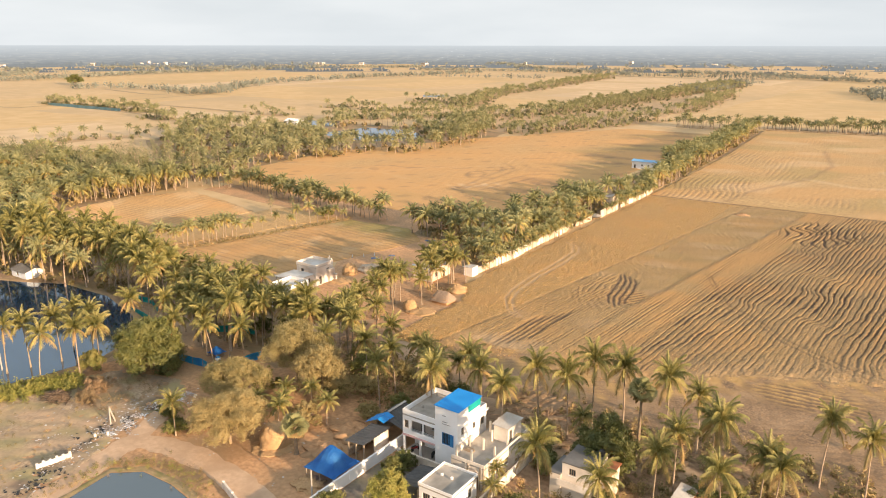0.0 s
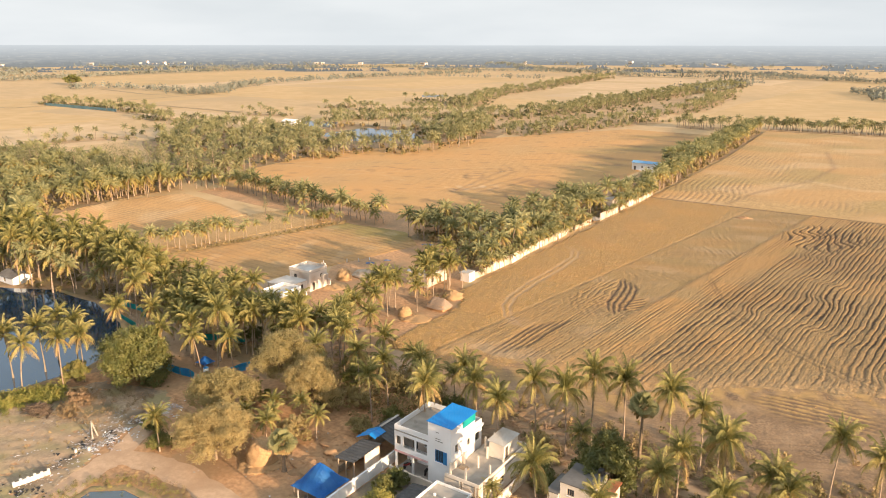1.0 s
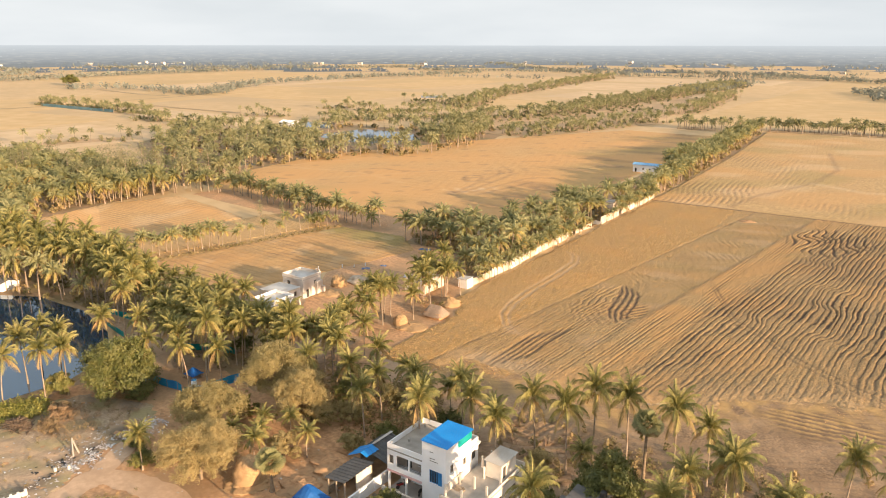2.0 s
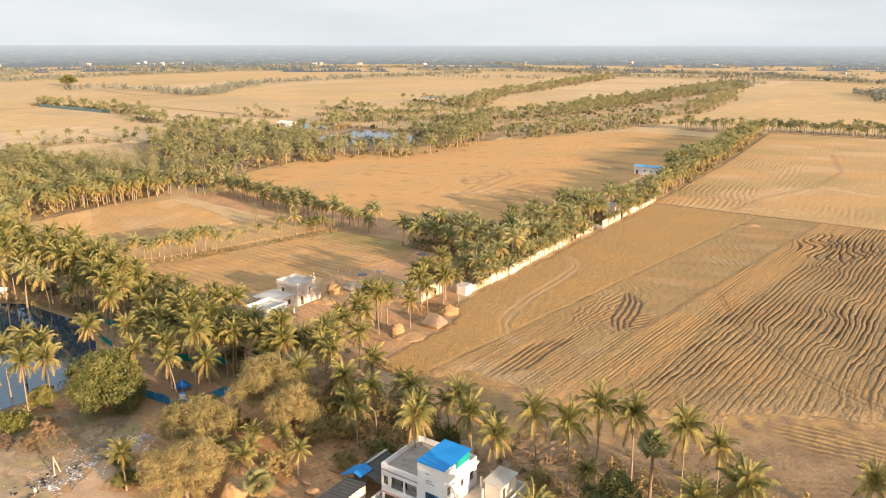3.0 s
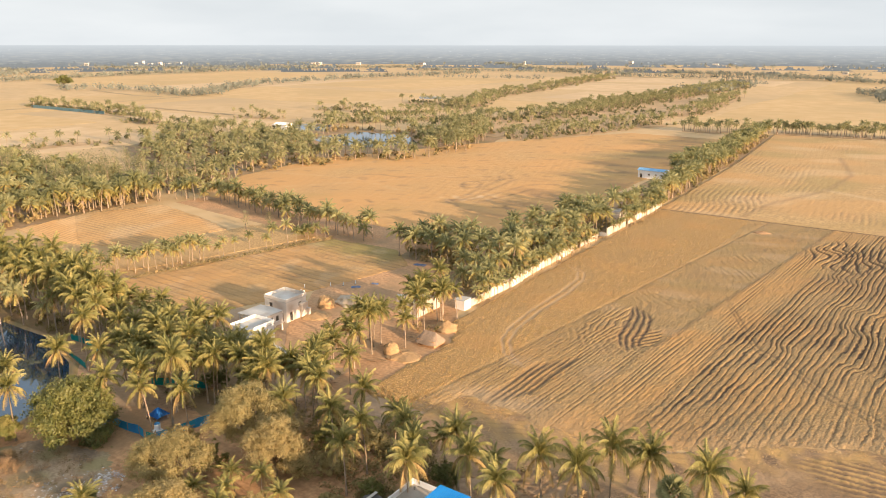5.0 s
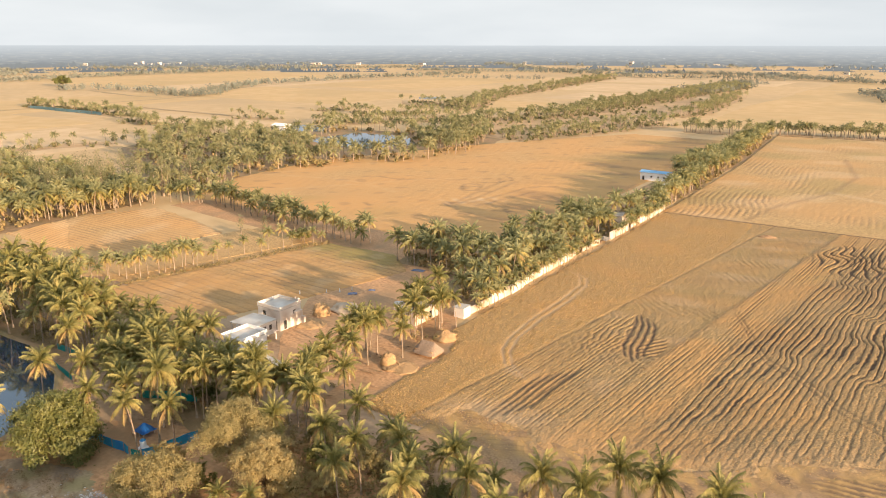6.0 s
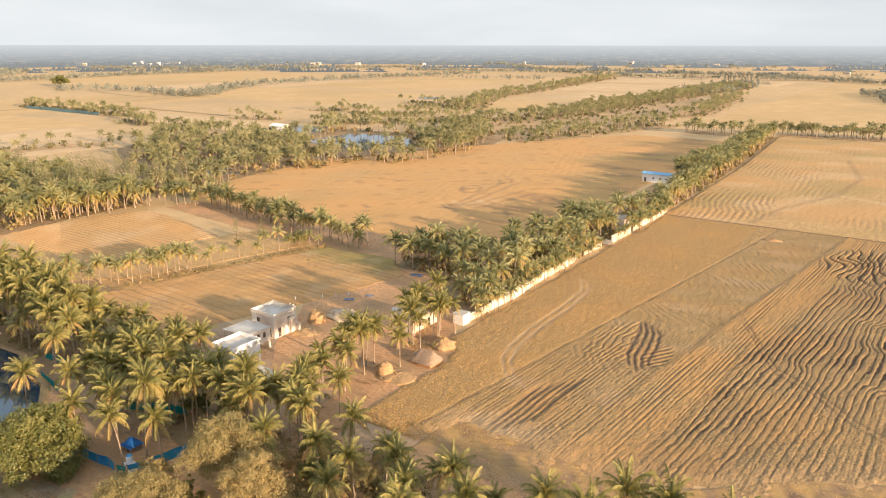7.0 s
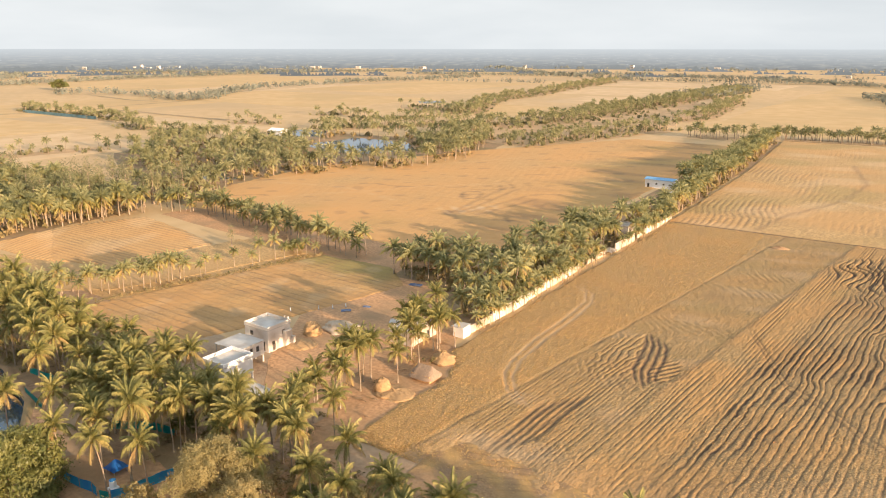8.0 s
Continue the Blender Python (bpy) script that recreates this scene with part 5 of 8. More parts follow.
scrub("bank_grass", along([(-95.6, 38), (-95.4, 46), (-96, 51), (-91, 56), (-84, 56.2), (-78.5, 55.2), (-72, 50)], 0.5, rng, 0.9, 2), "tufts of green and dry grass on the pond bank", 15, SCRUB, 0.25, 0.7, 50, 0.12)
scrub("bank_grass", along([(-95.4, 46), (-96, 51), (-91, 56), (-84, 56.2), (-78.5, 55.2)], 0.6, rng, 1.0, 2), "patches of green weed at the pond", 16, GRASS, 0.3, 0.8, 50, 0.11)
scrub("dry_grass", scatter([(-130, 42), (-100, 38), (-103, 56), (-112, 74), (-128, 62)], 1.5, rng, keep=0.5), "dry grass over the waste ground", 17, SCRUB, 0.2, 0.6, 34, 0.16)
scrub("dry_grass", scatter([(-78, 108), (-60, 104), (-30, 108), (0, 108), (10, 128), (-20, 124), (-36, 116), (-56, 112), (-74, 116)], 2.6, rng, keep=0.4), "dry weeds behind the palm row", 18, BRUSH, 0.2, 0.6, 60, 0.07)
scrub("brushwood", scatter([(-118, 60), (-106, 60), (-104, 70), (-114, 74), (-124, 68)], 1.6, rng, keep=0.7), "dry brown brush over waste ground", 9, BRUSH, 0.5, 1.4, 90, 0.085)
scrub("brushwood", scatter([(-50, 98), (-40, 110), (-2, 112), (0, 92), (-16, 82), (-40, 92)], 2.2, rng, keep=0.6) + scatter([(-46, 70), (-24, 70), (-8, 88), (-30, 92), (-42, 88)], 1.9, rng, keep=0.7), "dark shrubs under the palms", 10, SCRUB, 0.7, 1.9, 80, 0.12)
scrub("brushwood", scatter([(-104, 98), (-64, 86), (-62, 98), (-72, 108), (-92, 106)], 1.9, rng, keep=0.8), "tangled shrubs below the palms", 11, SCRUB, 0.6, 1.7, 70, 0.12)
scrub("undergrowth", scatter(LEFT, 3.2, rng) + scatter(FRONT, 4.5, rng, keep=0.5) + scatter([(-100, 92), (-62, 84), (-60, 96), (-70, 106), (-84, 108), (-95, 98)], 2.0, rng), "weedy undergrowth below the palms", 1, None, 0.8, 2.2, 60, 0.15)
scrub("undergrowth", scatter(LEFT_GROVE, 5.0, rng) + scatter(LANE, 4.0, rng), "undergrowth in the dense groves", 2, None, 1.2, 2.8, 26, 0.32)
scrub("undergrowth", clear(scatter(UPPER_GROVE, 9, rng)), "undergrowth in the far grove", 3, None, 1.5, 4.0, 26, 0.34)
low = random.Random(61)
# far scrub takes the pale grey leaf to imitate haze by colour
scrub("undergrowth", [p for pts, width, rows in ROWS_FAR if pts[0][0] < -180 for p in along(pts, 6.5, low, width, max(2, rows))] + scatter([(-330, 500), (-262, 452), (-222, 568), (-204, 612), (-214, 700), (-300, 776), (-308, 620)], 11, low, keep=0.6), "bushy undergrowth below the far palm rows", 22, LEAF_GREY, 1.4, 3.6, 22, 0.4)
scrub("weeds", along([(-135, 46), (-131.5, 53.5), (-128.5, 60), (-125.5, 65)], 0.3, rng, 1.6, 7), "bright green weeds on the pond bank", 4, GRASS, 0.7, 1.6, 60, 0.13)
scrub("weeds", along([(-94, 50), (-91, 55), (-84, 56), (-78, 55)], 1.3, rng, 1.2) + along([(-99, 64), (-94, 66), (-92, 63)], 1.0, rng, 0.9) + scatter([(-114, 60), (-100, 66), (-98, 74), (-118, 76)], 2.2, rng), "dry weeds round the pond and road", 5, BRUSH, 0.4, 1.0, 60, 0.1)
scrub("weeds", along([(-60, 100), (-46, 106), (-20, 110), (0, 108)], 2.0, rng, 3.5, 2) + scatter([(-50, 72), (-20, 72), (0, 90), (0, 112), (-44, 108)], 3.4, rng), "dry scrub under the palm row", 6, SCRUB, 0.5, 1.5)


def far_trees(name, places, seed, lo, hi, label):
    rs = np.random.RandomState(seed)
    base = [leaf_cloud([(1.5, 0, 3), (-1.6, 1, 3.4), (0, -1.5, 4), (0, 0, 5.4), (1, 1.4, 2.2)], 2.0, 27, 1.1, rs, 0.8) for _ in range(4)]
    vs, fs, ts, k = [], [], [], 0
    for x, y in places:
        v, f = base[rs.randint(4)]
        vs.append(turned(v, rs.uniform(0, 360), (x, y, 0), 0, rs.uniform(lo, hi))), fs.append(f + k), ts.append(np.full(len(v), rs.rand()))
        k += len(v)
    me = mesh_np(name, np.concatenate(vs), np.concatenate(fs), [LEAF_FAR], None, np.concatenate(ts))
    return tagged(new(name, me), label, "tree line", kind="stuff")


def slender(name, places, seed, label, lo, hi):
    """Tall thin trees with pale stems and airy grey-olive tops."""
    rs = np.random.RandomState(seed)
    base = []
    for i in range(4):
        v, f, top = trunk_arrays(7.5, 0.03, random.Random(seed + i), 4, 2)
        cv, cf = leaf_cloud([(0.6, 0, 4.6), (-0.8, 0.3, 5.6), (0.3, -0.7, 6.6), (0, 0.3, 7.8), (0, 0, 8.8), (0.8, 0.6, 6.2), (-0.5, -0.6, 7.2)], 1.15, 330, 0.2, rs, 1.1)
        base.append(join([(v, f, 0), (cv, cf, 1)]))
    vs, fs, ms, ts, k = [], [], [], [], 0
    for x, y in places:
        v, f, m = base[rs.randint(4)]
        vs.append(turned(v, rs.uniform(0, 360), (x, y, 0), 0, rs.uniform(lo, hi))), fs.append(f + k), ms.append(m), ts.append(np.full(len(v), rs.rand()))
        k += len(v)
    tagged(new(name, mesh_np(name, np.concatenate(vs), np.concatenate(fs), [TRUNK, LEAF_GREY], np.concatenate(ms), np.concatenate(ts))), label, "tree line", kind="stuff")


slender("slender_trees", scatter([(-320, 170), (-292, 160), (-272, 200), (-284, 214), (-330, 222)], 7.0, rng, keep=0.7) + scatter([(-296, 216), (-280, 208), (-274, 222), (-286, 246)], 8.0, rng, keep=0.7) + scatter([(-400, 180), (-340, 150), (-320, 200), (-380, 202)], 8.0, rng, keep=0.6),
        31, "tall thin grey-olive trees with pale stems", 1.2, 1.75)
slender("slender_trees", scatter([(-425, 300), (-380, 290), (-300, 300), (-330, 330), (-420, 340)], 14, rng, keep=0.6) + scatter([(-206, 180), (-188, 178), (-180, 190), (-200, 198)], 6, rng, keep=0.5), 32, "scattered airy trees between the palms", 0.5, 0.95)
# greyer, bluer leaf colour stands in for haze over the far trees
LEAF_FAR = mat("hazed_tree_leaf", (0.17, 0.185, 0.155), (0.24, 0.25, 0.205), 0.1, rough=0.9, bump=0, rnd=0.3)
lines = [([(-1009, 623), (-876, 626), (-774, 589)], 8, 2), ([(-760, 600), (-826, 679), (-938, 853), (-917, 922), (-936, 1090), (-902, 1263), (-873, 1413)], 9, 3), ([(-541, 1656), (-330, 1603), (-108, 1402), (100, 1390)], 10, 4),
         ([(-1329, 623), (-1371, 775), (-1412, 931), (-1423, 1208), (-1372, 1422)], 14, 4), ([(-1264, 2151), (-939, 1743), (-764, 1640), (-612, 1752)], 12, 4), ([(-1914, 901), (-1763, 904), (-1500, 700)], 12, 3),
         ([(-1030, 580), (-1000, 596)], 7, 3), ([(-292, 1000), (-290, 1201), (-300, 1300)], 10, 5), ([(-95, 1140), (-68, 1010), (-40, 940)], 9, 5), ([(-1800, 1100), (-1500, 1400), (-1200, 1650)], 16, 4), ([(-600, 1420), (-250, 1460)], 9, 2),
         ([(-1100, 1500), (-800, 1560), (-560, 1500)], 10, 3), ([(-900, 1180), (-620, 1230)], 8, 1)]
pts = []
for p, w, r in lines:
    pts += along(p, 8, rng, w, r)
far_trees("tree_line", pts, 7, 0.8, 1.5, "far line of trees across the plain")
woods = [(rng.uniform(-2600, 700), rng.uniform(1500, 2300)) for _ in range(900)] + [(rng.uniform(-2700, -1450), rng.uniform(500, 1500)) for _ in range(350)]
woods = [(x, y) for x, y in woods if noise.noise((x * 0.0022, y * 0.006, 0.5)) > -0.1 and math.hypot(x, y) > 1480]
far_trees("far_woods", woods, 8, 0.9, 1.7, "scattered woods towards the horizon")


def fallen_fronds(places, seed):
    """Dry fronds and husks lying under the palms."""
    r = random.Random(seed)
    kinds = [frond(3.2, 8, 16, 22, 0.7, r, 4, False, 0.8) for _ in range(4)]
    vs, fs, ts, k = [], [], [], 0
    for x, y in places:
        v, f = r.choice(kinds)
        v = turned(v * np.array([1, 1, 0.3]), r.uniform(0, 360), (x, y, 0.42), 0, r.uniform(0.6, 1.15))
        v[:, 2] = np.maximum(v[:, 2], 0.19)
        vs.append(v), fs.append(f + k), ts.append(np.full(len(v), r.random()))
        k += len(v)
    tagged(new("fallen_fronds", mesh_np("fallen_fronds", np.concatenate(vs), np.concatenate(fs), [FROND_DRY], None, np.concatenate(ts))), "dry brown palm fronds lying on the ground", "fallen fronds", kind="stuff")


FROND_DRY = mat("dry_brown_frond", (0.20, 0.13, 0.07), (0.42, 0.29, 0.16), 0.8, rough=0.9, bump=0, rnd=0.3, clear=0.1)
fallen_fronds(scatter([(-76, 100), (-50, 98), (-30, 104), (-8, 106), (2, 96), (-14, 84), (-40, 92), (-66, 90), (-84, 92)], 2.3, rng, keep=0.75) + scatter([(-58, 98), (-46, 97), (-40, 106), (-56, 108)], 1.3, rng, keep=0.8), 12)
fallen_fronds(scatter(FRONT, 3.4, rng, keep=0.6) + scatter(LEFT, 3.6, rng, keep=0.6), 13)
scrub("dry_grass", along([(-194, 116.5), (-187.5, 131), (-182.5, 153), (-172, 193)], 0.9, rng, 0.5, 2), "rough grass along a field bund", 25, SCRUB, 0.4, 1.0, 34, 0.2)


# straw tufts left standing on the near plot
def tufts(count, seed):
    rs = np.random.RandomState(seed)
    x = np.where(rs.rand(count) < 0.42, rs.uniform(-98.2, -66, count), rs.uniform(-84, 10, count))
    y = 114 + 180 * rs.rand(count) ** 1.5
    u = x - 0.125 * (y - 118)
    keep = (y > front_edge(x) - 9 * rs.rand(count) ** 2) & ((u < -82.6) | (rs.rand(count) < 0.6)) & (x > np.interp(y, [113, 126, 142, 147, 152], [-92.0, -92.4, -92.0, -94.4, -98.3]))
    cover = harvested(x, y)[1]
    soil = np.maximum(cover["bare"], 0.7 * cover["worn"])
    keep &= (soil < 0.35)
    x, y, u = x[keep], y[keep], u[keep]
    n = len(x)
    k = np.where(u < -82.6, 0.62, 0.5)
    h, w, a = rs.uniform(0.1, 0.25, n) * k, rs.uniform(0.06, 0.14, n) * k, rs.uniform(0, 6.28, n)
    dx, dy = np.cos(a) * w, np.sin(a) * w
    lx, ly = rs.normal(0, 0.12, n), rs.normal(0, 0.12, n)
    z0 = np.maximum(harvested(x, y)[0], 0.1) - 0.03
    v = np.stack([np.stack([x - dx, y - dy, z0], -1), np.stack([x + dx, y + dy, z0], -1), np.stack([x + lx, y + ly, z0 + h + 0.05], -1),
                  np.stack([x + dy, y - dx, z0], -1), np.stack([x - dy, y + dx, z0], -1), np.stack([x - lx, y + ly, z0 + h * 0.9 + 0.05], -1)], 1).reshape(-1, 3)
    i = np.arange(n)[:, None] * 6
    f = np.concatenate([i + np.array([0, 1, 2]), i + np.array([3, 4, 5])])
    t = np.repeat(rs.rand(n), 6)
    tagged(new("straw_tufts", mesh_np("straw_tufts", v, f, [TUFT], None, t)), "short golden straw stubble tufts", "stubble", kind="stuff")


TUFT = mat("straw_tuft", (0.54, 0.365, 0.14), (0.66, 0.46, 0.20), 0.8, rough=0.9, bump=0, rnd=0.3, clear=0.15)
tufts(150000, 3)


# ---------------------------------------------------------------- painted haze at the horizon
def backdrop():
    m = bpy.data.materials.new("painted_haze")
    m.use_nodes = True
    nt = m.node_tree
    nt.nodes.clear()
    n, link = nt.nodes.new, nt.links.new
    out, glow, coord, split, mp, tex, ramp, mix, r = (n("ShaderNodeOutputMaterial"), n("ShaderNodeEmission"), n("ShaderNodeTexCoord"), n("ShaderNodeSeparateXYZ"), n("ShaderNodeMapping"), n("ShaderNodeTexNoise"),
                                                      n("ShaderNodeValToRGB"), n("ShaderNodeMix"), n("ShaderNodeMapRange"))
    link(coord.outputs["Object"], split.inputs[0])
    link(coord.outputs["Object"], mp.inputs[0])
    mp.inputs["Scale"].default_value = (0.03, 0.03, 0.28)
    link(mp.outputs[0], tex.inputs["Vector"])
    tex.inputs["Scale"].default_value, tex.inputs["Detail"].default_value = 1.0, 6.0
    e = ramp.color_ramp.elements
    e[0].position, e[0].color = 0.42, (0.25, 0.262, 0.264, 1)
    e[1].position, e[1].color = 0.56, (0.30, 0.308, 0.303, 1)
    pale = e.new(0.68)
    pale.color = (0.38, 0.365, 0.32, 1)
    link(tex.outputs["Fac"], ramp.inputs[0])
    # haze put into the glow: colour fades to pale towards the top
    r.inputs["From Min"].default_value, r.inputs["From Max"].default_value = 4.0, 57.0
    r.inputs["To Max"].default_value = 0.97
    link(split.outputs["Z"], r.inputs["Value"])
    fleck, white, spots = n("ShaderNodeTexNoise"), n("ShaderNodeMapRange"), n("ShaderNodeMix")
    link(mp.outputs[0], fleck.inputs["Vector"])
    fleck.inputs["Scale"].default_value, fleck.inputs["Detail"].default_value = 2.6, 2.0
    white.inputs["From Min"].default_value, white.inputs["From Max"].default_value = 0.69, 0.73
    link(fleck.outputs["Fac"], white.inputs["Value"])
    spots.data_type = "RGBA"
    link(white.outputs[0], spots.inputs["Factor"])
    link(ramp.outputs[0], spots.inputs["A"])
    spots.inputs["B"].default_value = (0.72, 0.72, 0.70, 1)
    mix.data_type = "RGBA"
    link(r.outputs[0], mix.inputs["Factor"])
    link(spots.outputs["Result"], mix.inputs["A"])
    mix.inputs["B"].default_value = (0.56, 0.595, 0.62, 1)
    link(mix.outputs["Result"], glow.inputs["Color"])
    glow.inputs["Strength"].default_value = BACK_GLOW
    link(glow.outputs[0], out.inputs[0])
    trees = []
    for k in range(5):                                 # tree lines; haze painted as a paler glow the farther they stand
        t = bpy.data.materials.new("painted_haze_tree_line")
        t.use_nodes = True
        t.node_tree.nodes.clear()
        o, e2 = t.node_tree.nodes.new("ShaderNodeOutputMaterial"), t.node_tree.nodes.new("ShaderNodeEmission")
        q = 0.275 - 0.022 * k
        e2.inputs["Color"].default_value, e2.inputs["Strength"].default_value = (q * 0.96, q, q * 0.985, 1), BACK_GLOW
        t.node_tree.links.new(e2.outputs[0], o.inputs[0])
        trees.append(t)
    v, f, mi = [], [], []
    r = random.Random(3)
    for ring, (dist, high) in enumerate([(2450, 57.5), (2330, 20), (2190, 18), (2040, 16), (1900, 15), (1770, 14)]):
        k, base = (160, -1) if ring == 0 else (2200, -4)
        first = len(v)
        for i in range(k + 1):
            a = radians(-45 + 160 * i / k)
            d = dist + (60 * noise.noise((i * 0.013, ring, 0)) if ring else 0)
            x, y = -d * math.sin(a), d * math.cos(a)
            if ring:
                wood = noise.noise((i * 0.009, ring * 7.3, 1)) + 0.6 * noise.noise((i * 0.04, ring * 3.1, 2)) + 0.3 - 0.09 * ring
                top = high * (0.5 + 0.3 * r.random() + 0.4 * noise.noise((i * 0.2, ring, 5))) * min(1, max(0, wood * 4)) * r.choice((1, 1, 0.8, 0.5)) - 2.0
            else:
                top = high + 0.6 * noise.noise((i * 0.7, 0, 0))
            v += [(x, y, base), (x, y, top)]
        f += [(first + 2 * i, first + 2 * i + 2, first + 2 * i + 3, first + 2 * i + 1) for i in range(k)]
        mi += [ring] * k
    tagged(new("backdrop", mesh_np("backdrop", v, f, [m] + trees, mi)), "glowing backdrop of far woods with blue-grey haze painted on", "backdrop", kind="structure")


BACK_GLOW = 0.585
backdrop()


# ---------------------------------------------------------------- building materials
WHITE = mat("white_lime_paint", (0.82, 0.83, 0.85), (0.88, 0.89, 0.91), 0.7, (0.75, 0.74, 0.73), 0.35, rough=0.8, bump=0.12, grain=7)
CREAM = mat("cream_plaster", (0.74, 0.67, 0.58), (0.82, 0.75, 0.67), 0.6, (0.60, 0.53, 0.45), 0.4, bump=0.2, grain=6)
BEIGE = mat("bare_pinkish_plaster", (0.62, 0.52, 0.44), (0.71, 0.62, 0.54), 0.7, (0.48, 0.39, 0.32), 0.3, bump=0.25, grain=6)
PALE_WASH = mat("worn_white_wash", (0.66, 0.61, 0.56), (0.78, 0.75, 0.71), 0.6, (0.54, 0.46, 0.39), 0.3, bump=0.25, grain=5)
CONCRETE = mat("weathered_concrete", (0.38, 0.35, 0.31), (0.48, 0.44, 0.39), 0.5, (0.27, 0.25, 0.22), 0.3, bump=0.25, grain=5)
ROOF_GREY = mat("asbestos_sheet", (0.13, 0.13, 0.13), (0.20, 0.195, 0.19), 0.8, (0.10, 0.098, 0.095), 0.4, rough=0.8, bump=0.15, grain=6)
ROOF_DARK = mat("dark_sheet", (0.065, 0.067, 0.07), (0.11, 0.11, 0.112), 1.2, (0.085, 0.08, 0.075), 0.5, rough=0.75, bump=0.15, grain=6)
ROOF_PALE = mat("pale_metal_sheet", (0.52, 0.51, 0.49), (0.60, 0.59, 0.56), 0.8, (0.42, 0.38, 0.34), 0.4, rough=0.55, bump=0.1, grain=6)
BLUE_SHEET = mat("blue_metal_sheet", (0.006, 0.225, 0.64), (0.012, 0.275, 0.72), 0.5, rough=0.4, bump=0.05, grain=8)
BLUE_TARP = mat("blue_tarpaulin", (0.02, 0.17, 0.56), (0.03, 0.21, 0.66), 0.6, (0.06, 0.26, 0.66), 0.5, rough=0.45, bump=0.5, grain=2.5)
TEAL = mat("teal_plastic", (0.0, 0.26, 0.27), (0.01, 0.33, 0.32), 0.8, rough=0.5, bump=0.2, grain=4)
NET = mat("blue_green_net", (0.04, 0.28, 0.62), (0.07, 0.36, 0.72), 0.5, (0.04, 0.40, 0.60), 0.25, rough=0.7, bump=0.4, grain=3)
PINK = mat("faded_pink_paint", (0.62, 0.36, 0.36), (0.70, 0.48, 0.46), 1.0, bump=0.1)
DARK = mat("dark_interior", (0.06, 0.055, 0.05), (0.09, 0.08, 0.07), 1.0, bump=0)
GLASS = mat("window_glass", (0.03, 0.04, 0.05), (0.05, 0.06, 0.07), 1.0, rough=0.08, bump=0)
WOOD = mat("grey_wood", (0.32, 0.25, 0.18), (0.42, 0.34, 0.25), 3.0, bump=0.4, grain=9)
THATCH = mat("grey_thatch", (0.27, 0.195, 0.14), (0.38, 0.28, 0.205), 4.0, (0.23, 0.17, 0.125), 0.5, bump=1.0, grain=14, stretch=(1, 1, 0.25))
HAY = mat("straw_heap", (0.35, 0.22, 0.11), (0.50, 0.33, 0.17), 3.0, (0.41, 0.265, 0.135), 0.6, bump=1.0, grain=12)
RUBBLE = mat("pale_rubble", (0.44, 0.36, 0.27), (0.56, 0.47, 0.365), 2.0, (0.38, 0.29, 0.205), 0.5, bump=1.0, grain=5)
TERRACOTTA = mat("terracotta_tile", (0.42, 0.16, 0.08), (0.50, 0.22, 0.11), 2.0, bump=0.5, grain=8)
TILE_FLOOR = mat("porch_tiles", (0.40, 0.37, 0.34), (0.47, 0.44, 0.40), 1.5, (0.33, 0.30, 0.27), 0.4, rough=0.5, bump=0.1)
RED_PAINT = mat("red_enamel", (0.35, 0.03, 0.03), (0.42, 0.05, 0.04), 2.0, rough=0.3, bump=0)
BLACK = mat("black_rubber", (0.03, 0.03, 0.03), (0.05, 0.05, 0.05), 2.0, rough=0.7, bump=0.1)
BLUE_FRAME = mat("blue_window_paint", (0.02, 0.16, 0.40), (0.04, 0.22, 0.48), 1.0, rough=0.5, bump=0.05)


def wall(axis, u0, u1, z0, z1, at, thick=0.2, holes=()):
    """A wall along x or y with openings (u0, u1, z0, z1) cut through."""
    us = sorted({u0, u1, *[h[0] for h in holes], *[h[1] for h in holes]})
    zs = sorted({z0, z1, *[h[2] for h in holes], *[h[3] for h in holes]})
    bm = bmesh.new()
    for a, b in zip(us, us[1:]):
        for c, d in zip(zs, zs[1:]):
            if any(h[0] < (a + b) / 2 < h[1] and h[2] < (c + d) / 2 < h[3] for h in holes):
                continue
            if axis == "x":
                box(bm, a, b, at, at + thick, c, d)
            else:
                box(bm, at, at + thick, a, b, c, d)
    bmesh.ops.remove_doubles(bm, verts=bm.verts, dist=0.0005)
    return bm


def window(parent, axis, u0, u1, z0, z1, at, depth=0.2, out=-1, frame_mat=None, bars=2):
    """window > pane, sill, bars; set into an opening. out: the way the face looks along the other axis."""
    fm = frame_mat or WOOD
    t = 0.07

    def b(bm, a, c, z, w, lo, hi):
        lo, hi = min(lo, hi), max(lo, hi)
        return box(bm, a, c, lo, hi, z, w) if axis == "x" else box(bm, lo, hi, a, c, z, w)
    face = at if out < 0 else at + depth
    bm = bmesh.new()
    for a, c, z, w in ((u0, u1, z0, z0 + t), (u0, u1, z1 - t, z1), (u0, u0 + t, z0 + t, z1 - t), (u1 - t, u1, z0 + t, z1 - t)):
        b(bm, a, c, z, w, face - out * 0.05, face - out * 0.13)
    win = part("window", bm, fm, parent)
    part("pane", b(bmesh.new(), u0 + t, u1 - t, z0 + t, z1 - t, face - out * 0.085, face - out * 0.1), GLASS, win, "dark window pane")
    part("sill", b(bmesh.new(), u0 - 0.08, u1 + 0.08, z0 - 0.07, z0 - 0.005, face + out * 0.1, face - out * 0.04), WHITE, win)
    for k in range(bars):
        u = u0 + (u1 - u0) * (k + 1) / (bars + 1)
        part("bar", b(bmesh.new(), u - 0.02, u + 0.02, z0 + t, z1 - t, face - out * 0.06, face - out * 0.083), fm, win)
    return win


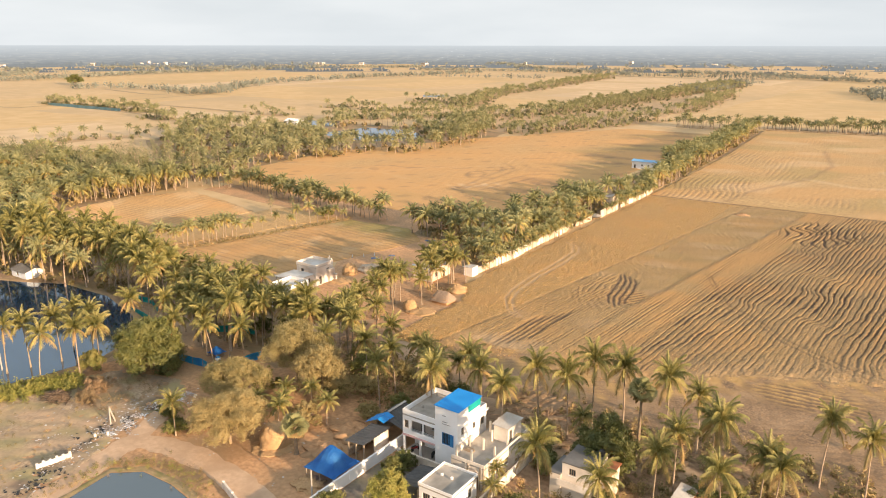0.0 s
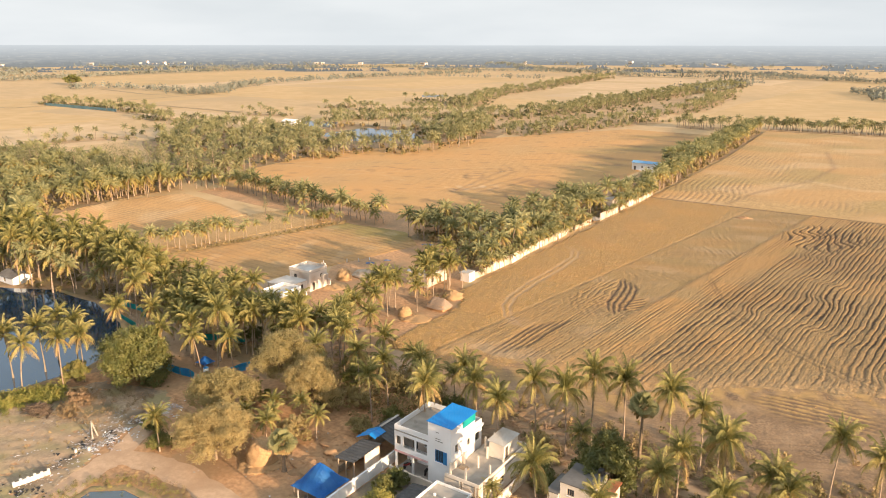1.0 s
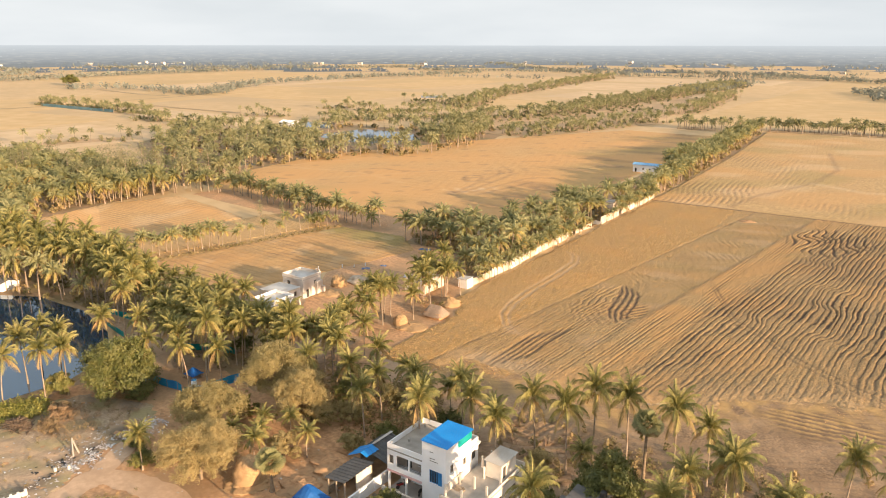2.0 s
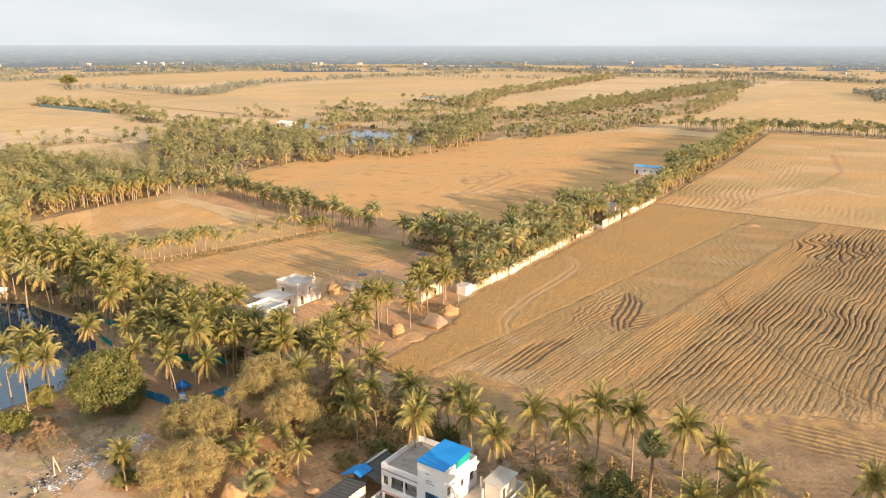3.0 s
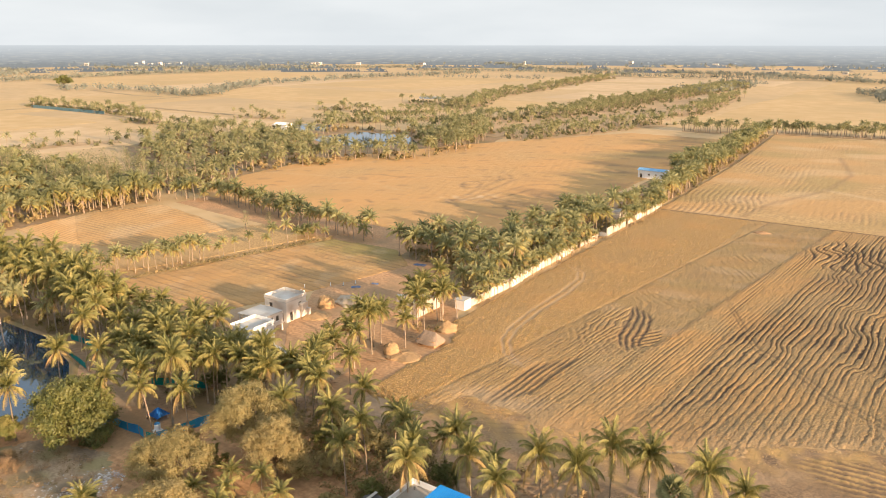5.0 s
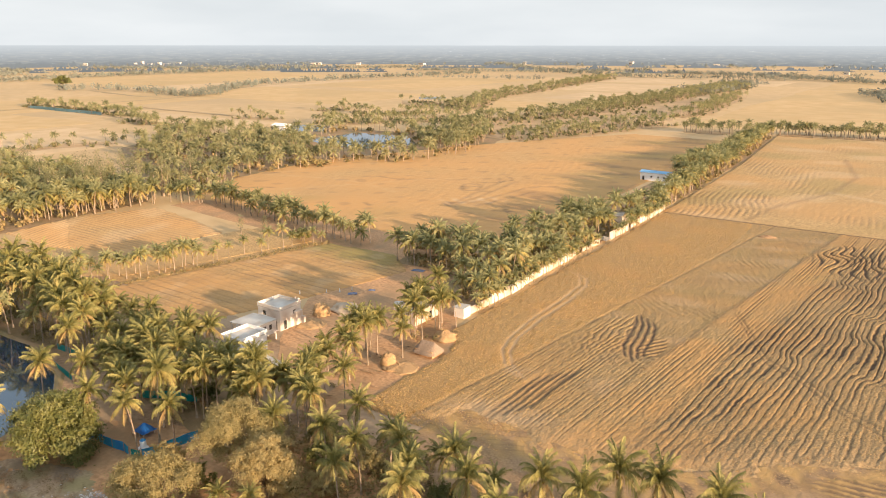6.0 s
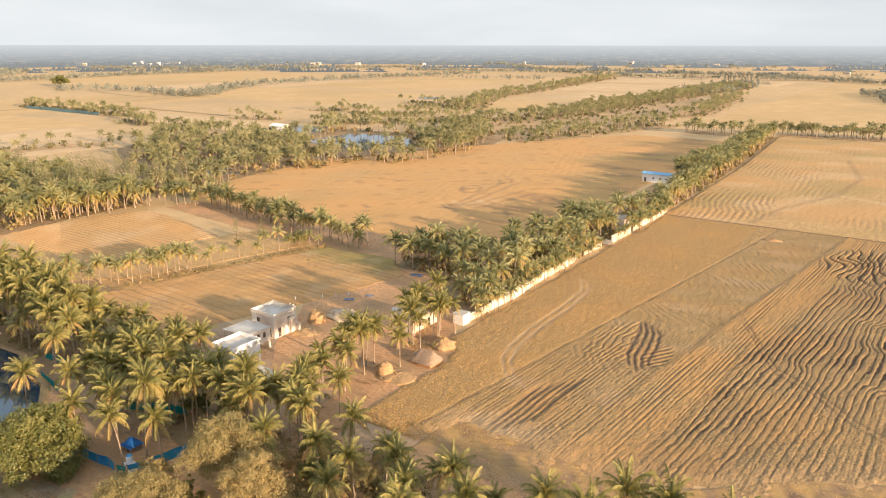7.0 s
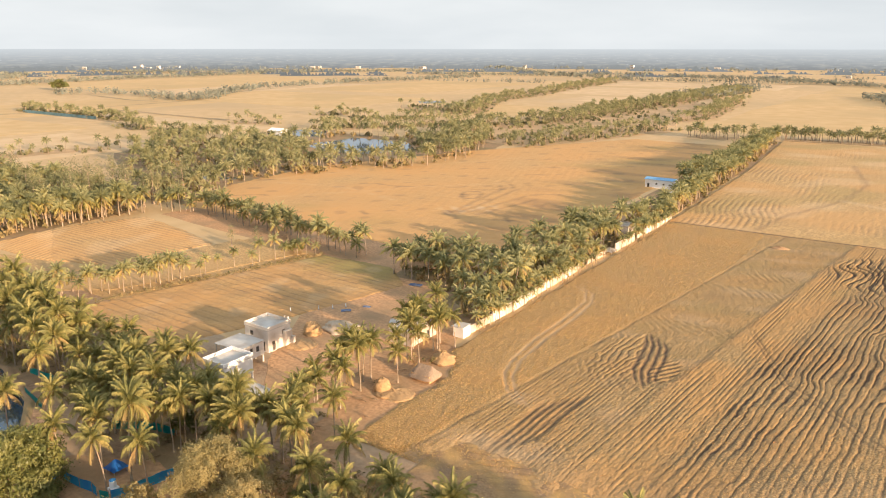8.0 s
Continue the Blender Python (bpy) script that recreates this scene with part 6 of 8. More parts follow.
def parapet(parent, x0, x1, y0, y1, z0, z1, material, t=0.15, sides="nsew"):
    for s, r in (("s", (x0, x1, y0, y0 + t, z0, z1)), ("n", (x0, x1, y1 - t, y1, z0, z1)), ("w", (x0, x0 + t, y0 + t, y1 - t, z0, z1)), ("e", (x1 - t, x1, y0 + t, y1 - t, z0, z1))):
        if s in sides:
            part("parapet", boxes(r, bev=0.02), material, parent)


def corrugated(x0, x1, y0, y1, za, zb, axis="x", pitch=0.3, depth=0.035, thick=0.03):
    """A corrugated sheet roof that slopes from za to zb along the axis; its ribs run down the slope."""
    bm = bmesh.new()
    lo, hi = (y0, y1) if axis == "x" else (x0, x1)
    n = max(4, int((hi - lo) / pitch * 2))
    top, low = [], []
    for k in range(n + 1):
        u, o = lo + (hi - lo) * k / n, depth * (1 if k % 2 else -1)
        ends = ((x0, u, za), (x1, u, zb)) if axis == "x" else ((u, y0, za), (u, y1, zb))
        top.append([bm.verts.new((a, b, c + o)) for a, b, c in ends])
        low.append([bm.verts.new((a, b, c + o - thick)) for a, b, c in ends])
    for k in range(n):
        bm.faces.new((top[k][0], top[k + 1][0], top[k + 1][1], top[k][1]))
        bm.faces.new((low[k][0], low[k][1], low[k + 1][1], low[k + 1][0]))
        for e in (0, 1):
            bm.faces.new((top[k][e], low[k][e], low[k + 1][e], top[k + 1][e]))
    for k in (0, n):
        bm.faces.new((top[k][0], top[k][1], low[k][1], low[k][0]))
    bmesh.ops.recalc_face_normals(bm, faces=bm.faces)
    return bm


# ---------------------------------------------------------------- white two-storey house
def white_house():
    h = thing("house", "white two-storey concrete house with a blue-roofed stair tower", "house")
    x0, x1, y0, y1, tx = -61.7, -52.2, 79.1, 87.7, -55.7
    part("floor_slab", boxes((x0, x1, y0, y1, 0.0, 0.3)), TILE_FLOOR, h, "tiled porch floor")
    door, win = (-60.9, -59.9, 0.3, 2.4), (-58.9, -57.2, 1.1, 2.3)
    part("wall", wall("x", x0 + 0.2, tx, 0.3, 3.2, 82.2, 0.2, [door, win]), WHITE, h)
    part("door", boxes((door[0], door[1], 82.26, 82.32, 0.3, 2.4)), WOOD, h, "brown wooden front door")
    window(h, "x", *win, 82.2, 0.2)
    part("wall", wall("y", y0 + 3, y1, 0.3, 3.2, x0, 0.2), WHITE, h)
    part("wall", wall("x", x0 + 0.2, x1 - 0.2, 0.3, 3.2, y1 - 0.2, 0.2), WHITE, h)
    part("wall", wall("y", 85.2, y1, 0.3, 3.2, x1 - 0.2, 0.2), WHITE, h)
    for px in (x0 + 0.02, -58.7):
        part("pillar", boxes((px, px + 0.3, y0 + 0.05, y0 + 0.35, 0.3, 3.2)), WHITE, h)
    part("floor_slab", boxes((x0, x1, y0, y1, 3.2, 3.45)), WHITE, h)
    part("band", boxes((x0 - 0.03, tx, y0 - 0.04, y0 - 0.003, 3.15, 3.5)), PINK, h, "faded pink painted band")
    holes = [(-61.35, -60.6, 4.5, 5.8), (-60.1, -58.1, 4.25, 6.0), (-57.85, -55.9, 4.25, 6.0)]
    part("wall", wall("x", x0 + 0.2, tx, 3.45, 6.5, y0, 0.2, holes), WHITE, h)
    window(h, "x", *holes[0], y0, 0.2)
    part("balcony_wall", wall("x", x0 + 0.2, tx, 3.45, 6.5, 80.9, 0.15, [(-59.7, -58.8, 3.5, 5.7), (-57.6, -56.3, 4.4, 5.7)]), BEIGE, h, "shaded balcony back wall")
    part("door", boxes((-59.7, -58.8, 80.95, 81.0, 3.5, 5.7)), DARK, h, "dark balcony door")
    window(h, "x", -57.6, -56.3, 4.4, 5.7, 80.9, 0.15)
    for z in (4.45, 4.7):
        part("rail", boxes((-60.1, -58.1, y0 + 0.06, y0 + 0.1, z, z + 0.04)), ROOF_GREY, h)
        part("rail", boxes((-57.85, -55.9, y0 + 0.06, y0 + 0.1, z, z + 0.04)), ROOF_GREY, h)
    part("wall", wall("y", y0, y1, 3.45, 6.5, x0, 0.2), WHITE, h)
    part("wall", wall("x", x0 + 0.2, x1 - 0.2, 3.45, 6.5, y1 - 0.2, 0.2), WHITE, h)
    part("wall", wall("y", 85.2, y1, 3.45, 6.5, x1 - 0.2, 0.2, [(86.0, 87.0, 4.5, 5.8)]), WHITE, h)
    window(h, "y", 86.0, 87.0, 4.5, 5.8, x1 - 0.2, 0.2, 1)
    part("roof_slab", boxes((x0, x1, y0, y1, 6.5, 6.72)), CONCRETE, h, "grey concrete roof terrace")
    parapet(h, x0, x1, y0, y1, 6.723, 7.5, WHITE, 0.16)
    part("cornice", boxes((x0 - 0.25, x1 + 0.25, y1 + 0.003, y1 + 0.3, 6.5, 6.7)), WHITE, h)
    part("cornice", boxes((x1 + 0.003, x1 + 0.35, 85.25, y1 + 0.003, 6.5, 6.7)), WHITE, h)
    for px, py in ((-60.8, 86.6), (-58.4, 86.9), (-58.2, 83.4), (-60.3, 82.0), (-57.0, 81.0)):
        part("column_stub", boxes((px, px + 0.25, py, py + 0.25, 6.722, 7.2)), CONCRETE, h)
    # stair tower
    sx1, sy1 = -51.8, 85.2
    w = (-54.5, -53.1, 4.0, 5.9)
    part("wall", wall("x", tx, sx1 - 0.2, 0.3, 9.7, y0 - 0.05, 0.2, [w]), WHITE, h)
    window(h, "x", *w, y0 - 0.05, 0.2, -1, BLUE_FRAME, 4)
    part("shutter", boxes((-53.05, -52.45, y0 - 0.16, y0 - 0.06, 4.0, 5.9)), BLUE_FRAME, h, "open blue window shutter")
    for z0, wd in ((7.2, 1.3), (7.55, 0.9), (8.5, 0.6)):
        part("vent", boxes((-54.4, -54.4 + wd, y0 - 0.075, y0 - 0.053, z0, z0 + 0.1)), ROOF_GREY, h, "narrow grey vent slit")
    small = [(80.1, 80.8, 5.6, 6.8), (80.2, 80.8, 2.9, 3.8), (83.2, 83.9, 5.3, 6.3)]
    part("wall", wall("y", y0 - 0.05, sy1, 0.3, 8.4, sx1 - 0.2, 0.2, small), WHITE, h)
    part("wall", wall("y", y0 - 0.05, 81.9, 8.4, 9.7, sx1 - 0.2, 0.2), WHITE, h)
    for a, b, c, d in small:
        window(h, "y", a, b, c, d, sx1 - 0.2, 0.2, 1, None, 1)
    part("wall", wall("y", y0 + 0.15, sy1, 6.73, 9.5, tx, 0.2), WHITE, h)
    part("wall", wall("x", tx + 0.2, sx1 - 0.2, 6.73, 9.5, sy1 - 0.2, 0.2), WHITE, h)
    part("side_panel", boxes((sx1 - 0.12, sx1 - 0.06, 81.92, sy1 + 0.2, 8.4, 9.66), bev=0.01), TEAL, h, "teal plastic side panel")
    part("canopy", corrugated(tx - 0.2, sx1 + 0.25, y0 - 0.1, sy1 + 0.35, 9.85, 9.8, "x", 0.24, 0.03), BLUE_SHEET, h, "bright blue corrugated canopy")
    # porch apron and its low wall
    part("apron", boxes((-62.0, -53.6, 77.9, 79.09, 0.0, 0.22)), TILE_FLOOR, h, "tiled apron before the porch")
    return h


white_house()


def scooter(x, y, rz, paint, label):
    s = thing("motorcycle", label, "motorcycle", Matrix.Translation((x, y, 0.3)) @ pose(0, 0, 0, 0, 0, rz))
    for px in (-0.62, 0.62):
        bm = bmesh.new()
        bmesh.ops.create_cone(bm, cap_ends=True, segments=14, radius1=0.29, radius2=0.29, depth=0.1, matrix=Matrix.Translation((px, 0, 0.29)) @ pose(0, 0, 0, 90, 0, 0))
        part("wheel", bm, BLACK, s)
    part("body", boxes((-0.5, 0.35, -0.14, 0.14, 0.4, 0.72), (-0.85, -0.3, -0.1, 0.1, 0.6, 0.8), bev=0.06), paint, s)
    part("seat", boxes((-0.75, 0.05, -0.13, 0.13, 0.78, 0.88), bev=0.04), BLACK, s)
    part("handlebar", boxes((0.42, 0.48, -0.34, 0.34, 1.0, 1.05), (0.42, 0.5, -0.04, 0.04, 0.55, 1.0)), ROOF_GREY, s)


scooter(-60.2, 80.3, 70, RED_PAINT, "red motorcycle parked in the porch")
scooter(-57.0, 80.6, 100, BLACK, "black motorcycle parked in the porch")


def annex():
    a = thing("house_annex", "low unfinished cream building with an open roof terrace", "house")
    x0, x1, y0, y1 = -51.75, -46.2, 77.4, 90.6
    part("wall", wall("y", y0, y1, 0, 3.3, x1 - 0.2, 0.2, [(79.4, 80.3, 1.2, 2.3), (83.0, 84.0, 1.2, 2.3), (87.0, 88.0, 1.2, 2.3)]), CREAM, a)
    for u in (79.4, 83.0, 87.0):
        window(a, "y", u, u + (0.9 if u < 80 else 1.0), 1.2, 2.3, x1 - 0.2, 0.2, 1)
    part("wall", wall("x", x0, x1 - 0.2, 0, 3.3, y1 - 0.2, 0.2), CREAM, a)
    part("wall", wall("x", x0, x1 - 0.2, 0, 3.3, y0, 0.2, [(-48.6, -47.2, 0.0, 2.0), (-51.0, -49.6, 0.0, 2.2)]), CREAM, a)
    bm = bmesh.new()
    for k in range(9):                                  # arch over the gateway
        t0, t1 = math.pi * k / 9, math.pi * (k + 1) / 9
        q = [(-47.9 + r * math.cos(t), 2.0 + r * math.sin(t)) for t, r in ((t0, 0.7), (t1, 0.7), (t1, 0.95), (t0, 0.95))]
        lo, hi = [bm.verts.new((x, y0 - 0.08, z)) for x, z in q], [bm.verts.new((x, y0 - 0.003, z)) for x, z in q]
        bm.faces.new(lo), bm.faces.new(hi[::-1])
        for i in range(4):
            bm.faces.new((lo[i], hi[i], hi[(i + 1) % 4], lo[(i + 1) % 4]))
    bmesh.ops.recalc_face_normals(bm, faces=bm.faces)
    part("arch", bm, BEIGE, a)
    for k, px in enumerate((-49.4, -49.05, -48.85, -47.0, -46.75, -46.45)):
        part("pilaster", boxes((px, px + 0.16, y0 - 0.1, y0 - 0.003, 0.0, 3.6)), WOOD if k % 2 else CREAM, a)
    part("roof_slab", boxes((x0, x1, y0, y1, 3.3, 3.5)), CONCRETE, a, "grey-brown concrete terrace floor")
    parapet(a, x0, x1, y0, y1, 3.503, 4.0, CREAM, 0.14, "sen")
    for px, py in ((-51.4, 78.0), (-48.9, 78.0), (-46.7, 80.6), (-49.2, 81.6), (-51.3, 81.4), (-46.7, 84.2), (-49.4, 84.4), (-51.0, 86.6)):
        part("column", boxes((px, px + 0.26, py, py + 0.26, 3.502, 5.3)), CREAM, a, "unfinished concrete column")
    part("wall", wall("y", 78.4, 83.0, 3.502, 4.6, x0 + 0.05, 0.12), CREAM, a)
    part("brick_heap", boxes((-51.2, -49.8, 80.0, 80.7, 3.503, 3.8), (-50.9, -50.0, 80.1, 80.6, 3.8, 4.0)), WOOD, a, "heap of planks and boards")
    rx0, rx1, ry0, ry1 = -49.35, -46.95, 85.2, 89.2
    part("wall", wall("x", rx0, rx1 - 0.15, 3.503, 5.9, ry0, 0.15), CREAM, a)
    part("wall", wall("y", ry0, ry1, 3.503, 5.9, rx1 - 0.15, 0.15, [(85.6, 86.4, 3.55, 5.4)]), CREAM, a)
    # near-black slab stands in for the unlit room behind the opening
    part("door", boxes((rx1 - 0.1, rx1 - 0.05, 85.6, 86.4, 3.55, 5.4)), DARK, a, "doorway filled near-black for the unlit room")
    part("wall", wall("x", rx0, rx1 - 0.15, 3.503, 5.9, ry1 - 0.15, 0.15), CREAM, a)
    part("wall", wall("y", ry0 + 0.15, ry1 - 0.15, 3.503, 5.9, rx0, 0.15), CREAM, a)
    part("roof", corrugated(rx0 - 0.25, rx1 + 0.25, ry0 - 0.25, ry1 + 0.25, 6.1, 5.98, "x", 0.3, 0.03), ROOF_PALE, a, "pale corrugated sheet roof")


annex()


def flat_house(name, label, x0, x1, y0, y1, z1, rail, wall_mat, south=(), east=(), roof=None, back=True, pillars=0.0, north_label=""):
    """A flat-roofed house > walls, windows, roof slab, parapets; pillars: height of an open ground floor."""
    h = thing(name, label, "house")
    zb = pillars
    if pillars:
        for px in (x0 + 0.05, (x0 + x1) / 2, x1 - 0.35):
            for py in (y0 + 0.05, y1 - 0.35):
                part("pillar", boxes((px, px + 0.3, py, py + 0.3, 0, zb)), wall_mat, h)
        part("wall", wall("x", x0 + 0.3, x1 - 0.3, 0, zb, (y0 + y1) / 2, 0.2), CONCRETE, h)
        part("floor_slab", boxes((x0, x1, y0, y1, zb, zb + 0.2)), wall_mat, h)
        zb += 0.2
    part("wall", wall("x", x0, x1, zb, z1, y0, 0.2, south), wall_mat, h)
    part("wall", wall("y", y0 + 0.2, y1 - 0.2, zb, z1, x1 - 0.2, 0.2, east), wall_mat, h)
    part("wall", wall("x", x0, x1, zb, z1, y1 - 0.2, 0.2), wall_mat, h)
    part("wall", wall("y", y0 + 0.2, y1 - 0.2, zb, z1, x0, 0.2), wall_mat, h)
    for o in south:
        window(h, "x", *o, y0, 0.2)
    for o in east:
        window(h, "y", *o, x1 - 0.2, 0.2, 1)
    part("roof_slab", boxes((x0 - 0.12, x1 + 0.12, y0 - 0.12, y1 + 0.12, z1, z1 + 0.16)), roof or CONCRETE, h, "flat concrete roof")
    if rail:
        parapet(h, x0 - 0.1, x1 + 0.1, y0 - 0.1, y1 + 0.1, z1 + 0.163, z1 + 0.163 + rail, wall_mat, 0.14)
    return h


f = flat_house("house", "small white flat-roofed house behind a compound wall", -51.8, -46.4, 69.7, 75.7, 3.1, 0.4, WHITE,
               [(-51.2, -50.0, 1.0, 2.3), (-49.6, -48.6, 1.0, 2.3), (-48.2, -47.0, 1.0, 2.3)], [(71.0, 71.7, 1.2, 2.3), (73.6, 74.4, 0.9, 2.4)])
for px in (-50.6, -49.0):
    part("roof_drum", boxes((px, px + 0.35, 73.0, 73.35, 3.27, 3.6), bev=0.06), WHITE, f, "small white roof drum")
f = flat_house("house", "cream house with a grey flat roof among palms", -36.9, -32.5, 82.4, 87.5, 5.4, 0.0, CREAM, [(-35.9, -34.9, 3.8, 4.8)], [(84.0, 85.0, 3.8, 4.8)], ROOF_GREY)
part("side_room", boxes((-38.6, -36.95, 82.2, 86.6, 0, 3.6), bev=0.03), CREAM, f, "low cream side room")
part("side_roof", boxes((-38.75, -36.95, 82.0, 86.8, 3.603, 3.75)), ROOF_GREY, f)
part("stair_room", boxes((-32.45, -30.9, 84.0, 88.2, 0, 4.2), bev=0.03), BEIGE, f, "unpainted stair room")
part("side_roof", boxes((-32.48, -30.7, 83.8, 88.4, 4.203, 4.34)), TERRACOTTA, f)
part("balcony", boxes((-37.0, -32.4, 81.0, 82.27, 2.6, 2.8), (-37.0, -32.4, 81.0, 81.12, 2.803, 3.6)), CREAM, f)
part("water_tank", boxes((-33.4, -32.7, 86.2, 87.0, 5.563, 6.5), bev=0.12), BLACK, f, "black roof water tank")
UPPER_FARM = flat_house("farmhouse", "unpainted square farmhouse with a pale roof terrace", -136.1, -129.2, 130.5, 136.8, 4.7, 0.7, PALE_WASH, [(-134.6, -133.6, 2.9, 4.0), (-131.2, -130.2, 0.1, 2.2)], [(131.6, 132.5, 0.1, 2.2), (134.4, 135.3, 2.9, 3.9)], ROOF_PALE)
MIDDLE_FARM = flat_house("farmhouse", "low unpainted farmhouse with a pale flat roof", -132.2, -126.8, 120.9, 127.2, 4.4, 0.0, PALE_WASH, [(-131.0, -130.0, 1.2, 2.4)], [(122.0, 122.8, 2.6, 3.8), (123.6, 124.4, 2.6, 3.8), (125.2, 126.0, 2.6, 3.8)], ROOF_PALE, pillars=1.6)
flat_house("farmhouse", "pale farmhouse raised on pillars with a white roof terrace", -125.9, -120.3, 112.0, 118.7, 5.6, 0.7, WHITE, [(-124.6, -123.6, 3.6, 4.8)], [(114.2, 115.2, 3.6, 4.8)], ROOF_PALE, pillars=2.6)
for px, py, w in ((-129.6, 136.3, 0.35), (-130.6, 136.4, 0.3)):
    part("column_stub", boxes((px, px + w, py, py + w, 5.56, 6.1)), PALE_WASH, UPPER_FARM, "rough unfinished column end")
part("stair_wall", boxes((-129.18, -128.4, 134.6, 136.6, -0.05, 3.6), (-129.18, -127.6, 136.0, 136.7, -0.05, 2.2), bev=0.04), PALE_WASH, UPPER_FARM, "rough unplastered stair wall")
part("awning", boxes((-133.9, -132.35, 120.7, 127.3, 4.32, 4.48), bev=0.02), ROOF_PALE, MIDDLE_FARM, "pale roof slab reaching over an open porch")
for py in (121.0, 124.0, 126.9):
    part("porch_post", boxes((-133.8, -133.6, py, py + 0.2, -0.05, 4.32)), PALE_WASH, MIDDLE_FARM)
f = thing("shed", "grey open shed among the palms", "shed")
part("roof", corrugated(-116.6, -111.8, 110.2, 115.4, 3.0, 2.7, "x"), ROOF_PALE, f)
for px in (-116.2, -112.2):
    for py in (110.6, 115.0):
        part("post", boxes((px - 0.08, px + 0.08, py - 0.08, py + 0.08, 0, 2.75)), WOOD, f)
part("wall", wall("x", -116.2, -112.2, 0, 2.6, 114.9, 0.12), BEIGE, f)


def run_wall(label, p, q, height, material, coping=None, gap=3.0, name="compound_wall", thick=0.2):
    """compound_wall > panel, coping, pillars; from p to q."""
    d = math.dist(p, q)
    w = thing(name, label, "wall", Matrix.Translation((p[0], p[1], 0)) @ pose(0, 0, 0, 0, 0, math.degrees(math.atan2(q[1] - p[1], q[0] - p[0]))))
    part("panel", boxes((0, d, -thick / 2, thick / 2, -0.05, height)), material, w)
    part("coping", boxes((-0.05, d + 0.05, -thick / 2 - 0.05, thick / 2 + 0.05, height + 0.003, height + 0.1)), coping or material, w)
    n = max(1, round(d / gap))
    for k in range(n + 1):
        u = d * k / n
        part("pillar", boxes((u - 0.16, u + 0.16, -thick / 2 - 0.08, thick / 2 + 0.08, -0.05, height + 0.2)), material, w)
    return w


sheet("garden_ground", wobble([(-62.8, 56.3), (-51.9, 56.3), (-51.9, 77.4), (-62.8, 77.4)], 3, 0.12, 18), 0.075, mat("dark_garden_soil", (0.15, 0.125, 0.10), (0.25, 0.205, 0.16), 1.2, (0.20, 0.18, 0.11), 0.3, bump=0.6, grain=4), "dark swept garden earth inside the compound", "ground", edge=0.1)
run_wall("long whitewashed compound wall", (-63.1, 56.0), (-63.1, 81.0), 1.8, WHITE)
run_wall("cream inner compound wall before the porch", (-61.4, 77.7), (-53.6, 77.7), 1.4, CREAM)
run_wall("whitewashed compound wall at the roadside", (-63.1, 56.0), (-46.6, 56.0), 1.8, WHITE)
run_wall("cream wall beside the lane", (-44.6, 70.0), (-44.6, 90.0), 1.6, CREAM)
run_wall("short white wall by the pond road", (-76.6, 57.3), (-70.4, 55.2), 1.1, CREAM)

# grey sheds, lean-tos and tents beside the house
f = thing("shed", "open shed with a corrugated grey roof on posts", "shed")
part("roof", corrugated(-68.1, -64.4, 73.2, 79.6, 2.9, 3.25, "x", 0.7, 0.07), ROOF_DARK, f, "grey corrugated roof")
for px in (-67.8, -66.3, -64.8):
    part("post", boxes((px - 0.1, px + 0.1, 73.5, 73.7, 0, 2.9)), WOOD, f)
part("wall", wall("x", -67.9, -64.7, 0, 2.8, 79.2, 0.15), WOOD, f)
part("wall", wall("y", 76.0, 79.2, 0, 2.9, -64.9, 0.15), CREAM, f, "cream side wall")
part("wall", wall("y", 73.7, 79.2, 0, 1.2, -67.9, 0.12), WOOD, f)
f = thing("shed", "dark lean-to with a blue tarpaulin over one end", "shed")
part("roof", corrugated(-66.9, -62.2, 80.6, 86.6, 3.9, 2.7, "x", 0.6, 0.06), ROOF_DARK, f, "dark corrugated roof")
part("roof", corrugated(-68.7, -66.93, 80.6, 86.6, 3.0, 3.88, "x", 0.6, 0.05), ROOF_DARK, f)
part("ridge_cap", boxes((-67.15, -66.7, 82.2, 86.7, 3.99, 4.05)), ROOF_PALE, f, "pale ridge sheet")
part("tarpaulin", corrugated(-69.3, -66.75, 79.3, 82.4, 2.86, 4.12, "x", 0.9, 0.05), BLUE_SHEET, f, "blue tarpaulin over the shed's end")
part("tarpaulin", corrugated(-66.74, -65.6, 79.3, 82.0, 4.12, 3.72, "x", 0.9, 0.05), BLUE_SHEET, f)
for px, z in ((-68.2, 3.1), (-62.6, 2.7)):
    for py in (80.9, 86.3):
        part("post", boxes((px - 0.09, px + 0.09, py - 0.09, py + 0.09, 0, z)), WOOD, f)
part("wall", wall("y", 80.9, 86.3, 0, 2.4, -68.2, 0.12), WOOD, f)
f = thing("shed", "low shed with dark corrugated roof beside the garden", "shed")
part("roof", corrugated(-55.6, -52.1, 69.9, 75.4, 2.1, 2.6, "x", 0.6, 0.06), ROOF_DARK, f)
for px in (-55.4, -52.3):
    for py in (70.1, 75.2):
        part("post", boxes((px - 0.08, px + 0.08, py - 0.08, py + 0.08, 0, 2.1)), WOOD, f)
f = thing("shed", "low shed of pale sheets with a tiled end", "shed")
part("roof", corrugated(-23.3, -20.9, 86.2, 91.2, 2.6, 2.3, "x"), ROOF_PALE, f)
part("roof", corrugated(-20.88, -19.2, 85.8, 90.6, 2.3, 2.0, "x", 0.24, 0.05), TERRACOTTA, f, "terracotta tiled end")
part("wall", boxes((-23.1, -19.5, 86.4, 86.55, 0, 2.0)), CREAM, f)
part("wall", boxes((-19.65, -19.5, 86.6, 90.4, 0, 1.9)), CREAM, f)


